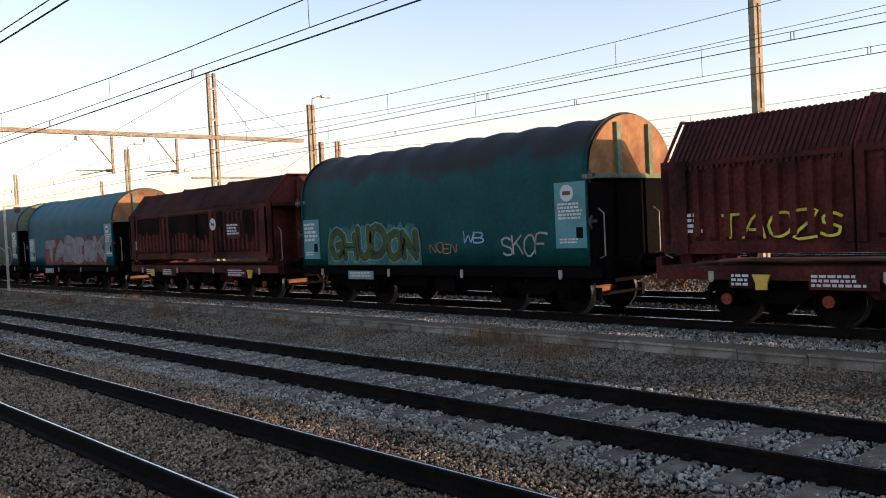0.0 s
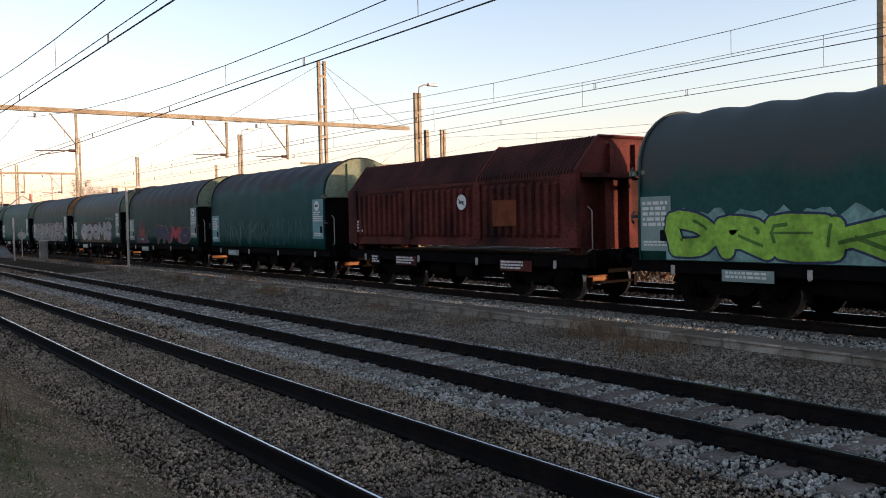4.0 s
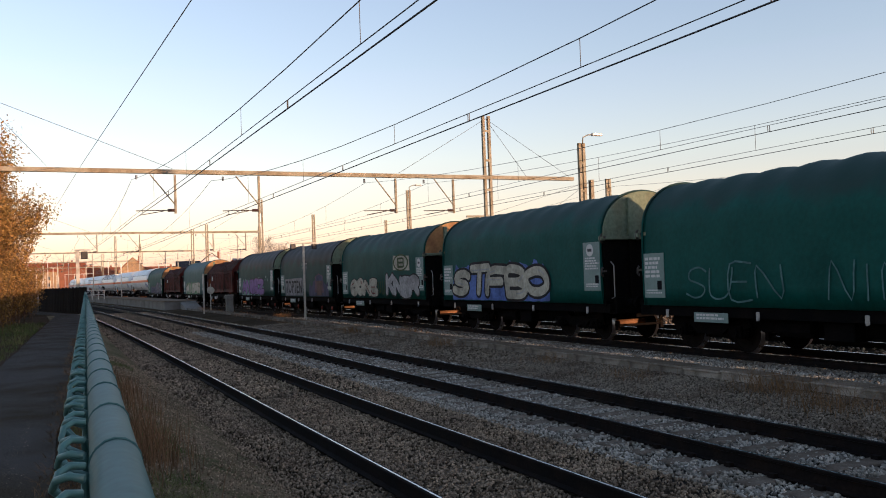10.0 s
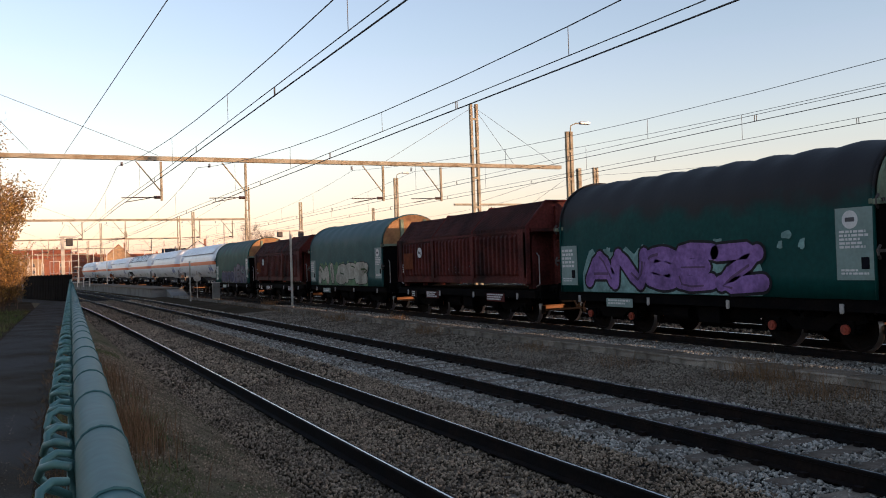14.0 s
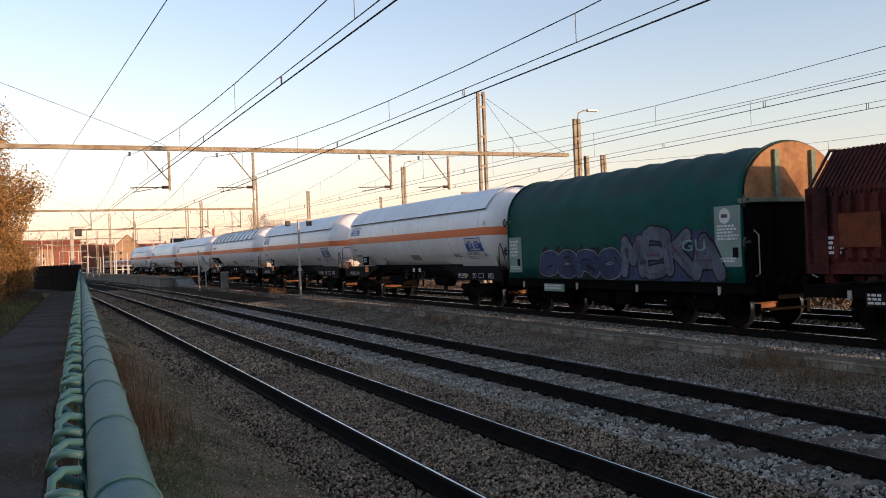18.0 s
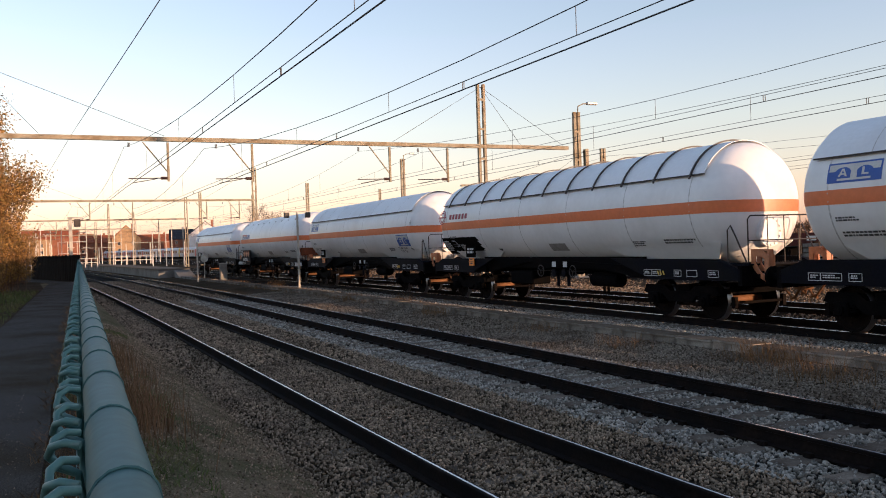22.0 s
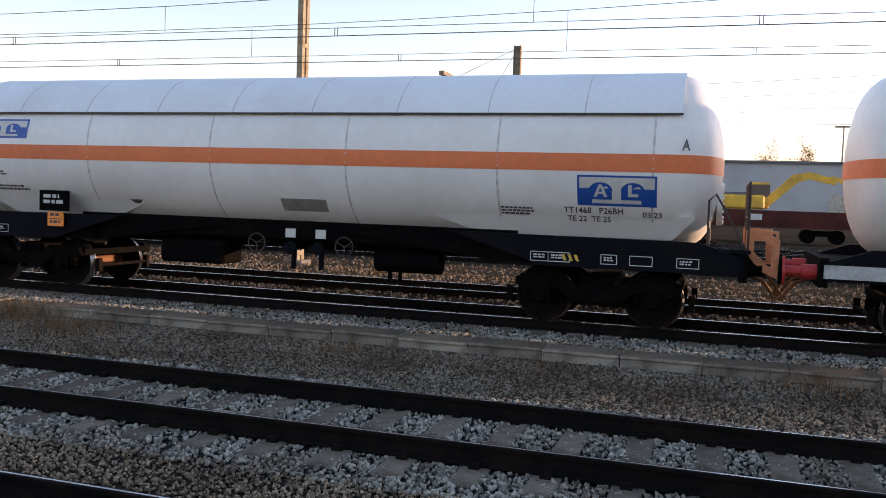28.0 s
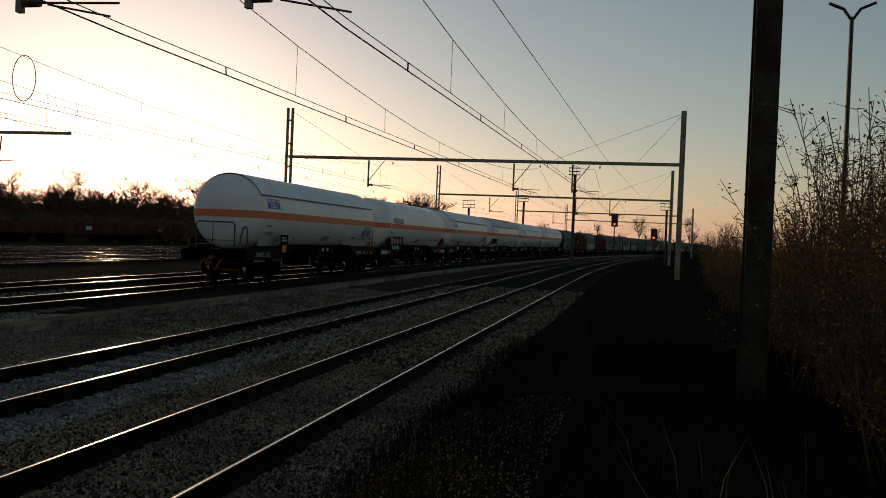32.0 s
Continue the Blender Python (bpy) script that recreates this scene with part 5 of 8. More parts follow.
def flat_bars(t, x, y0, y1, z0, z1, rows, seed, parent=None):
    bm = bmesh.new()
    mark_bars(bm, x, y0, y1, z0, z1, rows, seed)
    return tagged(part("small_writing", bm, M_MARK, parent or t), kind="stuff")


def build_tank(i, kind, label):
    t = thing("tank_wagon", label, "tank wagon", "wagons of the train")
    part("tank", shared("tank", tank_shell, M_WHITE, True), None, t)
    part("band", shared("band", band, M_ORANGE, True), None, t, "orange stripe round the tank")
    for y in (-6.6, -4.12, -1.42, 1.28, 3.98, 6.6):
        part("weld_seam", shared("seam", seam_ring, M_SEAM, True), None, t, m=pose(0, y, 0))
    if kind != "plain":
        y0, y1 = (-7.0, 7.0)
        part("sunshield", shared("sunshield", lambda bm: shell_strip(bm, y0, y1, 27.5, 152.5, TR + 0.035, 0.012, 26), M_SHIELD, False), None, t)
        if kind == "strapped":
            for k in range(11):
                part("strap", shared("strap", lambda bm: shell_strip(bm, -0.022, 0.022, 23, 157, TR + 0.07, 0.035, 24), M_DARKRAIL), None, t, m=pose(0, -6.6 + k * 1.3, 0))
        else:
            for k in range(8):
                part("shield_joint", shared("shield_joint", lambda bm: shell_strip(bm, -0.008, 0.008, 28, 152, TR + 0.047, 0.004, 24), M_SEAM), None, t, m=pose(0, -5.5 + k * 1.6, 0))
        part("shield_edge", shared("shield_edge", lambda bm: [box(bm, -1.345, -1.31, -7.01, 7.01, 3.395, 3.425), box(bm, 1.31, 1.345, -7.01, 7.01, 3.395, 3.425)], M_DARKRAIL), None, t)
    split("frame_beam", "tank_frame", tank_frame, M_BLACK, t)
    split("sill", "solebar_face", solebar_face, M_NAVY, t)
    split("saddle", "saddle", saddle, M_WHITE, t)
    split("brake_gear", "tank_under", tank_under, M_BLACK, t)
    for y in (-0.25, -0.8):
        part("valve", shared("valve", valve_body, M_NAVY), None, t, m=pose(0, y, 0))
    for y in (-1.34, 0.4):
        part("hand_wheel", shared("hand_wheel", hand_wheel, M_DARKRAIL), None, t, m=pose(0, y, 0))
    for y in (-0.35, -0.95):
        bm = bmesh.new()
        plate(bm, y, y + 0.2, 1.2, 1.36, -1.15, 0.01)
        part("valve_label", bm, M_MARK, t)
    part("end_platform", shared("end_platform", end_platform, M_NAVY), None, t)
    part("railing", shared("end_railing", end_railing, M_DARKRAIL if i % 2 else M_ROPE), None, t)
    if i == 24:
        part("railing", shared("rear_railing", rear_railing, M_DARKRAIL), None, t)
    part("manhole_cover", shared("manhole", manhole, M_WHITE), None, t)
    for x in (-0.875, 0.875):
        part("crash_frame", shared("crash_frame", crash_frame, M_CRASH), None, t, m=pose(x, 0, 0))
    for e in (-1, 1):
        add_bogie(t, e * 5.75, M_BLACK)
    add_ends(t, 8.56, M_RED if kind == "plain" else None)
    # plates and writing
    bm = bmesh.new()
    plate(bm, 4.45, 5.15, 1.50, 1.90, -1.36, 0.03)
    b = part("number_board", bm, M_BLACK, t)
    flat_bars(t, -1.392, 4.55, 5.05, 1.60, 1.82, 2, i, b)
    bm = bmesh.new()
    plate(bm, 4.58, 4.96, 1.20, 1.48, -1.36, 0.02)
    k = part("hazard_plate", bm, M_KEMLER, t, "orange hazard plate with two lines")
    bm = bmesh.new()
    plate(bm, 4.62, 4.92, 1.335, 1.35, -1.381, 0.003)
    mark_bars(bm, -1.381, 4.64, 4.9, 1.37, 1.45, 1, 3)
    mark_bars(bm, -1.381, 4.64, 4.9, 1.23, 1.31, 1, 4)
    tagged(part("small_writing", bm, M_MARK_DARK, k), kind="stuff")
    for y, w in ((-5.35, 0.36), (-5.0, 0.3), (-7.35, 0.34), (-6.65, 0.36), (-6.1, 0.26), (6.0, 0.3), (6.45, 0.5), (6.95, 0.3)):
        bm = bmesh.new()
        z0, z1 = 1.03, 1.19
        for a, c, d, e in ((y, y + w, z0, z0 + 0.012), (y, y + w, z1 - 0.012, z1), (y, y + 0.012, z0, z1), (y + w - 0.012, y + w, z0, z1)):
            plate(bm, a, c, d, e, -1.301, 0.004)
        if abs(y) != 6.65:
            mark_bars(bm, -1.301, y + 0.05, y + w - 0.05, z0 + 0.04, z1 - 0.04, 2, i + int(y * 9))
        part("frame_mark", bm, M_MARK, t)
    bm = bmesh.new()
    for q in range(3):
        y = -5.5 + q * 0.1
        bm.faces.new([bm.verts.new((-1.306, yy, z)) for yy, z in ((y, 1.06), (y + 0.05, 1.06), (y + 0.09, 1.16), (y + 0.04, 1.16))])
    part("hazard_stripe", bm, M_YELLOW, t)
    bm = bmesh.new()
    if kind != "shielded":
        tank_bars(bm, -6.72, -5.4, 1.80, 1.93, 2, i * 3)
    tank_bars(bm, -4.75, -4.15, 1.76, 1.9, 3, i * 3 + 1)
    tank_bars(bm, 5.9, 6.5, 2.16, 2.26, 2, i * 3 + 2)
    tank_bars(bm, 5.4, 6.45, 1.86, 1.98, 2, i * 3 + 5)
    tagged(part("small_writing", bm, M_MARK_DARK, t), kind="stuff")
    bm = bmesh.new()
    patch_rect(bm, -0.95, -0.05, 1.68, 1.90, 0.006)
    part("data_plate", bm, M_ROPE, t, "grey metal data plate")
    bm = bmesh.new()
    patch(bm, [(2.95, 1.78), (3.25, 1.78), (3.1, 1.66)], 0.007)
    part("hazard_mark", bm, M_MARK_DARK, t)
    if kind == "shielded":
        emblem(t, -6.65, -5.45, 1.98, 2.42)
        emblem(t, 5.45, 6.6, 2.92, 3.26)
        tank_text(t, "A", -7.14, -7.02, 2.84, 3.02)
        tank_text(t, "TT1468   P26BH", -6.15, -5.2, 1.83, 1.93)
        tank_text(t, "TE 22  TE 25", -5.95, -5.25, 1.70, 1.79)
        tank_text(t, "03.23", -6.75, -6.45, 1.79, 1.88)
    elif kind == "strapped":
        bm = bmesh.new()
        rings = [[(6.95 + r * math.cos(k * 0.2094), 2.98 + r * 0.95 * math.sin(k * 0.2094)) for k in range(30)] for r in (0.15, 0.20, 0.24, 0.28)]
        for a, b in ((0, 1), (2, 3)):
            for k in range(30):
                q = (k + 1) % 30
                patch(bm, [rings[a][k], rings[a][q], rings[b][q], rings[b][k]], 0.008)
        patch_rect(bm, 6.62, 7.28, 2.955, 3.005, 0.01, 1)
        for k in range(6):
            y = 6.35 - k * 0.25
            patch_rect(bm, y - 0.18, y, 2.88, 3.06, 0.008, 2)
        part("emblem", bm, M_CLARET, t, "claret ring emblem beside a row of bars")
        bm = bmesh.new()
        for y0, y1, z0, z1 in ((4.3, 7.2, 1.62, 2.22),):
            for k in range(4):
                a, b = z0 + (z1 - z0) * k / 4, z0 + (z1 - z0) * (k + 1) / 4
                patch(bm, [(y0 + (b - z0) * 0.3 - 0.2, a), (y1, a), (y1, b), (y0 + (b - z0) * 0.3, b)], 0.006)
        b = part("black_field", bm, M_BLACK, t)
        bm = bmesh.new()
        patch(bm, [(6.2, 1.86), (6.45, 2.12), (6.2, 2.1), (5.95, 1.9)], 0.009)
        tank_bars(bm, 5.4, 5.85, 1.75, 1.95, 3, 77, 0.009)
        tank_bars(bm, 6.6, 7.1, 1.7, 2.1, 5, 78, 0.009)
        tagged(part("small_writing", bm, M_MARK, b), kind="stuff")
    else:
        bm = bmesh.new()
        patch_rect(bm, 3.95, 6.05, 2.80, 3.10, 0.006)
        b = part("emblem", bm, M_LOGO, t)
        bm = bmesh.new()
        patch_rect(bm, 4.8, 6.06, 2.97, 3.11, 0.008, 2)
        part("emblem_field", bm, M_RED, b)
        bm = bmesh.new()
        for k in range(5):
            y = 5.9 - k * 0.39
            patch_rect(bm, y - 0.28, y - 0.20, 2.84, 3.06, 0.011, 2)
            patch_rect(bm, y - 0.08, y, 2.84, 3.06, 0.011, 2)
            patch_rect(bm, y - 0.2, y - 0.08, 3.0 if k % 2 else 2.84, 3.06 if k % 2 else 2.9, 0.011, 1)
        part("emblem_sign", bm, M_MARK, b)
        bm = bmesh.new()
        plate(bm, 3.9, 6.6, 1.22, 2.02, -1.40, 0.03)
        b = part("hazard_board", bm, M_NAVY, t, "dark board with hazard diamonds and writing")
        bm = bmesh.new()
        for y in (5.7, 5.1, 4.5):
            bm.faces.new([bm.verts.new((-1.433, yy, z)) for yy, z in ((y - 0.24, 1.76), (y, 1.52), (y + 0.24, 1.76), (y, 2.0))])
        part("hazard_diamond", bm, M_CRASH, b)
        for e in (-1, 1):
            bm = bmesh.new()
            box(bm, -1.335, -1.305, min(e * 6.7, e * 8.0), max(e * 6.7, e * 8.0), 1.0, 1.2)
            part("sill_panel", bm, M_PLATE_LIGHT, t, "light grey sill panel")
        flat_bars(t, -1.432, 5.95, 6.55, 1.55, 1.98, 4, 9, b)
        flat_bars(t, -1.432, 4.6, 6.2, 1.27, 1.48, 4, 10, b)
        for k in range(9):
            bm = bmesh.new()
            box(bm, -1.02, -0.94, -6.0 + k * 1.5, -5.92 + k * 1.5, 3.72, 3.82)
            part("shield_bracket", bm, M_ROPE, t)
        bm = bmesh.new()
        pts = [(-8.3, 1.6), (-8.2, 2.05), (-7.3, 2.05), (-7.45, 1.6)]
        loft(bm, [[(x, y, z) for y, z in pts] for x in (-1.2, 1.2)])
        part("platform_skirt", bm, M_RUST, t, "rusty steel skirt at the end platform")
        tube_ring = bmesh.new()
        shell_strip(tube_ring, 6.55, 6.62, -20, 200, TR + 0.0, 0.03, 30)
        part("stiffening_ring", tube_ring, M_WHITE, t)
    return t


# ---- the run of wagons ----
CARS = []
COIL = {1: "teal", 3: "blue", 4: "grey", 6: "teal", 7: "dark", 8: "grey", 9: "dark", 10: "green", 11: "green", 12: "green", 13: "dark", 14: "dark", 16: "pale", 18: "green"}
HUE = {"teal": "teal", "blue": "blue-green", "grey": "faded grey-green", "dark": "dark green", "green": "green", "pale": "pale teal"}
for w in range(25):
    if w in (0, 2, 5, 15, 17):
        c = build_brown(w, "red-brown steel wagon with ribbed sliding hoods")
        at = 12.04 * w + 3.8
    elif w <= 18:
        c = build_coil(w, COIL[w], HUE[COIL[w]] + " tarpaulin-hooded coil wagon with sprayed graffiti")
        at = 12.04 * w + 3.8
    else:
        kind = {21: "strapped", 23: "plain"}.get(w, "shielded")
        extra = {"strapped": "white tank wagon with dark straps and an orange band", "plain": "white tank wagon with a dark hazard board and orange band", "shielded": "white tank wagon with a sunshield and orange band"}[kind]
        c = build_tank(w, kind, extra)
        at = 320.05 - 17.12 * (24 - w)
    CARS.append((c, at))
T = [c for c, _ in CARS]

graffiti(T[0], "TAOZS", 1.9, 4.05, 1.5, 2.0, "yellow", None, 0.11, seed=3)
graffiti(T[1], "GHUDON", 0.1, 3.8, 1.14, 2.12, "olive", "mist_pale", 0.36, 0.03, ink="black", halo="mist_green", seed=11)
graffiti(T[1], "NOEN", -1.3, -0.35, 1.35, 1.62, "ochre", None, 0.09, seed=4)
graffiti(T[1], "WB", -2.2, -1.5, 1.55, 1.85, "sky", None, 0.12, seed=5)
graffiti(T[1], "SKOF", -4.05, -2.7, 1.25, 1.75, "white", None, 0.13, seed=6, label="sprayed letters reading SKOF")
graffiti(T[3], "TABESK", -4.3, 2.7, 1.16, 2.3, "chalk", "plum", 0.34, 0.02, ink="grey", halo="dustred", seed=21)
graffiti(T[4], "DREK", -0.1, 4.3, 1.12, 2.05, "lime", "navy", 0.38, 0.045, ink="leaf", halo="mist_pale", seed=31, label="sprayed letters reading DREK")
graffiti(T[4], "SURO", -3.85, -0.2, 1.08, 2.12, "olive", "white", 0.42, 0.055, ink="black", seed=32)
graffiti(T[6], "MWNKM", -0.9, 3.9, 1.1, 2.15, "mist", None, 0.035, seed=41)
graffiti(T[6], "NMWKMN", -3.9, -1.0, 1.1, 2.15, "mist", None, 0.035, seed=42)
graffiti(T[6], "WNMKW", -0.6, 3.6, 1.2, 2.0, "mist", None, 0.03, seed=43)
graffiti(T[7], "FN", -1.5, 0.5, 1.10, 2.0, "navy", "ochre", 0.42, 0.025, ink="violet", seed=51)
graffiti(T[7], "M", -2.9, -1.5, 1.10, 2.0, "red", "black", 0.42, 0.03, seed=52)
graffiti(T[7], "O", -4.0, -2.85, 1.10, 1.9, "navy", "ochre", 0.44, 0.025, ink="violet", seed=53)
bubbles(T[7], 2.4, 3.4, 1.4, 1.95, 1, "dustred", "navy", 54)
graffiti(T[7], "O", 1.5, 2.0, 1.15, 1.8, "mist", None, 0.1, seed=55)
for col, pts, dx in (("plum", [(1.9, 1.1), (2.1, 1.5), (2.5, 1.62), (3.3, 1.62), (3.7, 1.5), (4.0, 1.1)], 0.004), ("skin", [(2.5, 1.3), (2.35, 1.75), (2.45, 2.1), (2.9, 2.28), (3.35, 2.1), (3.45, 1.75), (3.3, 1.3)], 0.005), ("mist_pale", [(2.6, 1.30), (2.7, 1.24), (3.1, 1.24), (3.2, 1.30), (3.1, 1.36), (2.7, 1.36)], 0.018)):
    bm = bmesh.new()
    flat(bm, pts, SIDE - dx)
    part("painted_shape", bm, spray(col, None), T[7])
graffiti(T[8], "GOOMS", -3.3, 3.3, 1.14, 2.3, "white", "black", 0.37, 0.04, ink="black", halo="umber", seed=61)
graffiti(T[8], "SNORZ", -4.0, -2.2, 2.38, 2.56, "white", None, 0.09, seed=62)
graffiti(T[9], "MASSONER", -4.1, 4.5, 1.14, 2.36, "chalk", "black", 0.40, 0.045, ink="black", halo="chalk", seed=71)
graffiti(T[10], "SUEN", 0.6, 3.5, 1.2, 2.05, "mist", None, 0.06, seed=81)
graffiti(T[10], "NINUS", -3.5, -0.6, 1.2, 2.0, "mist", None, 0.06, seed=82)
graffiti(T[11], "STFBO", -2.3, 4.2, 1.16, 2.3, "beige", "black", 0.25, 0.085, ink="white", halo="blue", seed=91)
graffiti(T[12], "KNER", -4.5, -0.9, 1.14, 2.1, "white", "black", 0.34, 0.06, seed=101, label="sprayed letters reading KNER")
graffiti(T[12], "CONE", 0.2, 3.85, 1.12, 2.0, "beige", "black", 0.42, 0.04, ink="dustred", seed=102)
scribble(T[12], -0.8, 0.1, 1.2, 1.9, 2, "olive", 103, 0.05, 2)
bm = bmesh.new()
flat(bm, [(-3.6, 2.25), (-1.75, 2.3), (-1.8, 2.92), (-3.6, 2.86)], SIDE - 0.004)
b = part("painted_field", bm, spray("beige", None), T[12])
bm = bmesh.new()
ring = lambda r: [(-2.65 + 0.85 * r * math.cos(k * 0.2094), 2.6 + 0.36 * r * math.sin(k * 0.2094)) for k in range(30)]
a0, a1 = ring(0.84), ring(1.0)
for k in range(30):
    flat(bm, [a0[k], a0[(k + 1) % 30], a1[(k + 1) % 30], a1[k]], SIDE - 0.008)
for y0, y1, z0, z1 in ((-2.45, -2.3, 2.38, 2.82), (-2.95, -2.45, 2.38, 2.46), (-2.95, -2.45, 2.56, 2.64), (-2.9, -2.45, 2.74, 2.82), (-3.02, -2.9, 2.42, 2.78)):
    flat(bm, [(y0, z0), (y1, z0), (y1, z1), (y0, z1)], SIDE - 0.008)
part("oval_emblem", bm, spray("olive", None), T[12])
bm = bmesh.new()
flat(bm, [(0.22, 1.12), (4.05, 1.1), (4.05, 2.1), (0.25, 2.16)], SIDE - 0.006)
part("painted_field", bm, spray("grey", None), T[13])
word(T[13], "TOPTEN", 0.4, 3.9, 1.25, 2.0, "black", None, 0.02)
word(T[13], "1ST", -0.75, 0.28, 2.55, 2.98, "white", None, 0.01)
word(T[13], "6.", -0.55, 0.05, 2.12, 2.46, "white", None, 0.01)
for col, pts, dx in (("violet", [(-4.6, 1.1), (-4.5, 1.9), (-4.1, 1.7), (-3.6, 2.0), (-1.9, 1.95), (-1.6, 1.6), (-1.1, 1.8), (-1.0, 1.1)], 0.006), ("plum", [(-3.75, 1.3), (-3.6, 2.2), (-2.9, 2.35), (-2.2, 2.2), (-2.1, 1.3)], 0.009), ("skin", [(-3.35, 1.15), (-3.45, 1.9), (-2.95, 2.05), (-2.45, 1.9), (-2.55, 1.15)], 0.012), ("violet", [(-3.6, 1.95), (-3.5, 2.2), (-2.95, 2.28), (-2.4, 2.2), (-2.3, 1.95)], 0.015)):
    bm = bmesh.new()
    flat(bm, pts, SIDE - dx)
    part("painted_shape", bm, spray(col, None), T[13])
graffiti(T[14], "ANSEZ", -2.3, 3.9, 1.12, 2.2, "purple", "black", 0.34, 0.065, ink="mauve", halo="mist_pale", seed=111)
rnd = random.Random(15)
for k in range(9):
    bm = bmesh.new()
    flat(bm, blob(rnd, rnd.uniform(-3.6, 3.2), rnd.uniform(1.3, 1.7) if k < 3 else rnd.uniform(2.1, 2.35), rnd.uniform(0.12, 0.3), rnd.uniform(0.1, 0.22)), SIDE - 0.005)
    part("paint_splash", bm, spray("mist_pale", None), T[14])
graffiti(T[15], "KEST", -1.3, 0.45, 1.62, 1.88, "white", None, 0.12, seed=121)
graffiti(T[15], "NRKES", -5.1, -3.1, 1.57, 1.95, "white", None, 0.12, seed=122)
graffiti(T[16], "MISPZ", -3.2, 3.7, 1.12, 2.2, "beige", "black", 0.44, 0.03, ink="olive", halo="sage", seed=131)
graffiti(T[18], "SCRO", -0.75, 3.2, 1.1, 1.98, "navy", "grey", 0.42, 0.025, ink="black", halo="black", seed=141)
graffiti(T[18], "MEKA", -4.3, -0.8, 1.1, 2.3, "slate", "black", 0.38, 0.05, ink="plum", halo="violet", seed=142)
word(T[18], "GU", -4.0, -3.2, 1.78, 2.05, "mist_pale", None, 0.01, x=SIDE - 0.035)

# ---- sleepers, kerb, loose ballast ----
def sleeper(bm):
    box(bm, -1.28, 1.28, -0.12, 0.12, -0.31, -0.172, 0.012)


def clips(bm):
    for s in (-1, 1):
        for q in (-0.11, 0.11):
            box(bm, s * 0.7525 + q - 0.03, s * 0.7525 + q + 0.03, -0.045, 0.045, -0.172, -0.125)


for key, y0, n in (("M", -24.0, 110), ("T", -20.0, 90), ("N", -14.0, 40)):
    for k in range(n):
        y = y0 + k * 0.6
        m = pose(TRACKS[key] + bend(y), y, (-0.03 if key == "N" else 0.0) + 0.003 * math.sin(k * 7.3), 0, 0, 0.6 * math.sin(k * 3.1))
        part("sleeper", shared("sleeper", sleeper, M_SLEEPER), None, TRACK[key], m=m)
        if key == "M":
            part("rail_clip", shared("clips", clips, M_STEEL), None, TRACK[key], m=m)


def kerb_stone(bm):
    box(bm, 0.0, 0.46, 0.006, 1.044, -0.055, 0.0, 0.010)
    box(bm, 0.035, 0.30, 0.006, 1.044, -0.45, -0.057)


M_KERBFACE = material("pale_kerb_concrete", (0.29, 0.255, 0.21), 0.9, 0, 0.25, 40, 2.5, 0.3, (0.12, 0.10, 0.08), random_obj=0.3)
M_KERBTOP = material("dirt_covered_kerb_top", (0.12, 0.094, 0.068), 0.95, 0, 0.35, 40, 2.0, 0.4, (0.17, 0.135, 0.10), random_obj=0.2)


def kerb_mesh():
    me = shared("kerb", kerb_stone, M_KERBFACE)
    if len(me.materials) < 2:
        me.materials.append(M_KERBTOP)
        for p in me.polygons:
            p.material_index = 1 if p.normal.z > 0.5 else 0
    return me


KERB = thing("kerb", "low concrete kerb of separate weathered slabs along the track", "kerb", kind="structure")
for k in range(110):
    y = -45 + k * 1.05
    part("kerb_slab", kerb_mesh(), None, KERB, m=pose(11.53 + bend(y) + 0.008 * math.sin(k * 5.1), y, 0.01 * math.sin(k * 2.7), 0.5 * math.sin(k * 1.9), 0, 0.3 * math.sin(k * 4.3)))
bm = bmesh.new()
for y0, y1 in ((-240, -45), (70.6, 76)):
    ys = np.arange(y0, y1 + 0.1, (y1 - y0) / 8)
    loft(bm, [[(11.53 + bend(y), y, -0.45), (11.53 + bend(y), y, 0), (11.99 + bend(y), y, 0), (11.99 + bend(y), y, -0.45)] for y in ys])
tagged(part("far_kerb", bm, M_CONC, KERB), kind="stuff")

OCTA_V = np.array([(1, 0, 0), (-1, 0, 0), (0, 1, 0), (0, -1, 0), (0, 0, 1), (0, 0, -1)], np.float32)
OCTA_F = np.array([(0, 2, 4), (2, 1, 4), (1, 3, 4), (3, 0, 4), (2, 0, 5), (1, 2, 5), (3, 1, 5), (0, 3, 5)], np.int32)


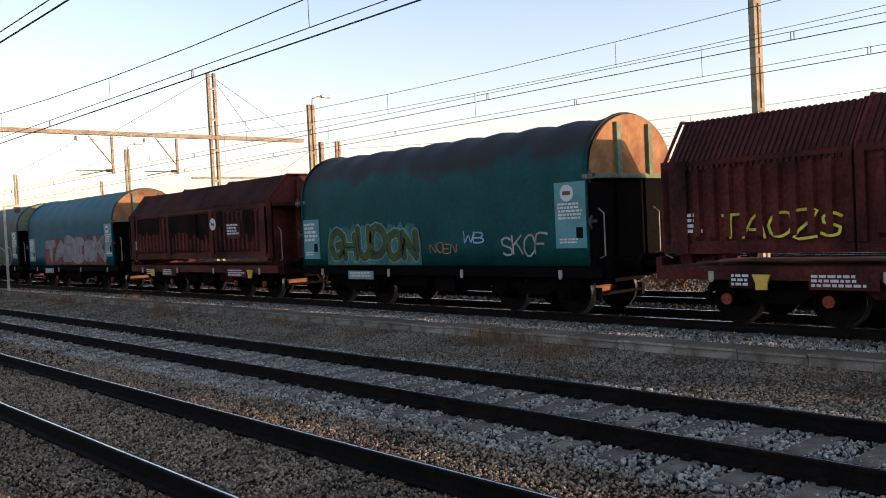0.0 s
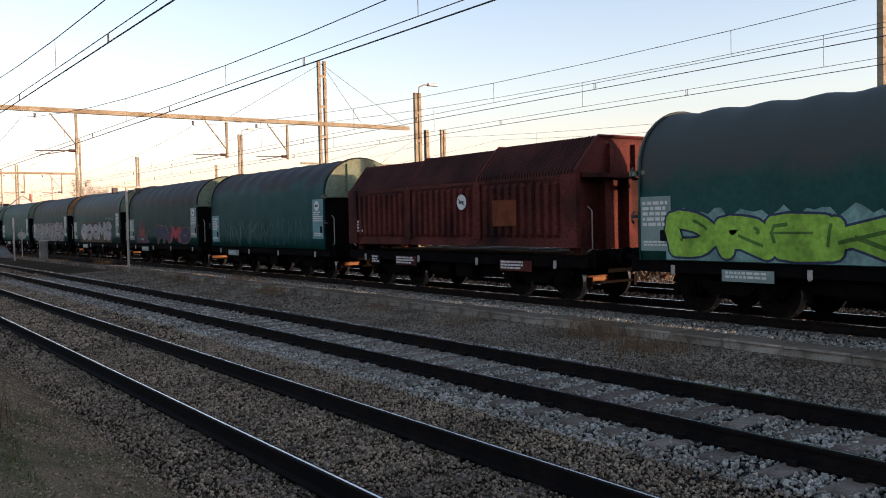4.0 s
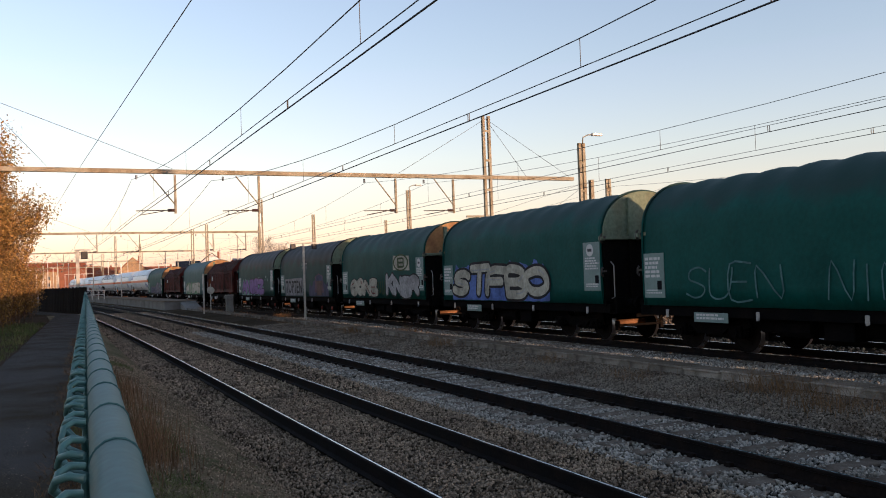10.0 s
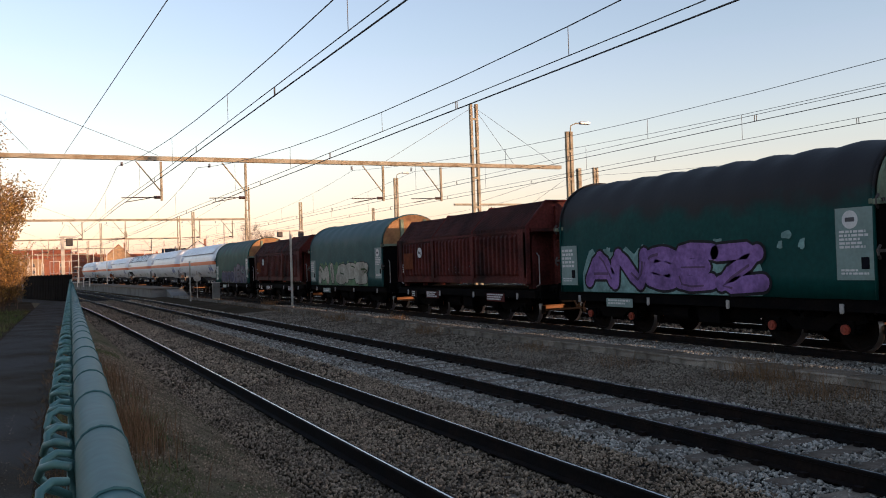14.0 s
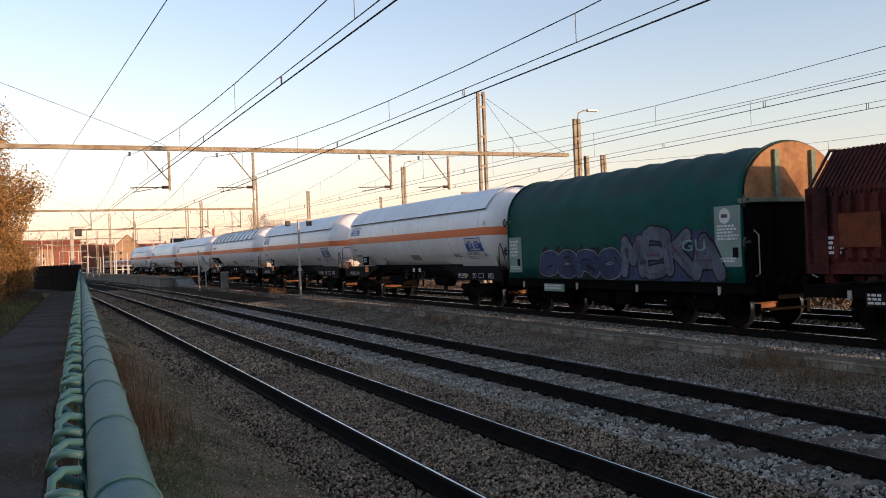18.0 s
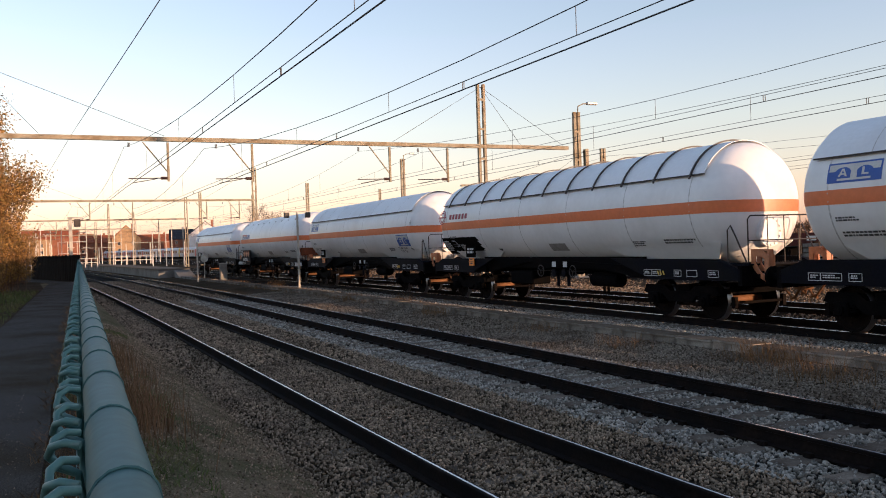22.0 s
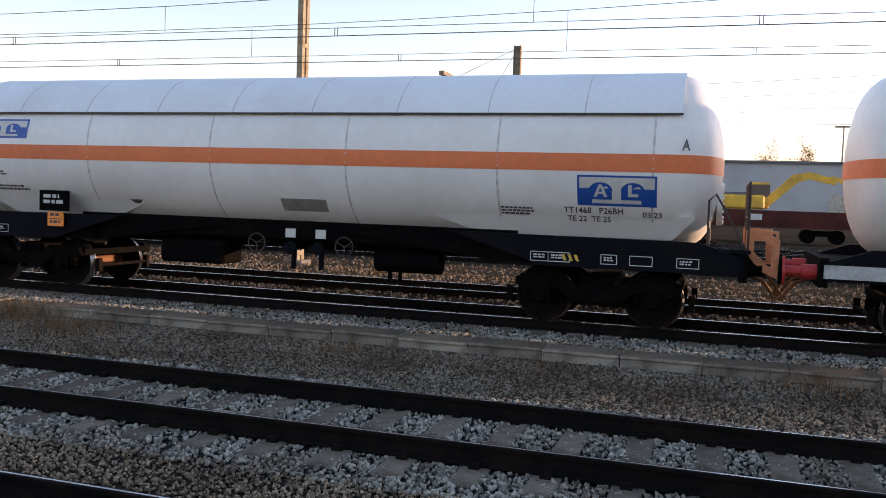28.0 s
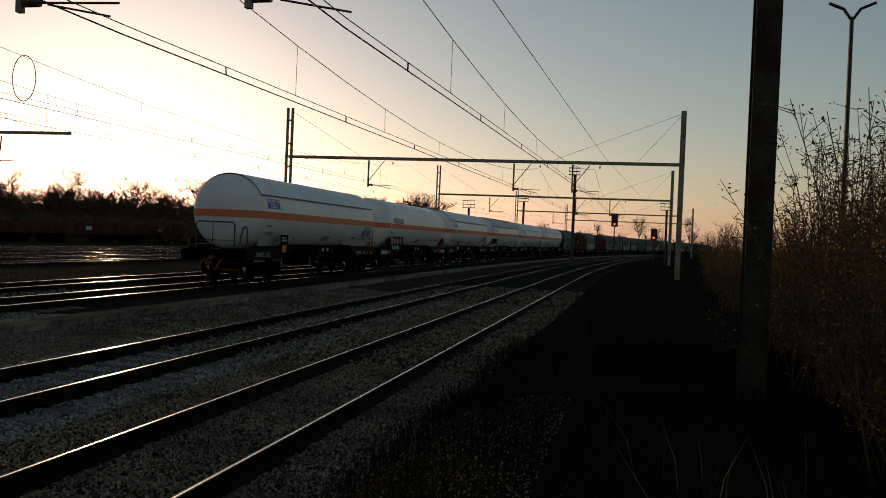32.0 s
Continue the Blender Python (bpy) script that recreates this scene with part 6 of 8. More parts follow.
def stones(name, x0, x1, y0, y1, per, size, z, mat, label, keep=None, seed=1):
    """Loose angular stones strewn over a strip along the tracks."""
    rng = np.random.default_rng(seed)
    n = int((x1 - x0) * (y1 - y0) * per)
    px, py = rng.uniform(x0, x1, n), rng.uniform(y0, y1, n)
    if keep is not None:
        ok = keep(px, py, rng)
        px, py = px[ok], py[ok]
        n = len(px)
    pz = np.array([z(a, b) for a, b in zip(px, py)], np.float32) if callable(z) else np.full(n, z, np.float32)
    s = rng.uniform(*size, n)[:, None, None] * rng.uniform(0.55, 1.15, (n, 1, 3))
    v = OCTA_V[None] * s * rng.uniform(0.75, 1.2, (n, 6, 1))
    v = v + rng.normal(0, 0.16, (n, 6, 3)) * s
    q = rng.normal(size=(n, 4))
    q /= np.linalg.norm(q, axis=1)[:, None]
    w, a, b, c = q.T
    R = np.stack([1 - 2 * (b * b + c * c), 2 * (a * b - c * w), 2 * (a * c + b * w), 2 * (a * b + c * w), 1 - 2 * (a * a + c * c), 2 * (b * c - a * w), 2 * (a * c - b * w), 2 * (b * c + a * w), 1 - 2 * (a * a + b * b)], 1).reshape(n, 3, 3)
    v = np.einsum("nij,nkj->nki", R, v)
    by = np.array([bend(t) for t in py])
    v += np.stack([px + by, py, pz], 1)[:, None, :]
    f = OCTA_F[None] + (np.arange(n) * 6)[:, None, None]
    ob = pieces(name, v.reshape(-1, 3), f.reshape(-1, 3), mat)
    return tagged(ob, label, "ballast", kind="stuff")


def off_rails(c, sleepers=False, cover=0.25):
    def keep(x, y, rng):
        d = np.abs(np.abs(x - c) - 0.7525)
        ok = d > 0.075
        if sleepers:
            ph = np.abs(((y + 24.0 + 0.3) % 0.6) - 0.3)
            on = (ph < 0.11) & (np.abs(x - c) < 1.25)
            ok &= ~on | (rng.random(len(x)) < cover)
        return ok
    return keep


N_LEVEL = lambda x, y: -0.188 if 2.5 < x else -0.188 - 0.07 * (2.5 - x) / 0.3
T_LEVEL = lambda x, y: -0.150 if x < 13.0 else -0.150 - 0.042 * min(1, (x - 13.0) / 0.5)
STRIP = lambda x, y: -0.255 + 0.09 * (x - 8.9) / 2.7
BROWN, GREY = "rust-brown crushed stone ballast", "pale grey crushed stone ballast"
stones("ballast_stones", 2.2, 5.95, -14, 16, 930, (0.011, 0.027), N_LEVEL, M_STONE_BROWN, BROWN, off_rails(TRACKS["N"]), 1)
stones("ballast_stones", 2.2, 5.95, 16, 40, 240, (0.022, 0.042), N_LEVEL, M_STONE_BROWN, BROWN, off_rails(TRACKS["N"]), 11)
stones("ballast_stones", 2.2, 5.95, -30, -14, 160, (0.024, 0.044), N_LEVEL, M_STONE_BROWN, BROWN, off_rails(TRACKS["N"]), 21)
stones("ballast_stones", 5.85, 9.1, -30, -14, 150, (0.026, 0.047), -0.188, M_STONE_GREY, GREY, off_rails(TRACKS["M"], True, 0.5), 22)
stones("gravel", 9.0, 11.5, -34, -16, 190, (0.022, 0.042), STRIP, M_STONE_MIX, "grey-brown gravel beside the kerb", None, 23)
stones("ballast_stones", 5.85, 9.1, -14, 18, 600, (0.018, 0.038), -0.188, M_STONE_GREY, GREY, off_rails(TRACKS["M"], True, 0.3), 2)
stones("ballast_stones", 5.85, 9.1, 18, 42, 200, (0.024, 0.045), -0.188, M_STONE_GREY, GREY, off_rails(TRACKS["M"], True, 0.5), 12)
stones("gravel", 9.0, 11.5, -16, 20, 780, (0.013, 0.031), STRIP, M_STONE_MIX, "grey-brown gravel beside the kerb", None, 3)
stones("gravel", 9.0, 11.5, 20, 44, 260, (0.02, 0.04), STRIP, M_STONE_MIX, "grey-brown gravel beside the kerb", None, 13)
stones("ballast_stones", 12.0, 17.2, -18, 24, 260, (0.02, 0.042), T_LEVEL, M_STONE_GREY, "grey crushed stone ballast", off_rails(TRACKS["T"], False), 4)
stones("ballast_stones", 12.0, 17.2, 24, 50, 70, (0.028, 0.05), T_LEVEL, M_STONE_GREY, "grey crushed stone ballast", off_rails(TRACKS["T"], False), 14)
stones("ballast_stones", 1.9, 9.1, 40, 75, 45, (0.03, 0.055), -0.16, M_STONE_BROWN, BROWN, None, 5)
stones("ballast_stones", 1.9, 9.1, -40, -14, 45, (0.03, 0.055), -0.16, M_STONE_BROWN, BROWN, None, 15)
stones("ballast_stones", 17.2, 24, -25, 45, 40, (0.025, 0.055), -0.16, M_STONE_BROWN, "brown crushed stone ballast", None, 6)
stones("gravel", 24, 36, -30, 80, 9, (0.03, 0.07), -0.19, M_STONE_BROWN, "brown crushed stone between the yard tracks", None, 16)
stones("grit", -2.0, -0.2, 0.5, 14, 260, (0.003, 0.010), lambda x, y: PATH_Z + 0.02, M_STONE_MIX, "loose grit on the footpath", lambda x, y, rng: x > -1.7, 8)
stones("gravel", 0.3, 2.4, -10, 22, 520, (0.004, 0.015), lambda x, y: ground_z(x, y) + 0.004, M_STONE_BROWN, "fine grit on bare earth", None, 7)


# ---- path and fence ----
def build_path():
    bm = bmesh.new()
    secs = []
    for y in list(np.arange(-3, 60, 1.5)) + [62, 66, 72, 80, 95]:
        f = fence_x(y)
        w = 0.05 * noise.noise(Vector((0, y, 3)))
        secs.append([(f - 1.75 + w, y, PATH_Z - 0.1), (f - 1.7 + w, y, PATH_Z + 0.012), (f - 0.95, y, PATH_Z + 0.03), (f - 0.3 - w, y, PATH_Z + 0.012), (f - 0.25 - w, y, PATH_Z - 0.1)])
    loft(bm, secs)
    tagged(new("path", finish("path", bm, M_ASPHALT)), "narrow worn asphalt footpath beside the railway fence", "path", kind="structure")


build_path()
PIPE_R, PIPE_Z = 0.031, 1.97 - 0.19


def pipe_tie(bm):
    pts = []
    for k in range(17):
        a = k * 6.28318 / 16
        pts.append(((PIPE_R + 0.0005) * math.cos(a) + PIPE_R, 0.007 * math.sin(a + 0.7), (PIPE_R + 0.0014) * math.sin(a) - PIPE_R))
    tube(bm, pts, 0.0019, 5)


def link_wire(bm, flip, depth=1.34, pitch=0.07):
    """One zigzag wire of the mesh, ending in a bent knuckle above."""
    s = -1 if flip else 1
    n = int(depth / (pitch / 2))
    pts = [(-0.022, s * 0.016, 0.002), (-0.036, s * 0.010, 0.005), (-0.047, -s * 0.002, 0.000), (-0.050, -s * 0.018, -0.012), (-0.040, -s * 0.029, -0.024), (-0.022, -s * 0.024, -0.034)]
    for k in range(n):
        pts.append((-0.016 + (0.004 if k % 2 else -0.004), s * (pitch / 2 if k % 2 else -pitch / 2) * 0.98, -0.05 - k * pitch / 2))
    tube(bm, pts, 0.0042, 8)


def pipe_x(y):
    return fence_x(y)


def build_fence():
    t = thing("chain_link_fence", "green chain-link fence with a painted top pipe tied by wire", "fence")
    bm = bmesh.new()
    r = PIPE_R
    tube(bm, [(fence_x(y) + r, y, PIPE_Z - r) for y in list(np.arange(0.25, 12, 0.25)) + list(np.arange(12, 58.01, 2.0))], r, 32)
    part("top_pipe", bm, M_PIPE, t, "green painted steel pipe", True)
    for k in range(90):
        y = 0.5 + k * 0.335 + 0.02 * math.sin(k * 5)
        part("tie_wire", shared("pipe_tie", pipe_tie, M_PIPE), None, t, m=pose(pipe_x(y), y, PIPE_Z, 0, 0, -2 + 3 * math.sin(k * 3.7)))
    for k in range(280):
        y = 0.3 + k * 0.07
        me = shared("link_wire/%d" % (k % 2), lambda bm: link_wire(bm, k % 2), M_MESH, True)
        part("link_wire", me, None, t, m=pose(fence_x(y) + 0.017, y, PIPE_Z + 0.004 * math.sin(k * 2.3), 0, 0, 5 * math.sin(k * 1.7)))
    bm = bmesh.new()
    for k in range(280, 820):
        y = 0.3 + k * 0.07
        x = fence_x(y) - 0.018
        s = 1 if k % 2 else -1
        tube(bm, [(x - 0.02, y + s * 0.02, PIPE_Z), (x, y - s * 0.035, PIPE_Z - 0.06), (x, y + s * 0.035, PIPE_Z - 0.4), (x, y - s * 0.035, PIPE_Z - 1.36)], 0.003, 4)
    tagged(part("far_links", bm, M_MESH, t), kind="stuff")
    for k in range(20):
        y = 1.2 + k * 3.0
        bm = bmesh.new()
        rod(bm, (fence_x(y) + r, y, PATH_Z - 0.3), (fence_x(y) + r, y, PIPE_Z - r), 0.024, 12)
        part("post", bm, M_PIPE, t)
    bm = bmesh.new()
    for z in (PIPE_Z - 0.5, PIPE_Z - 1.0):
        rod(bm, (-0.016, 0.3, z), (fence_x(58) - 0.016, 58, z), 0.0018, 4)
    part("strain_wire", bm, M_MESH, t)
    return t


FENCE = build_fence()
M_DARKWOOD = material("dark_stained_boards", (0.007, 0.0055, 0.005), 0.9, 0, 0.3, 20, 2, 0.3, (0.012, 0.009, 0.007), random_obj=0.3, spec=0.03)
t = thing("board_fence", "dark board fence at the bend of the path", "fence")
for k in range(30):
    f = k / 29
    x, y = fence_x(58) + 0.05 - 2.75 * f, 58.3 + 14 * f
    bm = bmesh.new()
    box(bm, -0.2, 0.2, -0.012, 0.012, 0, 1.72 + 0.03 * math.sin(k * 3), 0.004)
    part("board", bm, M_DARKWOOD, t, m=pose(x, y, PATH_Z - 0.02, 0, 0, math.degrees(math.atan2(14, -2.75))))

# ---- masts, posts and lamps ----
M_WHITEPOST = material("white_painted_post", (0.46, 0.43, 0.36), 0.65, 0, 0.12, 20, 2, 0.1, (0.30, 0.26, 0.2))
M_LAMPGLASS = material("lamp_glass", (0.45, 0.44, 0.42), 0.3, 0, 0.05, 20, 2, 0)
M_CONCPOST = material("concrete_mast", (0.36, 0.34, 0.31), 0.85, 0, 0.15, 25, 1.5, 0.2, (0.26, 0.23, 0.2))


def ground_at(x, y):
    return -0.45


def polar(az, d):
    """A place by its bearing from the eye (degrees, west of north positive) and distance."""
    return (-math.sin(radians(az)) * d, math.cos(radians(az)) * d)


def tall_mast(x, y, top, lamp=False, label="twin-channel steel catenary mast", arm=1.0):
    t = thing("catenary_mast", label, "mast", "catenary masts")
    bm = bmesh.new()
    twin(bm, x, y, -0.5, top, 0.27, 0.17)
    part("mast", bm, M_MAST, t)
    bm = bmesh.new()
    box(bm, x - 0.35, x + 0.35, y - 0.3, y + 0.3, -0.5, -0.05, 0.03)
    part("foundation", bm, M_CONC, t)
    if lamp:
        bm = bmesh.new()
        tube(bm, [(x + 0.1, y, top - 0.1), (x + 0.15, y, top + 0.35), (x + 0.5 * arm, y, top + 0.5), (x + 0.9 * arm, y, top + 0.52)], 0.035, 6)
        part("lamp_arm", bm, M_MAST, t)
        bm = bmesh.new()
        box(bm, x + 0.75 * arm, x + 1.45 * arm, y - 0.12, y + 0.12, top + 0.46, top + 0.62, 0.04)
        part("lamp_head", bm, M_LAMPGLASS, t)
    return t


for az, d, top, lamp in ((-34.03, 50.0, 9.3, True), (-35.67, 67.7, 9.0, False), (-22.5, 84.7, 10.5, True), (-62.65, 27.3, 11.5, False), (-16.2, 118, 10.9, False), (-20.95, 150, 12.0, False), (-12.7, 150, 11.5, False), (-9.4, 135, 11.0, False)):
    x, y = polar(az, d)
    tall_mast(x, y, top, lamp)
x, y = polar(-3.9, 190)
tall_mast(x, y, 12.5, False)


def cantilever(x, y, x2, top, zb, hangs):
    t = thing("cantilever_mast", "grey steel mast with a long one-sided beam for the overhead line", "mast", "catenary masts")
    bm = bmesh.new()
    hbeam(bm, x, y, -0.5, top, 0.3, 0.34)
    part("mast", bm, M_MAST, t)
    bm = bmesh.new()
    box(bm, x2, x - 0.15, y - 0.09, y + 0.09, zb + 0.10, zb + 0.24)
    part("beam", bm, M_MAST, t)
    for q in (0.15, 0.6):
        bm = bmesh.new()
        rod(bm, (x, y, top - 0.1), (x2 + (x - x2) * q, y, zb + 0.24), 0.012, 5)
        part("stay_wire", bm, M_WIRE, t)
    for h in hangs:
        bm = bmesh.new()
        rod(bm, (h - 0.12, y, zb), (h, y, zb - 1.2), 0.035, 6)
        rod(bm, (h + 0.12, y, zb), (h, y, zb - 1.2), 0.035, 6)
        rod(bm, (h, y, zb - 1.2), (h - 1.1, y, zb - 1.15), 0.025, 6)
        part("hanger", bm, M_INSUL, t)


cantilever(40.0, 9.5, 28.7, 9.3, 6.2, (32.0, 36.0, 39.2))
cantilever(36.2, -36.2, 26.3, 9.0, 6.1, (31.5, 30.2))
cantilever(40.0, 58.0, 28.7, 9.3, 6.2, (32.0, 36.0, 39.2))


def tee_post(x, y, top, wide, boxes=True, r=0.05, base=-0.35, label="white post with a crossbar and two dark boxes"):
    t = thing("signal_post", label, "post", "white posts")
    bm = bmesh.new()
    box(bm, x - r, x + r, y - r, y + r, base, top, 0.01)
    part("post", bm, M_WHITEPOST, t)
    bm = bmesh.new()
    box(bm, x - wide / 2, x + wide / 2, y - 0.03, y + 0.03, top - 0.03, top + 0.04)
    part("crossbar", bm, M_WHITEPOST, t)
    if boxes:
        for s in (-1, 1):
            bm = bmesh.new()
            box(bm, x + s * wide * 0.4 - 0.13, x + s * wide * 0.4 + 0.13, y - 0.12, y + 0.12, top - 0.32, top - 0.04, 0.02)
            part("box", bm, M_DARKRAIL, t)


x, y = polar(-15.5, 47.0)
tee_post(x, y, 1.97 + 47 * math.tan(radians(2.46)), 1.45)
x, y = polar(-18.7, 98)
tee_post(x, y, 3.55, 5.2, False, 0.09, label="white post with a wide crossbar")
x, y = polar(-6.3, 150)
tee_post(x, y, 3.9, 6.0, False, 0.1, 0.4, label="white platform post with a wide crossbar")
x, y = polar(-3.3, 170)
tee_post(x, y, 3.4, 6.0, False, 0.1, 0.4, label="white platform post with a wide crossbar")


def sign_post(x, y, top, r=0.05, base=-0.35, board=None, label="slender white painted post beside the track"):
    t = thing("marker_post", label, "post", "white posts")
    bm = bmesh.new()
    box(bm, x - r, x + r, y - r, y + r, base, top, 0.01)
    part("post", bm, M_WHITEPOST, t)
    if board:
        bm = bmesh.new()
        if board == "disc":
            disc(bm, (x, y - 0.07, top - 0.5), (0, -1, 0), 0.28, 0.02, 20)
        else:
            box(bm, x - 0.22, x + 0.22, y - 0.09, y - 0.06, top - 0.75, top - 0.1)
        part("sign", bm, M_WHITEPOST, t)


x, y = polar(-9.12, 66)
sign_post(x, y, 2.75, 0.05)
x, y = polar(-9.54, 68)
sign_post(x, y, 2.0, 0.03, board="disc", label="thin post with a round white sign")
x, y = polar(-20.16, 95)
sign_post(x, y, 2.85, 0.09, board="plate", label="white post with a square sign")
for az, d, top in ((-31.9, 60, 2.0), (-2.6, 160, 6.0), (-5.3, 160, 7.5), (-7.6, 170, 8.0), (-8.3, 140, 6.0), (-10.2, 175, 9.0), (-11.3, 130, 9.0), (-0.6, 150, 6.5), (0.2, 140, 5.5), (-1.2, 190, 8.0), (-2.2, 220, 8.5), (-4.6, 230, 10), (-6.8, 240, 10)):
    x, y = polar(az, d)
    sign_post(x, y, top, 0.075 if top > 4 else 0.06, label="pale lamp post in the railway yard")


M_CABINET = material("grey_tan_cabinet_paint", (0.22, 0.21, 0.18), 0.7, 0, 0.12, 12, 1.5, 0.1, (0.15, 0.13, 0.11))


def cabinet(x, y, w, h, base=-0.4, label="weathered grey metal trackside cabinet"):
    t = thing("trackside_cabinet", label, "cabinet")
    bm = bmesh.new()
    box(bm, x - w / 2, x + w / 2, y - 0.2, y + 0.2, base + 0.3, base + h, 0.02)
    part("body", bm, M_CABINET, t)
    bm = bmesh.new()
    box(bm, x - w / 2 - 0.03, x + w / 2 + 0.03, y - 0.23, y + 0.23, base + h, base + h + 0.05)
    part("lid", bm, M_WHITEPOST, t)
    bm = bmesh.new()
    box(bm, x - w / 2 + 0.05, x + w / 2 - 0.05, y - 0.15, y + 0.15, base, base + 0.3)
    part("plinth", bm, M_CONC, t)


x, y = polar(-10.7, 65)
cabinet(x, y, 0.5, 1.5, label="small pale metal trackside cabinet on a plinth")
x, y = polar(-23.5, 80)
cabinet(x, y, 1.3, 2.3)

# signal mast at the platform
t = thing("signal_mast", "pale square mast with a dark signal box on an arm", "signal")
x, y = polar(-1.72, 74)
bm = bmesh.new()
box(bm, x - 0.13, x + 0.13, y - 0.13, y + 0.13, -0.3, 4.95, 0.02)
part("mast", bm, M_WHITEPOST, t)
bm = bmesh.new()
box(bm, x - 0.25, x + 0.95, y - 0.05, y + 0.05, 4.95, 5.07)
part("arm", bm, M_WHITEPOST, t)
bm = bmesh.new()
box(bm, x + 0.25, x + 0.75, y - 0.2, y + 0.2, 4.3, 4.9, 0.04)
part("box", bm, M_DARKRAIL, t)

# lattice-head signal masts up the line
for az, d, top, w in ((-175.86, 118, 12.3, 0.32), (-172.6, 130, 9.0, 0.25), (-169.0, 110, 7.0, 0.22), (178.2, 120, 8.0, 0.25)):
    x, y = polar(az, d)
    t = thing("signal_mast", "dark signal mast with a caged head", "signal", "signal masts")
    bm = bmesh.new()
    box(bm, x - w, x + w * 0.2, y - w / 2, y + w / 2, -0.4, top - 0.9)
    part("mast", bm, M_DARKRAIL, t)
    bm = bmesh.new()
    for q in (0, 0.45, 0.9):
        box(bm, x - 0.75, x + 0.75, y - 0.5, y + 0.5, top - 0.95 + q, top - 0.9 + q)
    for a in (-0.72, -0.25, 0.25, 0.72):
        box(bm, x + a - 0.02, x + a + 0.02, y - 0.5, y - 0.46, top - 0.9, top)
    part("cage", bm, M_DARKRAIL, t)
M_REDLAMP = bpy.data.materials.new("red_signal_lamp")
M_REDLAMP.use_nodes = True
M_REDLAMP.node_tree.nodes["Principled BSDF"].inputs["Base Color"].default_value = (0.3, 0.01, 0.005, 1)
M_REDLAMP.node_tree.nodes["Principled BSDF"].inputs["Emission Color"].default_value = (1, 0.05, 0.01, 1)
M_REDLAMP.node_tree.nodes["Principled BSDF"].inputs["Emission Strength"].default_value = 6
for az, d, z in ((-178.6, 105, 4.6), (178.9, 118, 3.3)):
    x, y = polar(az, d)
    t = thing("light_signal", "dark railway light signal showing red", "signal", "light signals")
    bm = bmesh.new()
    box(bm, x - 0.07, x + 0.07, y - 0.07, y + 0.07, -0.4, z)
    part("post", bm, M_DARKRAIL, t)
    bm = bmesh.new()
    box(bm, x - 0.4, x + 0.4, y - 0.15, y + 0.1, z - 0.3, z + 1.2, 0.03)
    part("head", bm, M_DARKRAIL, t)
    bm = bmesh.new()
    disc(bm, (x, y + 0.1, z), (0, 1, 0), 0.11, 0.02, 14)
    part("lamp", bm, M_REDLAMP, t, "glowing red lamp")
t = thing("street_lamp", "tall thin lamp post with a forked head", "street lamp")
x, y = polar(167.6, 24)
bm = bmesh.new()
rod(bm, (x, y, -0.3), (x, y, 8.0), 0.07, 8, 0.05)
part("post", bm, M_DARKRAIL, t)
bm = bmesh.new()
for s in (-1, 1):
    tube(bm, [(x, y, 7.9), (x + s * 0.2, y, 8.2), (x + s * 0.55, y, 8.35)], 0.04, 6)
part("head", bm, M_DARKRAIL, t)

# ---- platform beyond ----
M_PLATFORM = material("platform_concrete", (0.21, 0.20, 0.18), 0.9, 0, 0.15, 30, 0.7, 0.3, (0.14, 0.13, 0.115))
M_PAVER = material("platform_paving", (0.16, 0.13, 0.10), 0.9, 0, 0.15, 30, 0.7, 0.3, (0.22, 0.18, 0.14))
t = thing("platform", "low concrete station platform with a sloping end", "platform", kind="structure")
bm = bmesh.new()
ys = [80, 95, 115, 140, 170, 210, 260]
loft(bm, [[(10.3 + bend(y), y, -0.4), (10.3 + bend(y), y, 0.52), (13.0 + bend(y), y, 0.52), (13.0 + bend(y), y, -0.4)] for y in ys])
part("wall", bm, M_PLATFORM, t)
bm = bmesh.new()
loft(bm, [[(10.2 + bend(y), y - 0.1, 0.53), (10.2 + bend(y), y - 0.1, 0.60), (13.05 + bend(y), y - 0.1, 0.60), (13.05 + bend(y), y - 0.1, 0.53)] for y in ys])
part("paving", bm, M_PAVER, t)
bm = bmesh.new()
d = bend(80)
loft(bm, [[(x + d, 76.2, -0.3), (x + d, 76.2, -0.12), (x + d, 79.98, 0.50), (x + d, 79.98, -0.3)] for x in (11.6, 13.0)])
part("ramp", bm, M_PLATFORM, t, "sloping concrete platform end lit by the sun")
M_PAINTED = material("cream_painted_steel", (0.62, 0.58, 0.50), 0.6, 0, 0.1, 20, 2, 0.05, (0.48, 0.42, 0.34))


def yard_railing(az0, az1, d, base, top, n):
    """A post-and-rail barrier seen across the station."""
    t = thing("railing", "pale painted post-and-rail barrier on the platform", "railing", "platform railings")
    ends = [polar(az0 + (az1 - az0) * k / (n - 1), d) for k in range(n)]
    for x, y in ends:
        bm = bmesh.new()
        box(bm, x - 0.05, x + 0.05, y - 0.05, y + 0.05, base, top)
        part("post", bm, M_PAINTED, t)
    for z in (top - 0.06, base + (top - base) * 0.5):
        bm = bmesh.new()
        for (xa, ya), (xb, yb) in zip(ends, ends[1:]):
            rod(bm, (xa, ya, z), (xb, yb, z), 0.045, 5)
        part("rail", bm, M_PAINTED, t)


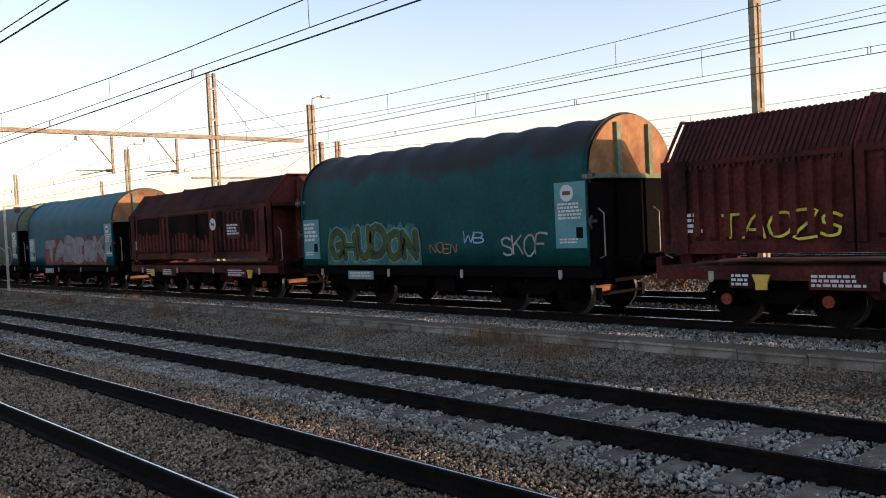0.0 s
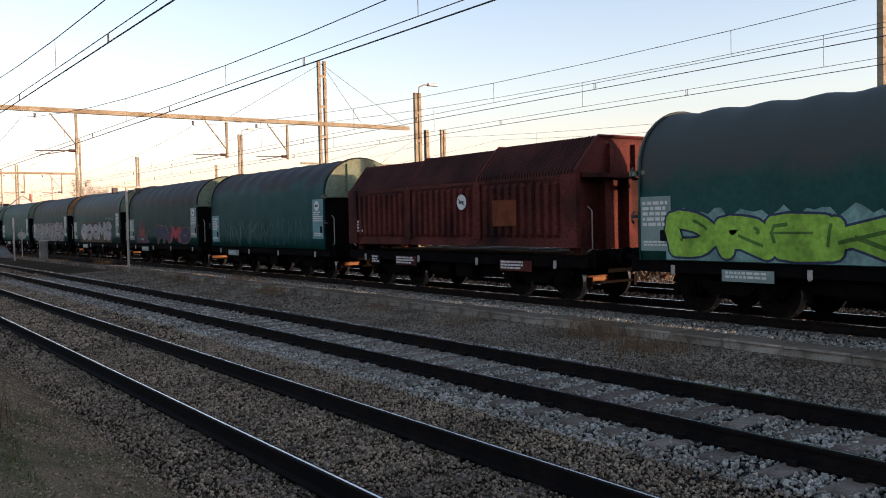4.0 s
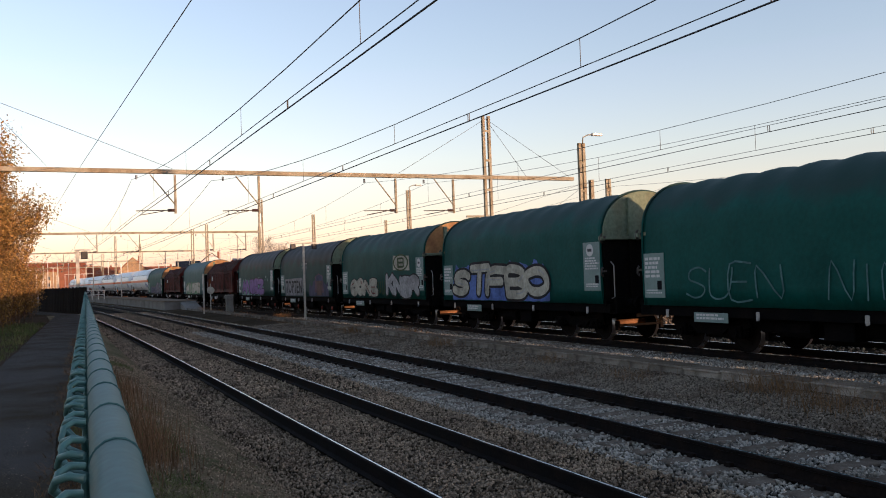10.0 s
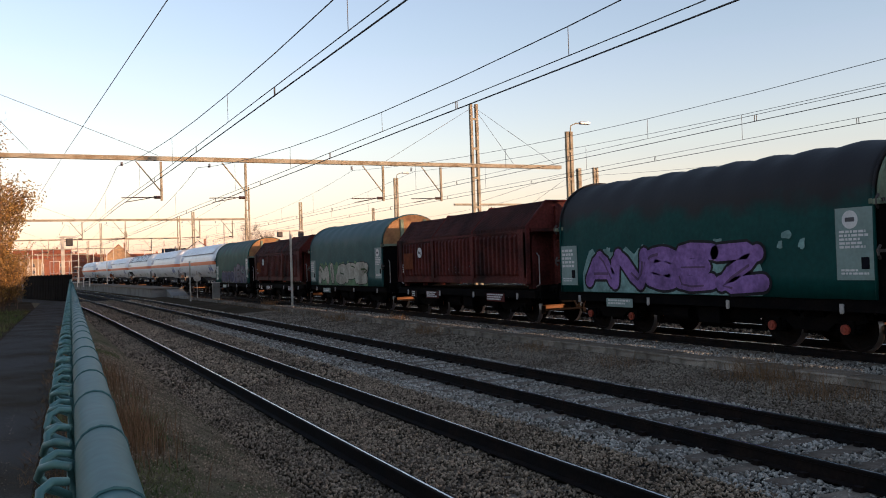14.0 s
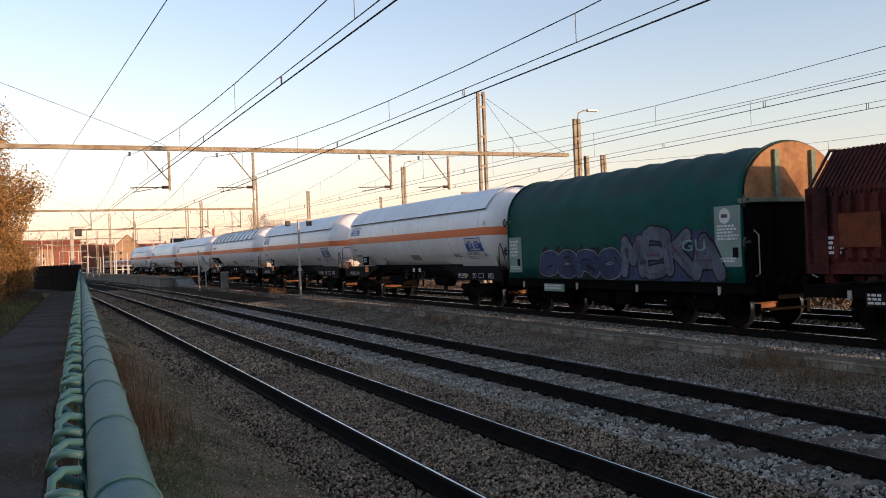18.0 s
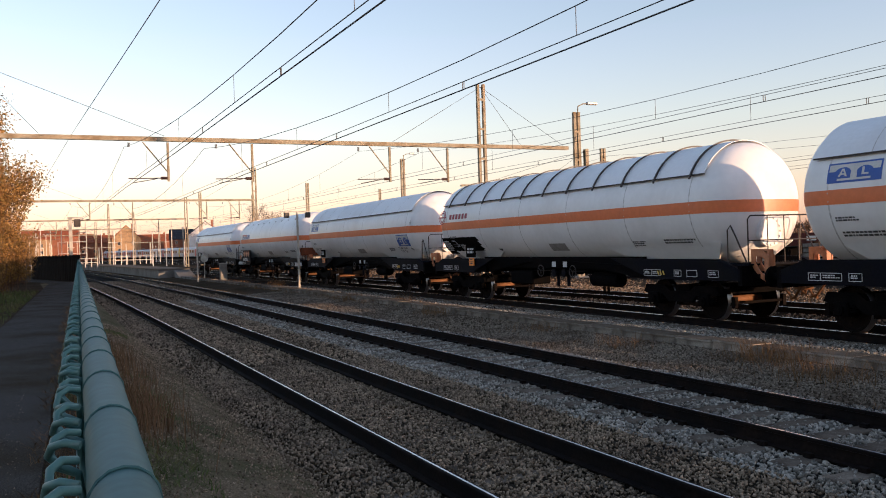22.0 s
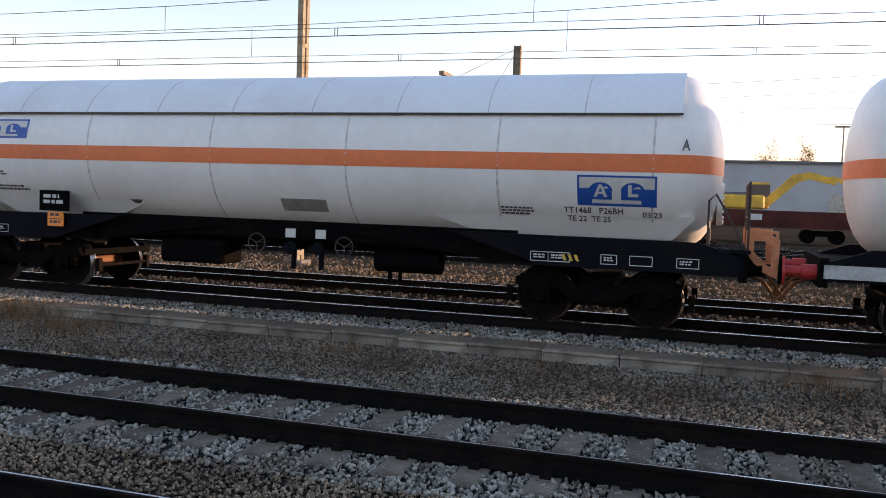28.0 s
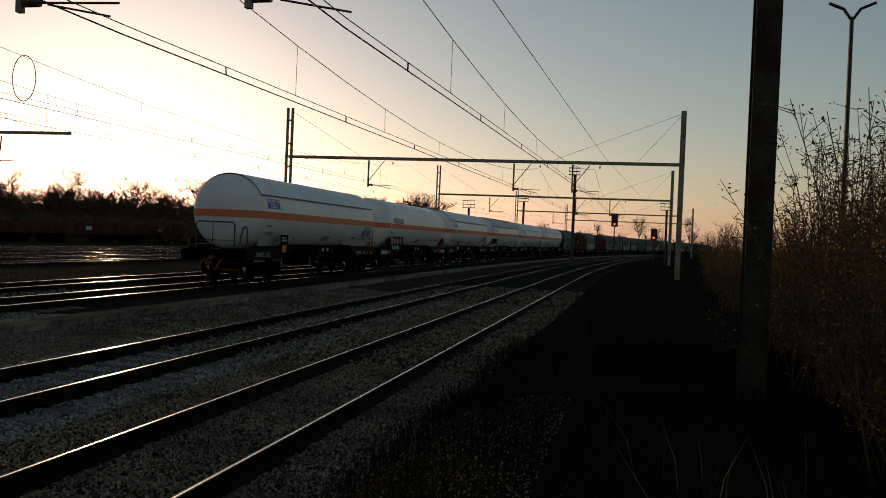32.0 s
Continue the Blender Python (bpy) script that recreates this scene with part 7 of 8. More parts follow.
for az0, az1, d, base, top, n in ((-1.0, 1.4, 112, 0.4, 1.7, 9), (-3.2, -0.4, 128, 0.4, 1.7, 9), (-0.2, 1.6, 150, 0.4, 3.4, 5), (-6.4, -4.2, 140, 0.5, 1.8, 7), (-2.6, -1.0, 165, 0.4, 4.6, 4), (0.1, 1.5, 190, 0.4, 6.0, 4)):
    yard_railing(az0, az1, d, base, top, n)
rnd = random.Random(41)
for k in range(26):
    az, d = rnd.uniform(-12.5, 1.3), rnd.uniform(125, 260)
    t = thing("lamp_post", "slender cream lamp post in the station yard", "lamp post", "yard posts")
    x, y = polar(az, d)
    h = rnd.choice((4.0, 5.5, 7.0, 8.5))
    bm = bmesh.new()
    rod(bm, (x, y, -0.3), (x, y, h), 0.09, 6, 0.065)
    part("post", bm, M_PAINTED, t)
    if k % 2:
        bm = bmesh.new()
        box(bm, x - 0.7, x + 0.7, y - 0.1, y + 0.1, h - 0.05, h + 0.08)
        part("lamp_head", bm, M_PAINTED, t)

# ---- vegetation ----
M_BARK = material("grey_brown_bark", (0.09, 0.065, 0.045), 0.9, 0, 0.25, 30, 3, 0.4)
M_TWIG = material("fine_brown_twigs", (0.14, 0.09, 0.055), 0.9, 0, 0.2, 20, 2, 0, island=0.3)
M_BUD = material("ochre_spring_leaves", (0.26, 0.145, 0.04), 0.85, 0, 0.2, 10, 1, 0, (0.16, 0.115, 0.035), island=0.45)
M_GREENLEAF = material("dark_green_needles", (0.03, 0.05, 0.02), 0.8, 0, 0.2, 10, 1, 0, island=0.4)
M_GRASS = material("green_grass", (0.065, 0.095, 0.025), 0.8, 0, 0.2, 10, 1, 0, (0.13, 0.12, 0.05), island=0.4)
M_DRYGRASS = material("dry_brown_grass", (0.17, 0.105, 0.055), 0.85, 0, 0.2, 10, 1, 0, (0.17, 0.11, 0.06), island=0.4)
# grasses for the backlit bank, darkened so that their colour carries the shade
M_GRASS_SHADED = material("shaded_green_grass", (0.016, 0.021, 0.007), 0.95, 0, 0.2, 10, 1, 0, (0.018, 0.017, 0.008), island=0.4, spec=0.0)
M_DRYGRASS_SHADED = material("shaded_brown_grass", (0.020, 0.014, 0.009), 0.95, 0, 0.2, 10, 1, 0, (0.014, 0.010, 0.007), island=0.4, spec=0.0)
M_TUFT = material("brown_tuft_grass", (0.16, 0.10, 0.055), 0.9, 0, 0.2, 10, 1, 0, (0.08, 0.055, 0.03), island=0.5, spec=0.05)
M_STALK = material("pale_dry_stalks", (0.27, 0.20, 0.12), 0.85, 0, 0.2, 10, 1, 0, island=0.3)


def blades(name, roots, hmin, hmax, mat, label, lean=0.5, wide=0.006, seed=1, parent=None, ground=ground_z):
    rng = np.random.default_rng(seed)
    n = len(roots)
    h = rng.uniform(hmin, hmax, n)
    a = rng.uniform(0, 6.283, n)
    b = rng.uniform(0, 6.283, n)
    ln = rng.uniform(0.1, lean, n) * h
    r = np.array([(x, y, ground(x, y) - 0.02) for x, y in roots])
    w = np.stack([np.cos(b), np.sin(b), np.zeros(n)], 1) * wide
    d = np.stack([np.cos(a), np.sin(a), np.zeros(n)], 1)
    up = np.array([0, 0, 1.0])
    p1 = r + up * (h * 0.55)[:, None] + d * (ln * 0.3)[:, None]
    p2 = r + up * h[:, None] + d * ln[:, None]
    v = np.stack([r - w, r + w, p1 - w * 0.8, p1 + w * 0.8, p2 - w * 0.15, p2 + w * 0.15], 1)
    f = np.array([(0, 1, 3, 2), (2, 3, 5, 4)], np.int32)[None] + (np.arange(n) * 6)[:, None, None]
    ob = pieces(name, v.reshape(-1, 3), f.reshape(-1, 4), mat, parent)
    if parent is None:
        tagged(ob, label, "grass", kind="stuff")
    return ob


def patchy(n, x0, x1, y0, y1, seed, cut=0.0, scale=0.8):
    rng = random.Random(seed)
    out = []
    while len(out) < n:
        x, y = rng.uniform(x0, x1), rng.uniform(y0, y1)
        if noise.noise(Vector((x * scale, y * scale, seed))) > cut - rng.random() * 0.3:
            out.append((x, y))
    return out


blades("grass", [(fence_x(y) - 1.75 - abs(x), y) for x, y in patchy(9000, 0, 1.6, -1, 45, 3)], 0.05, 0.22, M_GRASS, "green grass along the footpath", 0.9, 0.006, 3)
blades("grass", [(fence_x(y) - 0.28 + x * 0.25, y) for x, y in patchy(2500, 0, 1.0, 1, 40, 4, 0.1)], 0.04, 0.16, M_GRASS, "thin grass under the fence", seed=4)
blades("grass", [(fence_x(y) + 0.15 + x, y) for x, y in patchy(9000, 0, 0.75, 1.5, 20, 5, 0.05)], 0.02, 0.085, M_GRASS, "short grass on the bank", 1.6, 0.004, 5)
blades("dry_grass", [(fence_x(y) - 0.42 + x * 0.4, y) for x, y in patchy(5200, 0, 1.0, 0.9, 30, 34, 0.05)], 0.02, 0.11, M_TUFT, "matted dead grass along the foot of the fence", 1.8, 0.004, 34)
rng = random.Random(9)
blades("dry_grass", [(0.72 + rng.gauss(0, 0.22), 9.0 + rng.gauss(0, 0.7)) for _ in range(800)], 0.15, 0.5, M_TUFT, "tuft of tall dry brown grass by the fence", 0.35, 0.004, 6)
blades("dry_grass", [(0.95 + rng.gauss(0, 0.2), 13.5 + rng.gauss(0, 1.4)) for _ in range(600)], 0.12, 0.4, M_TUFT, "tuft of dry brown grass by the fence", 0.35, 0.004, 7)
blades("dry_grass", patchy(14000, -3.2, 2.35, -18, -1.0, 11, -0.2, 0.6), 0.10, 0.38, M_DRYGRASS_SHADED, "brown dry grass on the bank, its shade put into the colour", 0.6, 0.005, 8)
blades("dry_grass", patchy(5000, -6.0, 0.4, -9, -1.5, 12, -0.1, 0.6), 0.06, 0.25, M_GRASS_SHADED, "green grass on the bank, its shade put into the colour", 0.6, 0.005, 9)
blades("dry_stalks", patchy(70, -3.6, -0.2, -7.5, -1.6, 13, -0.2), 0.3, 0.8, M_STALK, "pale dry stalks standing in the grass", 0.5, 0.004, 10)
blades("dry_grass", patchy(700, 9.1, 11.4, -22, 40, 14, 0.15, 1.3), 0.04, 0.16, M_DRYGRASS, "sparse dry weeds in the gravel", 0.8, 0.005, 11)
for x, y, n, h in ((10.5, 9.3, 300, 0.45), (11.15, 11.0, 350, 0.5), (11.2, -1.2, 220, 0.35), (11.1, 24.5, 260, 0.4), (10.9, 18.0, 160, 0.3), (10.8, 5.0, 150, 0.28), (12.6, 31.0, 200, 0.4), (11.2, 33.5, 240, 0.4), (10.6, 14.5, 160, 0.3), (11.0, 2.2, 120, 0.25), (13.0, 52.0, 260, 0.5)):
    blades("weed_clump", [(x + rng.gauss(0, 0.28), y + rng.gauss(0, 0.45)) for _ in range(n)], h * 0.3, h, M_DRYGRASS, "clump of dry reddish weeds near the kerb", 0.9, 0.004, int(x * 10 + y))


blades("dry_grass", patchy(9000, 20.8, 27.6, -35, 95, 31, 0.0, 0.5), 0.05, 0.22, M_DRYGRASS, "low dry growth between the yard tracks", 0.7, 0.012, 31)
blades("dry_grass", patchy(9000, 34.8, 55.0, -45, 120, 32, 0.0, 0.3), 0.06, 0.25, M_DRYGRASS, "low dry growth in the yard", 0.7, 0.022, 32)
blades("dry_grass", patchy(2600, 10.9, 12.6, 28, 78, 33, 0.0, 0.7), 0.04, 0.2, M_DRYGRASS, "dry weeds along the kerb", 0.8, 0.008, 33)


def grow(rnd, out, p, d, length, r, level, spread, up):
    """A limb with its side limbs; out gathers (from, to, radius, radius) and tips."""
    steps = 3
    q, dd = p.copy(), d.copy()
    for k in range(steps):
        dd = (dd + Vector((rnd.gauss(0, 0.12), rnd.gauss(0, 0.12), rnd.gauss(0, 0.06) + up))).normalized()
        e = q + dd * (length / steps)
        r2 = r * (1 - 0.22)
        out["bars"].append((q.copy(), e.copy(), r, r2, level))
        if level > 0 and (k > 0 or level < 3):
            for _ in range(2 if level > 1 else 3):
                side = Vector((rnd.gauss(0, 1), rnd.gauss(0, 1), rnd.gauss(0.25, 0.4))).normalized()
                nd = (dd * (1 - spread) + side * spread).normalized()
                grow(rnd, out, q.lerp(e, rnd.random()), nd, length * rnd.uniform(0.5, 0.72), r2 * 0.55, level - 1, spread, up)
        if level == 0:
            out["tips"].append((e.copy(), dd.copy()))
        q, r = e, r2


def bars_mesh(name, bars, mat, parent, label=""):
    """Tapered four-sided bars, joined in one mesh."""
    P, Q = np.array([tuple(b[0]) for b in bars]), np.array([tuple(b[1]) for b in bars])
    R = np.array([(b[2], b[3]) for b in bars])
    W = Q - P
    W /= np.maximum(np.linalg.norm(W, axis=1), 1e-6)[:, None]
    ref = np.where(np.abs(W[:, 2:3]) < 0.9, np.array([[0.0, 0.0, 1.0]]), np.array([[1.0, 0.0, 0.0]]))
    U = np.cross(W, ref)
    U /= np.linalg.norm(U, axis=1)[:, None]
    S = np.cross(W, U)
    ring = [U, S, -U, -S]
    v = np.stack([P + d * R[:, :1] for d in ring] + [Q + d * R[:, 1:] for d in ring], 1)
    f = np.array([(k, (k + 1) % 4, 4 + (k + 1) % 4, 4 + k) for k in range(4)], np.int32)[None] + (np.arange(len(P)) * 8)[:, None, None]
    return pieces(name, v.reshape(-1, 3), f.reshape(-1, 4), mat, parent)


def leaf_mesh(name, rnd, tips, mat, parent, size, per, spread):
    """Small four-cornered leaves strewn round the tips."""
    rng = np.random.default_rng(rnd.randint(0, 10 ** 6))
    c = np.repeat(np.array([tuple(p) for p, _ in tips]), per, 0)
    n = len(c)
    c = c + rng.normal(0, spread, (n, 3))
    a = rng.normal(size=(n, 3))
    a /= np.linalg.norm(a, axis=1)[:, None]
    b = np.cross(a, rng.normal(size=(n, 3)))
    b /= np.linalg.norm(b, axis=1)[:, None]
    a *= size * rng.uniform(0.5, 1.2, (n, 1))
    b *= size * rng.uniform(0.3, 0.6, (n, 1))
    v = np.stack([c - a, c + b, c + a, c - b], 1)
    f = np.arange(n * 4, dtype=np.int32).reshape(-1, 4)
    return pieces(name, v.reshape(-1, 3), f, mat, parent)


def tree(x, y, h, seed, label, leaf=None, size=0.06, per=3, spread=0.2, base=-0.4, levels=3, twig=True, width=0.5, up=0.05, name="tree", r=None):
    rnd = random.Random(seed)
    t = thing(name, label, "tree", "trees")
    t.matrix_basis = pose(x, y, base)
    out = {"bars": [], "tips": []}
    grow(rnd, out, Vector((0, 0, 0)), Vector((rnd.gauss(0, 0.05), rnd.gauss(0, 0.05), 1)), h * 0.62, r or h * 0.022, levels, width, up)
    bars_mesh("trunk", [b for b in out["bars"] if b[4] >= 2], M_BARK, t)
    bars_mesh("crown", [(p, q, max(a, 0.008), max(b, 0.006), l) for p, q, a, b, l in out["bars"] if b > 0 and l < 2], M_TWIG, t)
    if leaf:
        leaf_mesh("leaves", rnd, out["tips"], leaf, t, size, per, spread)
    return t


def bare_tree(x, y, h, seed, label, base=-0.4, spread=0.5, twigs=150, r=0.16, start=0.22):
    """A leafless tree: trunk, forking limbs and a rounded crown of fine twigs."""
    rnd = random.Random(seed)
    t = thing("tree", label, "tree", "trees")
    t.matrix_basis = pose(x, y, base)
    trunk, crown = [], []
    p, d, r0 = Vector((0, 0, 0)), Vector((0, 0, 1)), r
    line = []
    for k in range(6):
        d = (d + Vector((rnd.gauss(0, 0.07), rnd.gauss(0, 0.07), 0))).normalized()
        q = p + d * h * 0.13
        trunk.append((p.copy(), q.copy(), r0, r0 * 0.82, 3))
        line.append(q.copy())
        p, r0 = q, r0 * 0.82
    for _ in range(twigs // 9):
        b = line[rnd.randint(0 if start < 0.2 else 1, 5)].copy()
        a = rnd.random() * 6.283
        out = spread * h * 0.5 * rnd.uniform(0.35, 1.0)
        tip = Vector((math.cos(a) * out, math.sin(a) * out, min(h * 0.98, b.z + h * rnd.uniform(0.12, 0.42))))
        mid = b.lerp(tip, 0.5) + Vector((0, 0, -0.03 * h))
        trunk += [(b, mid, r * 0.32, r * 0.22, 2), (mid, tip, r * 0.22, r * 0.09, 2)]
        for _ in range(9):
            c = (b.lerp(mid, rnd.uniform(0.4, 1)) if rnd.random() < 0.4 else mid.lerp(tip, rnd.random()))
            e = c + Vector((rnd.gauss(0, 0.07), rnd.gauss(0, 0.07), rnd.uniform(0.02, 0.16))) * h
            e.z = min(e.z, h)
            crown.append((c, e, 0.022, 0.012, 0))
            for _ in range(3):
                g = c.lerp(e, rnd.random())
                crown.append((g, g + Vector((rnd.gauss(0, 0.035), rnd.gauss(0, 0.035), rnd.uniform(0, 0.07))) * h, 0.014, 0.008, 0))
    bars_mesh("trunk", trunk, M_BARK, t)
    bars_mesh("crown", crown, M_TWIG, t)
    return t


# lit trees and scrub beside the path ahead
for k, (x, y, h) in enumerate(((-5.0, 52, 9.5), (-5.3, 46, 8.5), (-5.0, 62, 8.0), (-6.4, 56, 10.0), (-4.6, 41, 6.5), (-5.0, 36, 6.0))):
    tree(x, y, h, 20 + k, "tree with ochre spring leaves beside the footpath", M_BUD, 0.085, 34, 0.36, 0.2, width=0.42, up=0.1)


def shrub(x, y, h, w, seed, label, leaf, shoots=40, size=0.05, base=0.1, per=14, name="shrub"):
    """Upright shoots from one root, set with buds."""
    rnd = random.Random(seed)
    t = thing(name, label, "shrub", "shrubs")
    t.matrix_basis = pose(x, y, base)
    bars, tips = [], []
    for _ in range(shoots):
        p = Vector((rnd.gauss(0, w * 0.3), rnd.gauss(0, w * 0.3), 0))
        d = Vector((rnd.gauss(0, 0.22), rnd.gauss(0, 0.22), 1)).normalized()
        L = h * rnd.uniform(0.55, 1.05)
        r = 0.012
        n = 6
        for k in range(n):
            d = (d + Vector((rnd.gauss(0, 0.07), rnd.gauss(0, 0.07), 0.05))).normalized()
            q = p + d * L / n
            bars.append((p.copy(), q.copy(), r, r * 0.8, 0))
            for _ in range(per // n + 1):
                if k > 0:
                    c = p.lerp(q, rnd.random())
                    s = Vector((rnd.gauss(0, 1), rnd.gauss(0, 1), rnd.gauss(0.6, 0.5))).normalized()
                    e = c + s * rnd.uniform(0.05, 0.3)
                    bars.append((c, e, 0.005, 0.003, 0))
                    tips.append((e, s))
            p, r = q, r * 0.82
    bars_mesh("shoot", bars, M_TWIG, t)
    leaf_mesh("leaves", rnd, tips, leaf, t, size, 3, 0.05)
    return t


for k, (x, y, h) in enumerate(((-3.4, 30, 2.6), (-3.0, 36, 3.0), (-2.6, 41, 3.4), (-2.2, 48, 3.6), (-2.0, 55, 3.6), (-1.7, 62, 3.4), (-4.0, 25, 2.2))):
    shrub(x, y, h, 1.5, 60 + k, "dense scrub with ochre buds along the footpath", M_BUD, 130, 0.055, 0.3, 42)
for k, (x, y, h) in enumerate(((-2.75, 45.0, 6.6), (-3.2, 49.5, 7.6), (-3.3, 42.0, 6.0))):
    shrub(x, y, h, 2.0, 75 + k, "tall dense bush with ochre and yellow-green leaves by the footpath", M_BUD, 150, 0.075, 0.3, 66)
for k, (x, y, h) in enumerate(((-3.6, -14, 2.9), (-4.4, -11.5, 3.3), (-5.0, -16, 3.8), (-4.0, -18.5, 3.2), (-3.6, -22, 2.9), (-4.6, -25, 3.2), (-3.6, -29, 2.8), (-4.3, -34, 3.2), (-6.3, -19, 3.8), (-4.0, -40, 2.8), (-4.6, -47, 3.2), (-5.2, -13, 3.9), (-6.0, -14.5, 4.4), (-3.3, -16.5, 2.4), (-6.8, -24, 4.2), (-5.2, -58, 3.4), (-6.0, -70, 3.6))):
    shrub(x, y, h, 1.3, 90 + k, "tall budding shrub on the bank, brown against the sky", M_BUD, 60, 0.035, -0.1, 22)

for k, (az, d, h) in enumerate(((160.5, 8.6, 3.5), (158.5, 8.6, 3.6), (166.8, 13.0, 3.7), (157.0, 7.8, 3.4), (168.4, 18.0, 3.2), (164.8, 12.0, 3.9), (170.6, 26.0, 2.9), (166.8, 17.0, 4.0))):
    x, y = polar(az, d)
    shrub(x, y, h, 0.9, 140 + k, "tall budding shrub on the bank, brown against the sky", M_BUD, 60, 0.026, -0.05, 26)

# ---- trees in the distance ----
for az, d, h, s in ((-70.0, 110, 13, 1), (-72.2, 105, 14, 2), (-74.6, 105, 14.5, 3), (-76.2, 112, 12, 4), (-13.0, 330, 19, 5), (-13.9, 335, 17, 6), (-112.5, 120, 8, 7), (-115.5, 125, 7.5, 8), (-60.5, 150, 8, 9), (-16.5, 210, 9, 33)):
    x, y = polar(az, d)
    bare_tree(x, y, h, 200 + s, "bare tree in the distance", twigs=420)
for az, h, s in ((-93.6, 15.5, 1), (-94.8, 14.5, 2)):
    x, y = polar(az, 186)
    tree(x, y, h, 260 + s, "tree with ochre spring leaves behind the shed", M_BUD, 0.16, 10, 0.5, width=0.5)
rnd = random.Random(77)
for az in np.arange(-122, -168, -1.05):
    d = rnd.uniform(125, 160)
    x, y = polar(az + rnd.uniform(-0.4, 0.4), d)
    bare_tree(x, y, d * math.tan(radians(rnd.uniform(2.0, 3.3) if az > -152 else rnd.uniform(1.9, 3.2))) + 2.2, 300 + int(-az * 7), "bare tree on the far side of the yard", twigs=420, spread=0.85, start=0.1)
x, y = polar(-165.6, 125)
tree(x, y, 7.0, 501, "dark conifer beyond the tracks", M_GREENLEAF, 0.35, 7, 0.5, width=0.55)
for az, h in ((176.5, 11), (174.5, 9), (178.8, 8), (-177.5, 8), (-174.0, 7.5), (179.8, 10)):
    x, y = polar(az, 240)
    bare_tree(x, y, h, 520 + int(abs(az) * 3), "bare tree far along the line", twigs=150)


def woods(name, az0, az1, dist, elev, n, seed, mat, label):
    """Far woods: many small bare crowns joined in one body."""
    rnd = random.Random(seed)
    bars = []
    for _ in range(n):
        az = rnd.uniform(az0, az1)
        d = dist * rnd.uniform(0.95, 1.15)
        x, y = polar(az, d)
        h = d * math.tan(radians(elev)) * rnd.uniform(0.6, 1.1) + 2.3
        root = Vector((x, y, -0.5))
        bars.append((root, root + Vector((0, 0, h * 0.5)), 0.15, 0.1, 0))
        for _ in range(36):
            p = root + Vector((0, 0, h * rnd.uniform(0.15, 0.7)))
            e = p + Vector((rnd.gauss(0, h * 0.16), rnd.gauss(0, h * 0.16), h * rnd.uniform(0.08, 0.32)))
            bars.append((p, e, 0.09, 0.05, 0))
            for _ in range(2):
                g = p.lerp(e, rnd.random())
                bars.append((g, g + Vector((rnd.gauss(0, h * 0.07), rnd.gauss(0, h * 0.07), h * rnd.uniform(0.02, 0.12))), 0.06, 0.03, 0))
    ob = bars_mesh(name, bars, mat, None)
    tagged(ob, label, "woods", kind="stuff")


woods("far_woods", -124, -153, 150, 2.3, 230, 21, M_TWIG, "line of bare trees across the yard")
woods("far_woods", -120, -160, 118, 0.75, 330, 22, M_TWIG, "low scrub along the yard")
woods("far_woods", -137, -166, 185, 1.3, 330, 1, M_TWIG, "line of bare trees across the yard")
woods("far_woods", -100, -139, 230, 1.9, 130, 2, M_TWIG, "line of bare trees across the yard")
woods("far_woods", -17, -32, 430, 1.5, 70, 3, M_TWIG, "brown bare trees behind the houses")
woods("far_woods", -15.5, -32, 290, 1.35, 190, 13, M_TWIG, "brown scrub in front of the houses")
woods("far_woods", -34, -60, 300, 1.3, 70, 4, M_TWIG, "brown bare trees behind the yard")
woods("far_woods", 172, 200, 330, 1.0, 80, 5, M_TWIG, "bare trees far along the line")
woods("far_woods", -2, -16, 520, 0.9, 60, 6, M_TWIG, "bare trees far behind the station")

# ---- buildings ----
M_BRICK = material("red_brown_brick", (0.26, 0.11, 0.065), 0.9, 0, 0.2, 25, 0.8, 0.2, (0.2, 0.09, 0.055))
M_BUFF = material("buff_brick", (0.36, 0.24, 0.13), 0.9, 0, 0.15, 25, 0.8, 0.2)
M_RENDER = material("white_render", (0.66, 0.65, 0.62), 0.85, 0, 0.08, 15, 0.6, 0.1, (0.55, 0.53, 0.5))
M_TILE = material("orange_clay_tiles", (0.30, 0.095, 0.045), 0.85, 0, 0.2, 20, 1.0, 0.2, (0.2, 0.07, 0.04))
M_SLATE = material("dark_slate_roof", (0.035, 0.035, 0.04), 0.7, 0, 0.2, 20, 1.0, 0.1)
M_PANE = material("dark_window_glass", (0.03, 0.035, 0.045), 0.12, 0, 0.05, 10, 1, 0)
M_SHED = material("pale_grey_cladding", (0.42, 0.43, 0.45), 0.6, 0, 0.06, 8, 0.3, 0.05, (0.36, 0.37, 0.38))
M_ROOFGREY = material("grey_felt_roof", (0.16, 0.16, 0.165), 0.8, 0, 0.1)


FAR = 1.6


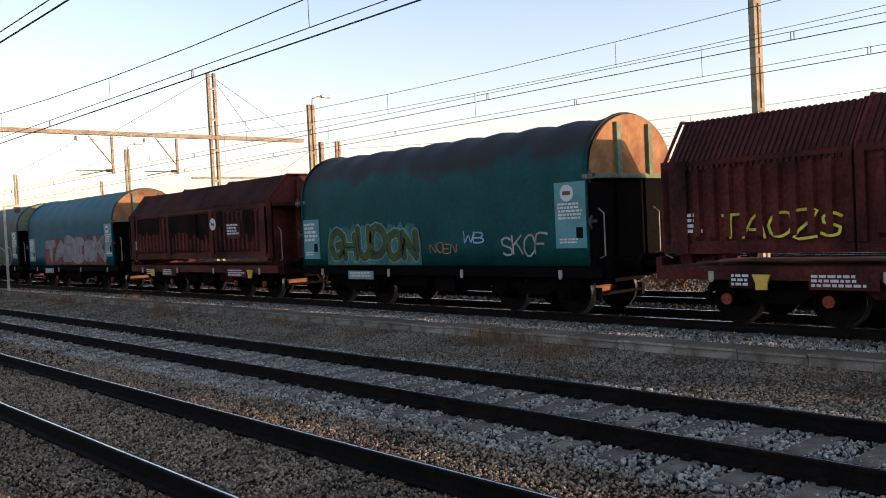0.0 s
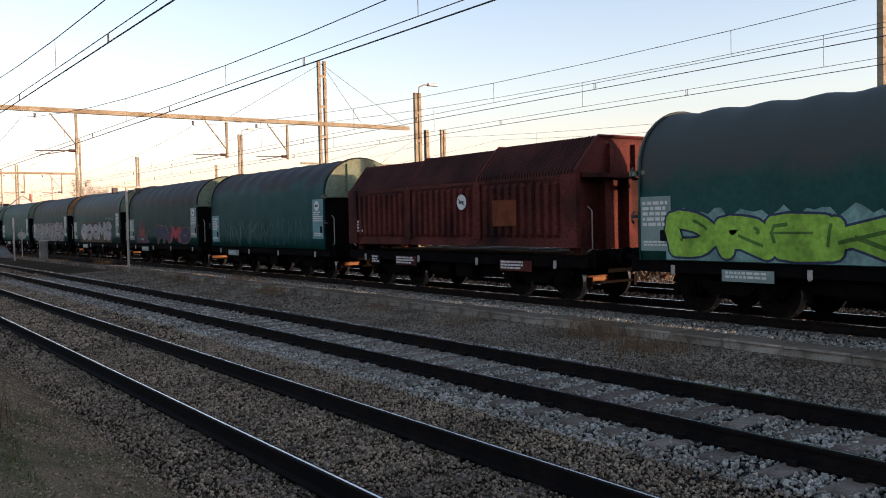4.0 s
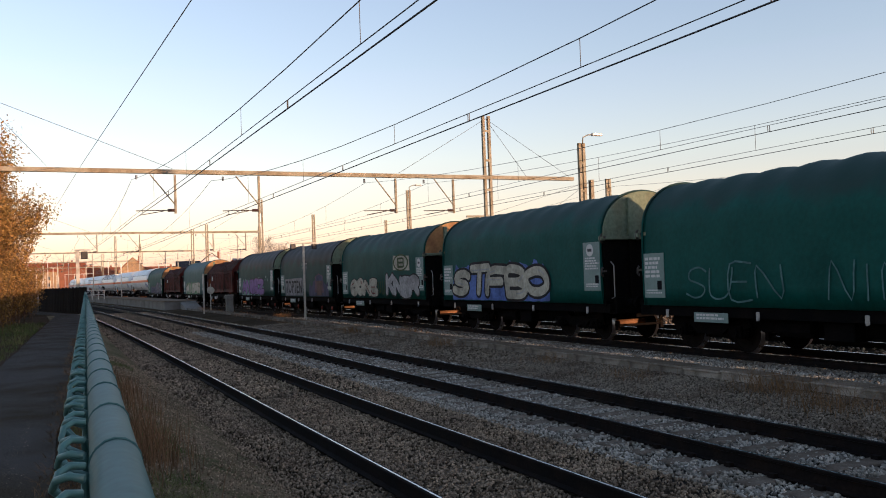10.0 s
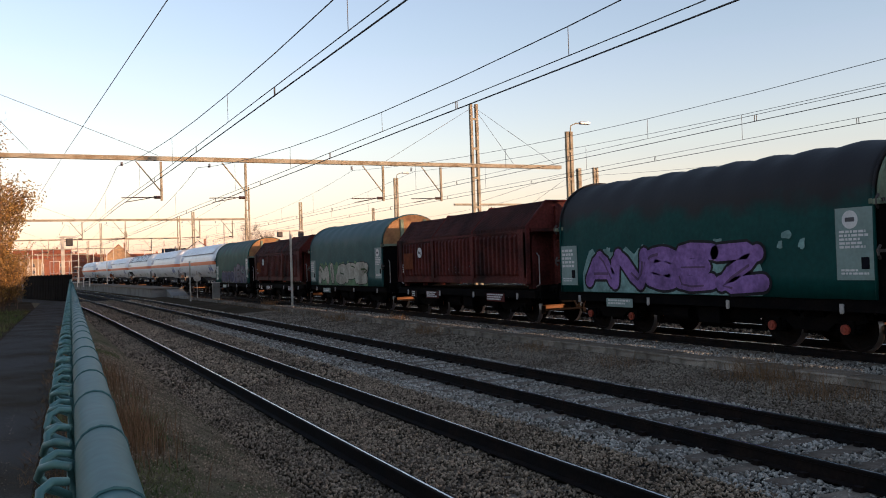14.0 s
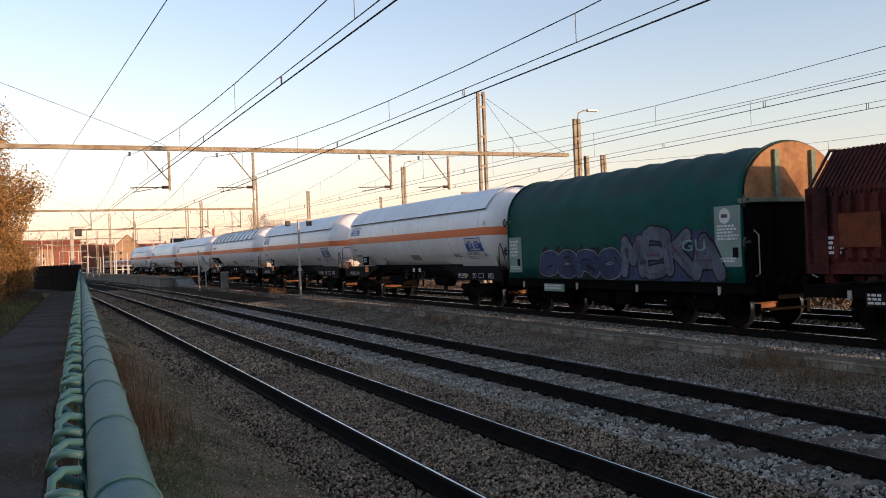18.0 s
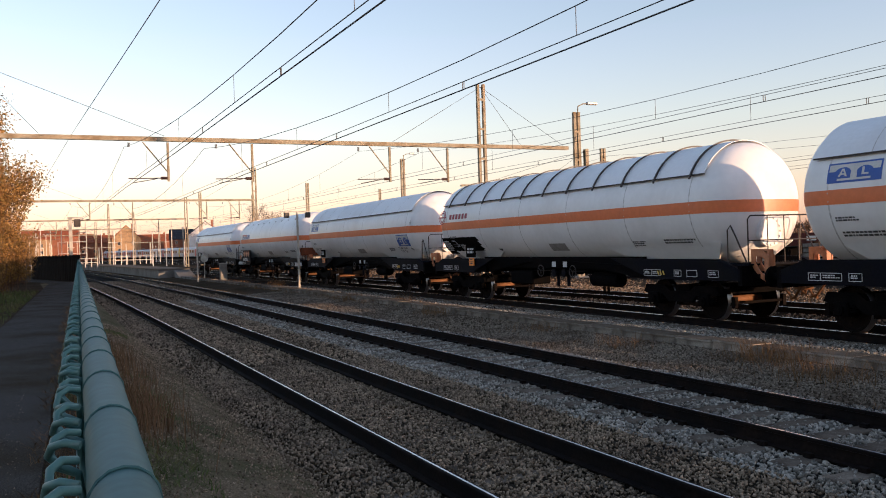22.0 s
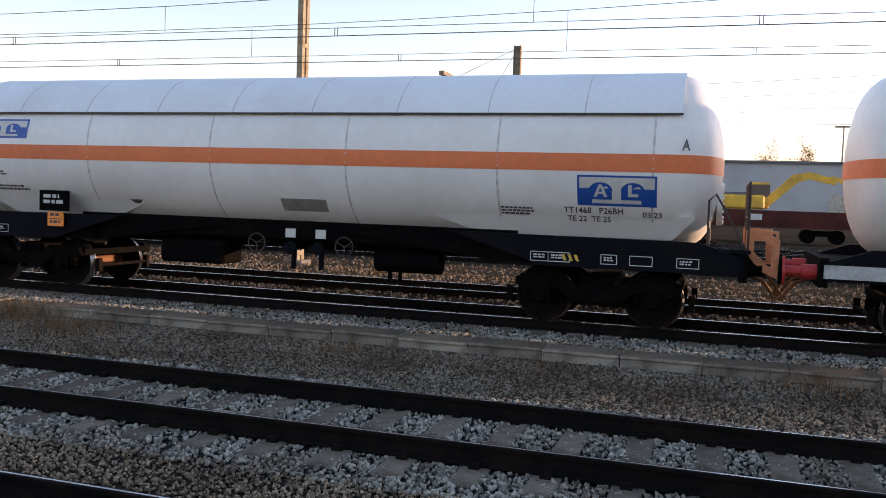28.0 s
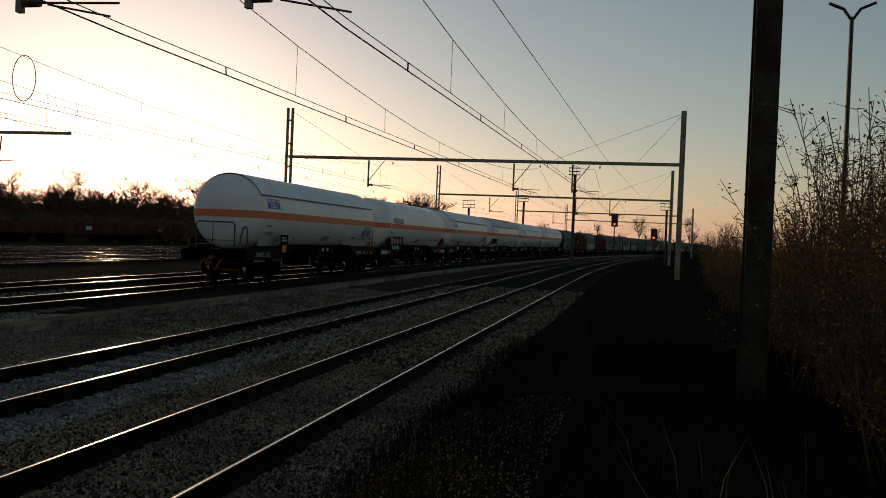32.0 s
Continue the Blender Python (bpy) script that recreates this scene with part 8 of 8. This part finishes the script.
def house(x, y, w, d, h, ridge, wall, roof, label, turn=0, windows=3, along=True, chimney=True, door=True):
    """A gabled house; its front faces -y before turning, its ridge runs along x or y."""
    w, d, h, ridge = w * FAR, d * FAR, h * FAR, ridge * FAR
    t = thing("house", label, "house", "houses")
    t.matrix_basis = pose(x, y, -0.45, 0, 0, turn)
    bm = bmesh.new()
    if along:
        pts = [(-d / 2, 0), (-d / 2, h), (0, h + ridge), (d / 2, h), (d / 2, 0)]
        loft(bm, [[(q, a, z) for a, z in pts] for q in (-w / 2, w / 2)])
    else:
        pts = [(-w / 2, 0), (-w / 2, h), (0, h + ridge), (w / 2, h), (w / 2, 0)]
        loft(bm, [[(a, q, z) for a, z in pts] for q in (-d / 2, d / 2)])
    part("wall", bm, wall, t)
    for s in (-1, 1):
        bm = bmesh.new()
        if along:
            e = d / 2 + 0.35
            zz = h - 0.35 * ridge / (d / 2)
            loft(bm, [[(q, s * e, zz + 0.02), (q, 0, h + ridge + 0.02), (q, 0, h + ridge + 0.2), (q, s * e, zz + 0.2)] for q in (-w / 2 - 0.25, w / 2 + 0.25)])
        else:
            e = w / 2 + 0.35
            zz = h - 0.35 * ridge / (w / 2)
            loft(bm, [[(s * e, q, zz + 0.02), (0, q, h + ridge + 0.02), (0, q, h + ridge + 0.2), (s * e, q, zz + 0.2)] for q in (-d / 2 - 0.25, d / 2 + 0.25)])
        part("roof", bm, roof, t)
    if chimney:
        bm = bmesh.new()
        box(bm, w * 0.25 - 0.4, w * 0.25 + 0.4, -0.4, 0.4, h + ridge * 0.5, h + ridge + 1.0)
        part("chimney", bm, M_BRICK, t)
    floors = max(1, int(h / 2.7))
    for f in range(floors):
        for k in range(windows):
            cx = (k + 0.5) * w / windows - w / 2
            z = 0.9 + f * 2.7
            bm = bmesh.new()
            box(bm, cx - 0.55, cx + 0.55, -d / 2 - 0.06, -d / 2 + 0.05, z, z + 1.4)
            fr = part("window", bm, M_WHITEPOST, t)
            bm = bmesh.new()
            box(bm, cx - 0.47, cx + 0.47, -d / 2 - 0.075, -d / 2 - 0.055, z + 0.08, z + 1.32)
            part("pane", bm, M_PANE, fr)
    return t


def at(az, d):
    return polar(az, d * FAR)


x, y = at(-9.6, 235)
house(x, y, 8.0, 10, 6.2, 3.2, M_RENDER, M_SLATE, "white gabled house with a dark slate roof", -6, 2, False)
x, y = at(-8.2, 242)
house(x, y, 6, 9, 5.2, 2.6, M_BRICK, M_SLATE, "brick house with a dark roof", -6, 2)
x, y = at(-4.85, 240)
house(x, y, 7.0, 9, 5.6, 3.4, M_BUFF, M_TILE, "buff brick house with a steep roof", -2, 2, False)
x, y = at(-12.2, 215)
house(x, y, 9.0, 8, 6.8, 0.6, M_BRICK, M_ROOFGREY, "red brick block with a flat roof", -8, 3)
x, y = at(-15.3, 205)
house(x, y, 7.5, 9, 4.2, 3.4, M_RENDER, M_TILE, "white gabled cottage with a brown tiled roof", -60, 2, False)
x, y = at(-17.0, 200)
house(x, y, 11.0, 8, 4.4, 2.6, M_BUFF, M_TILE, "low buff house with an orange tiled roof", -10, 3)
x, y = at(-20.0, 225)
house(x, y, 9.0, 8, 4.6, 2.8, M_BRICK, M_TILE, "brick house with an orange tiled roof", -12, 2)
x, y = at(-25.6, 215)
house(x, y, 15.0, 9, 5.4, 3.4, M_BRICK, M_TILE, "long brick house with an orange tiled roof", -18, 4)
x, y = at(-27.6, 225)
house(x, y, 9.0, 8, 4.6, 2.6, M_BUFF, M_TILE, "buff house with a tiled roof", -18, 2)
x, y = at(-31.0, 165)
house(x, y, 26.0, 6, 3.9, 0.3, M_RENDER, M_ROOFGREY, "long low pale wall building lit by the sun", -24, 5, chimney=False)
x, y = at(-33.2, 205)
house(x, y, 20.0, 9, 6.8, 4.2, M_BRICK, M_SLATE, "brick building with a large dark roof", -24, 4)
for k, (az, d, w, h, mat) in enumerate(((-0.6, 250, 14, 6.5, M_BRICK), (-1.9, 260, 10, 5.5, M_BUFF), (-3.1, 255, 9, 5.0, M_BRICK), (-6.6, 260, 10, 5.0, M_BRICK), (0.8, 240, 12, 6, M_BUFF))):
    x, y = at(az, d)
    house(x, y, w, 8, h, 2.0, mat, M_TILE, "brick building behind the station with a tiled roof", -4, 3)

# the long shed across the yard
t = thing("industrial_shed", "long pale grey clad industrial shed with doors", "warehouse")
bm = bmesh.new()
box(bm, 130, 170, -27, 92, -0.5, 8.6)
part("wall", bm, M_SHED, t)
bm = bmesh.new()
box(bm, 129.7, 170.3, -27.3, 92.3, 8.6, 9.0)
part("roof", bm, M_ROOFGREY, t)
for k in range(60):
    bm = bmesh.new()
    y = -26 + k * 1.98
    box(bm, 129.93, 130.0, y, y + 0.12, 0.5, 8.6)
    part("cladding_rib", bm, M_SHED, t)
for k, (y, w, h) in enumerate(((-18, 4, 4.5), (-4, 4, 4.5), (12, 5, 5), (40, 9, 6), (52, 4, 3.5), (66, 5, 4.5), (80, 4, 4))):
    bm = bmesh.new()
    box(bm, 129.85, 129.93, y, y + w, -0.3, h)
    part("door", bm, M_ROOFGREY if k % 2 else M_WHITEPOST, t)

# ---- rolling stock standing in the yard ----
M_GREYCAR = material("grey_carriage_paint", (0.42, 0.43, 0.45), 0.4, 0.1, 0.06, 10, 0.6, 0.03, (0.35, 0.35, 0.37))
M_CARRED = material("carriage_door_red", (0.45, 0.07, 0.05), 0.45, 0, 0.08)
M_YCAR = material("yellow_wagon_paint", (0.72, 0.45, 0.02), 0.5, 0, 0.12, 10, 1, 0.05, (0.45, 0.28, 0.03))
M_DRED = material("oxide_red_wagon", (0.09, 0.025, 0.02), 0.75, 0, 0.15, 12, 1, 0.1, (0.05, 0.02, 0.017))


def yard_pose(x0, y):
    return pose(x0 + bend(y), y, -0.1, 0, 0, -math.degrees(math.atan(slope(y))))


def railcar(y, nose):
    t = thing("passenger_carriage", "grey passenger carriage with red doors", "train carriage", "standing carriages")
    t.matrix_basis = yard_pose(54.0, y)
    bm = bmesh.new()
    pts = [(-1.4, 1.0), (-1.45, 2.2), (-1.35, 3.2), (-0.9, 3.65), (0.9, 3.65), (1.35, 3.2), (1.45, 2.2), (1.4, 1.0)]
    loft(bm, [[(x, q, z) for x, z in pts] for q in (-12.4, 12.4)])
    part("body", bm, M_GREYCAR, t)
    bm = bmesh.new()
    box(bm, -1.2, 1.2, -12, 12, 0.35, 1.0)
    part("underframe", bm, M_BLACK, t)
    for k in range(9):
        bm = bmesh.new()
        q = -10.6 + k * 2.6
        if k in (2, 6):
            box(bm, -1.47, -1.40, q - 0.1, q + 1.4, 1.1, 3.1)
            part("door", bm, M_CARRED, t)
        else:
            box(bm, -1.47, -1.38, q, q + 1.7, 2.05, 2.85)
            part("window", bm, M_PANE, t)
    if nose:
        bm = bmesh.new()
        loft(bm, [[(x * k, q, 1.0 + (z - 1.0) * k2) for x, z in pts] for q, k, k2 in ((-12.41, 1.005, 1.0), (-13.1, 0.97, 0.97), (-13.4, 0.85, 0.85))])
        part("nose", bm, M_YCAR, t, "yellow cab front")
        bm = bmesh.new()
        box(bm, -1.0, 1.0, -13.43, -13.3, 2.2, 2.9)
        part("windscreen", bm, M_PANE, t)


for k in range(7):
    railcar(203.5 + k * 26, k in (0, 3))


def hopper(y, y_len, kind):
    t = thing("ballast_wagon", "yellow ballast wagon standing in the yard", "freight wagon", "standing yellow wagons")
    t.matrix_basis = yard_pose(57.0, y)
    L = y_len / 2 - 0.5
    if kind == "covered":
        bm = bmesh.new()
        pts = [(-1.35, 1.3), (-1.45, 2.2), (-1.4, 3.2), (-1.0, 3.75), (0, 3.9), (1.0, 3.75), (1.4, 3.2), (1.45, 2.2), (1.35, 1.3)]
        loft(bm, [[(x, q, z) for x, z in pts] for q in (-L, -L * 0.1)])
        part("body", bm, M_YCAR, t)
        bm = bmesh.new()
        rod(bm, (0, -L * 0.05, 2.5), (0, L, 2.5), 1.25, 20)
        part("drum", bm, M_YCAR, t)
        for q in (-L * 0.8, -L * 0.45):
            bm = bmesh.new()
            box(bm, -1.47, -1.40, q - 0.5, q + 0.5, 1.5, 2.9)
            part("door", bm, M_DARKRAIL, t)
    elif kind == "hopper":
        for s in (-0.5, 0.5):
            bm = bmesh.new()
            c = s * L
            secs = []
            for z, a, b in ((1.3, 0.25, 0.5), (1.9, 0.4, 1.2), (2.6, 0.48, 1.42), (3.3, 0.48, 1.42)):
                secs.append([(-b, c - a * L, z), (b, c - a * L, z), (b, c + a * L, z), (-b, c + a * L, z)])
            loft(bm, secs)
            part("hopper", bm, M_YCAR, t)
    else:
        for k in range(4):
            bm = bmesh.new()
            q = -L + 0.3 + k * (2 * L - 0.6) / 4
            d = (2 * L - 0.6) / 4
            tube(bm, [(-1.38, q, 1.25), (-1.38, q + d * 0.25, 3.0), (-1.38, q + d * 0.75, 3.0), (-1.38, q + d, 1.25)], 0.09, 5)
            rod(bm, (-1.38, q + d * 0.25, 3.0), (1.38, q + d * 0.25, 3.0), 0.07, 5)
            part("side_frame", bm, M_YCAR, t)
        bm = bmesh.new()
        box(bm, -1.42, -1.36, -L, L, 1.25, 1.9)
        part("side_panel", bm, M_YCAR, t)
        bm = bmesh.new()
        loft(bm, [[(x, q, z + (0.5 if q > 0 else 0)) for x, z in ((-0.8, 1.75), (0.8, 1.75), (0.8, 2.2), (-0.8, 2.2))] for q in (-L, L * 0.3, L)])
        part("conveyor", bm, M_YCAR, t)
        bm = bmesh.new()
        plate(bm, -0.6, 0.6, 1.7, 2.5, -1.41, 0.01)
        part("label_board", bm, M_MARK, t)
    bm = bmesh.new()
    box(bm, -1.3, 1.3, -y_len / 2 + 0.4, y_len / 2 - 0.4, 0.9, 1.25)
    part("underframe", bm, M_DRED, t)
    for q in (-L * 0.7, L * 0.7):
        for w in (-0.9, 0.9):
            bm = bmesh.new()
            disc(bm, (-0.75, q + w, 0.46), (1, 0, 0), 0.46, 1.5, 16)
            part("wheelset", bm, M_BLACK, t)
        bm = bmesh.new()
        box(bm, -0.95, 0.95, q - 1.2, q + 1.2, 0.5, 0.85)
        part("bogie", bm, M_BLACK, t)


for k in range(7):
    hopper(109 + k * 12.2, 12.2, "covered" if k < 2 else "frame")
t = thing("covered_wagon", "oxide-red covered wagon standing in the yard", "freight wagon")
t.matrix_basis = yard_pose(57.0, 88.5)
bm = bmesh.new()
pts = [(-1.4, 1.1), (-1.42, 3.0), (-1.1, 3.5), (0, 3.75), (1.1, 3.5), (1.42, 3.0), (1.4, 1.1)]
loft(bm, [[(x, q, z) for x, z in pts] for q in (-6.3, 6.3)])
part("body", bm, M_DRED, t)
bm = bmesh.new()
box(bm, -1.45, -1.4, -1.2, 1.2, 1.2, 2.9)
part("door", bm, M_DARKRAIL, t)
bm = bmesh.new()
plate(bm, 3.0, 4.6, 1.9, 2.6, -1.43, 0.01)
part("label_board", bm, M_MARK, t)
bm = bmesh.new()
box(bm, -1.2, 1.2, -6.2, 6.2, 0.4, 1.1)
part("underframe", bm, M_BLACK, t)
# stacks of sleepers
for x, y, n in ((46, 68, 6), (47, 75, 5), (45, 60, 6), (48, 40, 5)):
    t = thing("sleeper_stack", "stack of concrete sleepers with battens between layers", "stack")
    for k in range(n):
        bm = bmesh.new()
        box(bm, x - 1.3, x + 1.3, y - 2.6, y + 2.6, -0.3 + k * 0.34, -0.08 + k * 0.34)
        part("layer", bm, M_CONC, t)
        bm = bmesh.new()
        for q in (-1.8, 1.8):
            box(bm, x - 1.2, x + 1.2, y + q - 0.06, y + q + 0.06, -0.08 + k * 0.34, 0.04 + k * 0.34)
        part("batten", bm, M_DARKWOOD, t)


def gondola(y, load=None):
    t = thing("flat_wagon", "oxide-red low-sided wagon standing in the yard", "freight wagon", "standing red wagons")
    t.matrix_basis = yard_pose(62, y)
    bm = bmesh.new()
    box(bm, -1.4, 1.4, -6.6, 6.6, 1.0, 1.25)
    for s in (-1, 1):
        box(bm, s * 1.4 - 0.05, s * 1.4 + 0.05, -6.6, 6.6, 1.25, 2.1)
    part("body", bm, M_DRED, t)
    for k in range(10):
        bm = bmesh.new()
        box(bm, -1.5, -1.44, -6.4 + k * 1.42, -6.3 + k * 1.42, 1.0, 2.1)
        part("stanchion", bm, M_DRED, t)
    for q in (-4.3, 4.3):
        for w in (-0.9, 0.9):
            bm = bmesh.new()
            disc(bm, (-0.75, q + w, 0.46), (1, 0, 0), 0.46, 1.5, 16)
            part("wheelset", bm, M_BLACK, t)
        bm = bmesh.new()
        box(bm, -0.95, 0.95, q - 1.2, q + 1.2, 0.5, 0.85)
        part("bogie", bm, M_BLACK, t)
    bm = bmesh.new()
    plate(bm, -0.5, 0.5, 1.45, 1.85, -1.505, 0.01)
    part("label_board", bm, M_MARK, t)


for k in range(15):
    gondola(-128 + k * 14)
M_BLUEPIPE = material("blue_plastic_pipe", (0.02, 0.07, 0.38), 0.4, 0, 0.1, 10, 1, 0, random_obj=0.2)
t = thing("pipe_stack", "stack of blue plastic pipes loaded on a red wagon", "pipes")
for k in range(4):
    for q in range(6):
        bm = bmesh.new()
        rod(bm, (60.95 + q * 0.4, -36.5, 1.4 + k * 0.42), (60.95 + q * 0.4, -24.5, 1.4 + k * 0.42), 0.2, 12)
        part("pipe", bm, M_BLUEPIPE, t)


def excavator(x, y, face, label, k=1.0):
    t = thing("excavator", label, "excavator", "excavators")
    t.matrix_basis = pose(x, y, 1.15, 0, 0, face)
    t.scale = (k, k, k)
    for s in (-1, 1):
        bm = bmesh.new()
        pts = [(-1.4, 0.15), (-1.6, 0.4), (-1.4, 0.7), (1.4, 0.7), (1.6, 0.4), (1.4, 0.15)]
        loft(bm, [[(a, q, z) for a, z in pts] for q in (s * 0.9 - 0.2, s * 0.9 + 0.2)])
        part("track", bm, M_BLACK, t)
    bm = bmesh.new()
    box(bm, -1.9, 0.9, -1.2, 1.2, 0.85, 1.75, 0.12)
    part("body", bm, M_YCAR, t)
    bm = bmesh.new()
    box(bm, 0.0, 1.2, 0.2, 1.2, 0.9, 2.6, 0.08)
    c = part("cab", bm, M_YCAR, t)
    bm = bmesh.new()
    box(bm, 0.1, 1.22, 0.18, 1.22, 1.6, 2.45)
    part("window", bm, M_PANE, c)
    bm = bmesh.new()
    pts = [(0.7, 1.3), (2.5, 3.1), (3.5, 3.3), (5.1, 2.85), (5.0, 2.5), (3.5, 2.85), (2.8, 2.6), (1.1, 1.0)]
    loft(bm, [[(a, q, z) for a, z in pts] for q in (-0.25, 0.1)])
    part("boom", bm, M_YCAR, t)
    bm = bmesh.new()
    pts = [(4.5, 3.0), (5.0, 3.05), (8.0, 1.75), (7.9, 1.45)]
    loft(bm, [[(a, q, z) for a, z in pts] for q in (-0.2, 0.05)])
    part("arm", bm, M_YCAR, t)
    bm = bmesh.new()
    loft(bm, [[(7.7, q, 1.6), (8.3, q, 1.5), (8.1, q, 0.8), (7.3, q, 0.9)] for q in (-0.6, 0.45)])
    part("bucket", bm, M_DARKRAIL, t)


excavator(62, -1.7, -90, "yellow excavator loaded on a low wagon", 1.05)
excavator(62, -17.0, 90, "yellow excavator with its boom folded on a low wagon")
x, y = polar(-96.7, 140)
t = thing("yard_lamp", "tall thin yard lamp with a flat head", "street lamp")
bm = bmesh.new()
rod(bm, (x, y, -0.4), (x, y, 14.5), 0.16, 8, 0.1)
part("post", bm, M_MAST, t)
bm = bmesh.new()
box(bm, x - 0.3, x + 0.3, y - 1.2, y + 1.2, 14.5, 14.75)
part("head", bm, M_MAST, t)


# ---- the moving train ----
WHEEL_R = 0.46
ROLL_TIMES = np.linspace(0, 32, 560)
ROLL_WAY = np.interp(ROLL_TIMES, [t for t, _ in TRAVEL], [s for _, s in TRAVEL])


ROLLS = {y: [(float(t), pose(0, y, WHEEL_R, math.degrees(s / WHEEL_R), 0, 0)) for t, s in zip(ROLL_TIMES, ROLL_WAY)] for y in (-0.9, 0.9)}


def motions():
    for c, at in CARS:
        walk(c, [(t, train_pose(at - s)) for t, s in TRAVEL])
        for b in c.children:
            for w in b.children:
                if w.name.startswith("wheelset"):
                    y = w.matrix_basis.translation.y
                    walk(w, ROLLS[round(y, 2)])


motions()
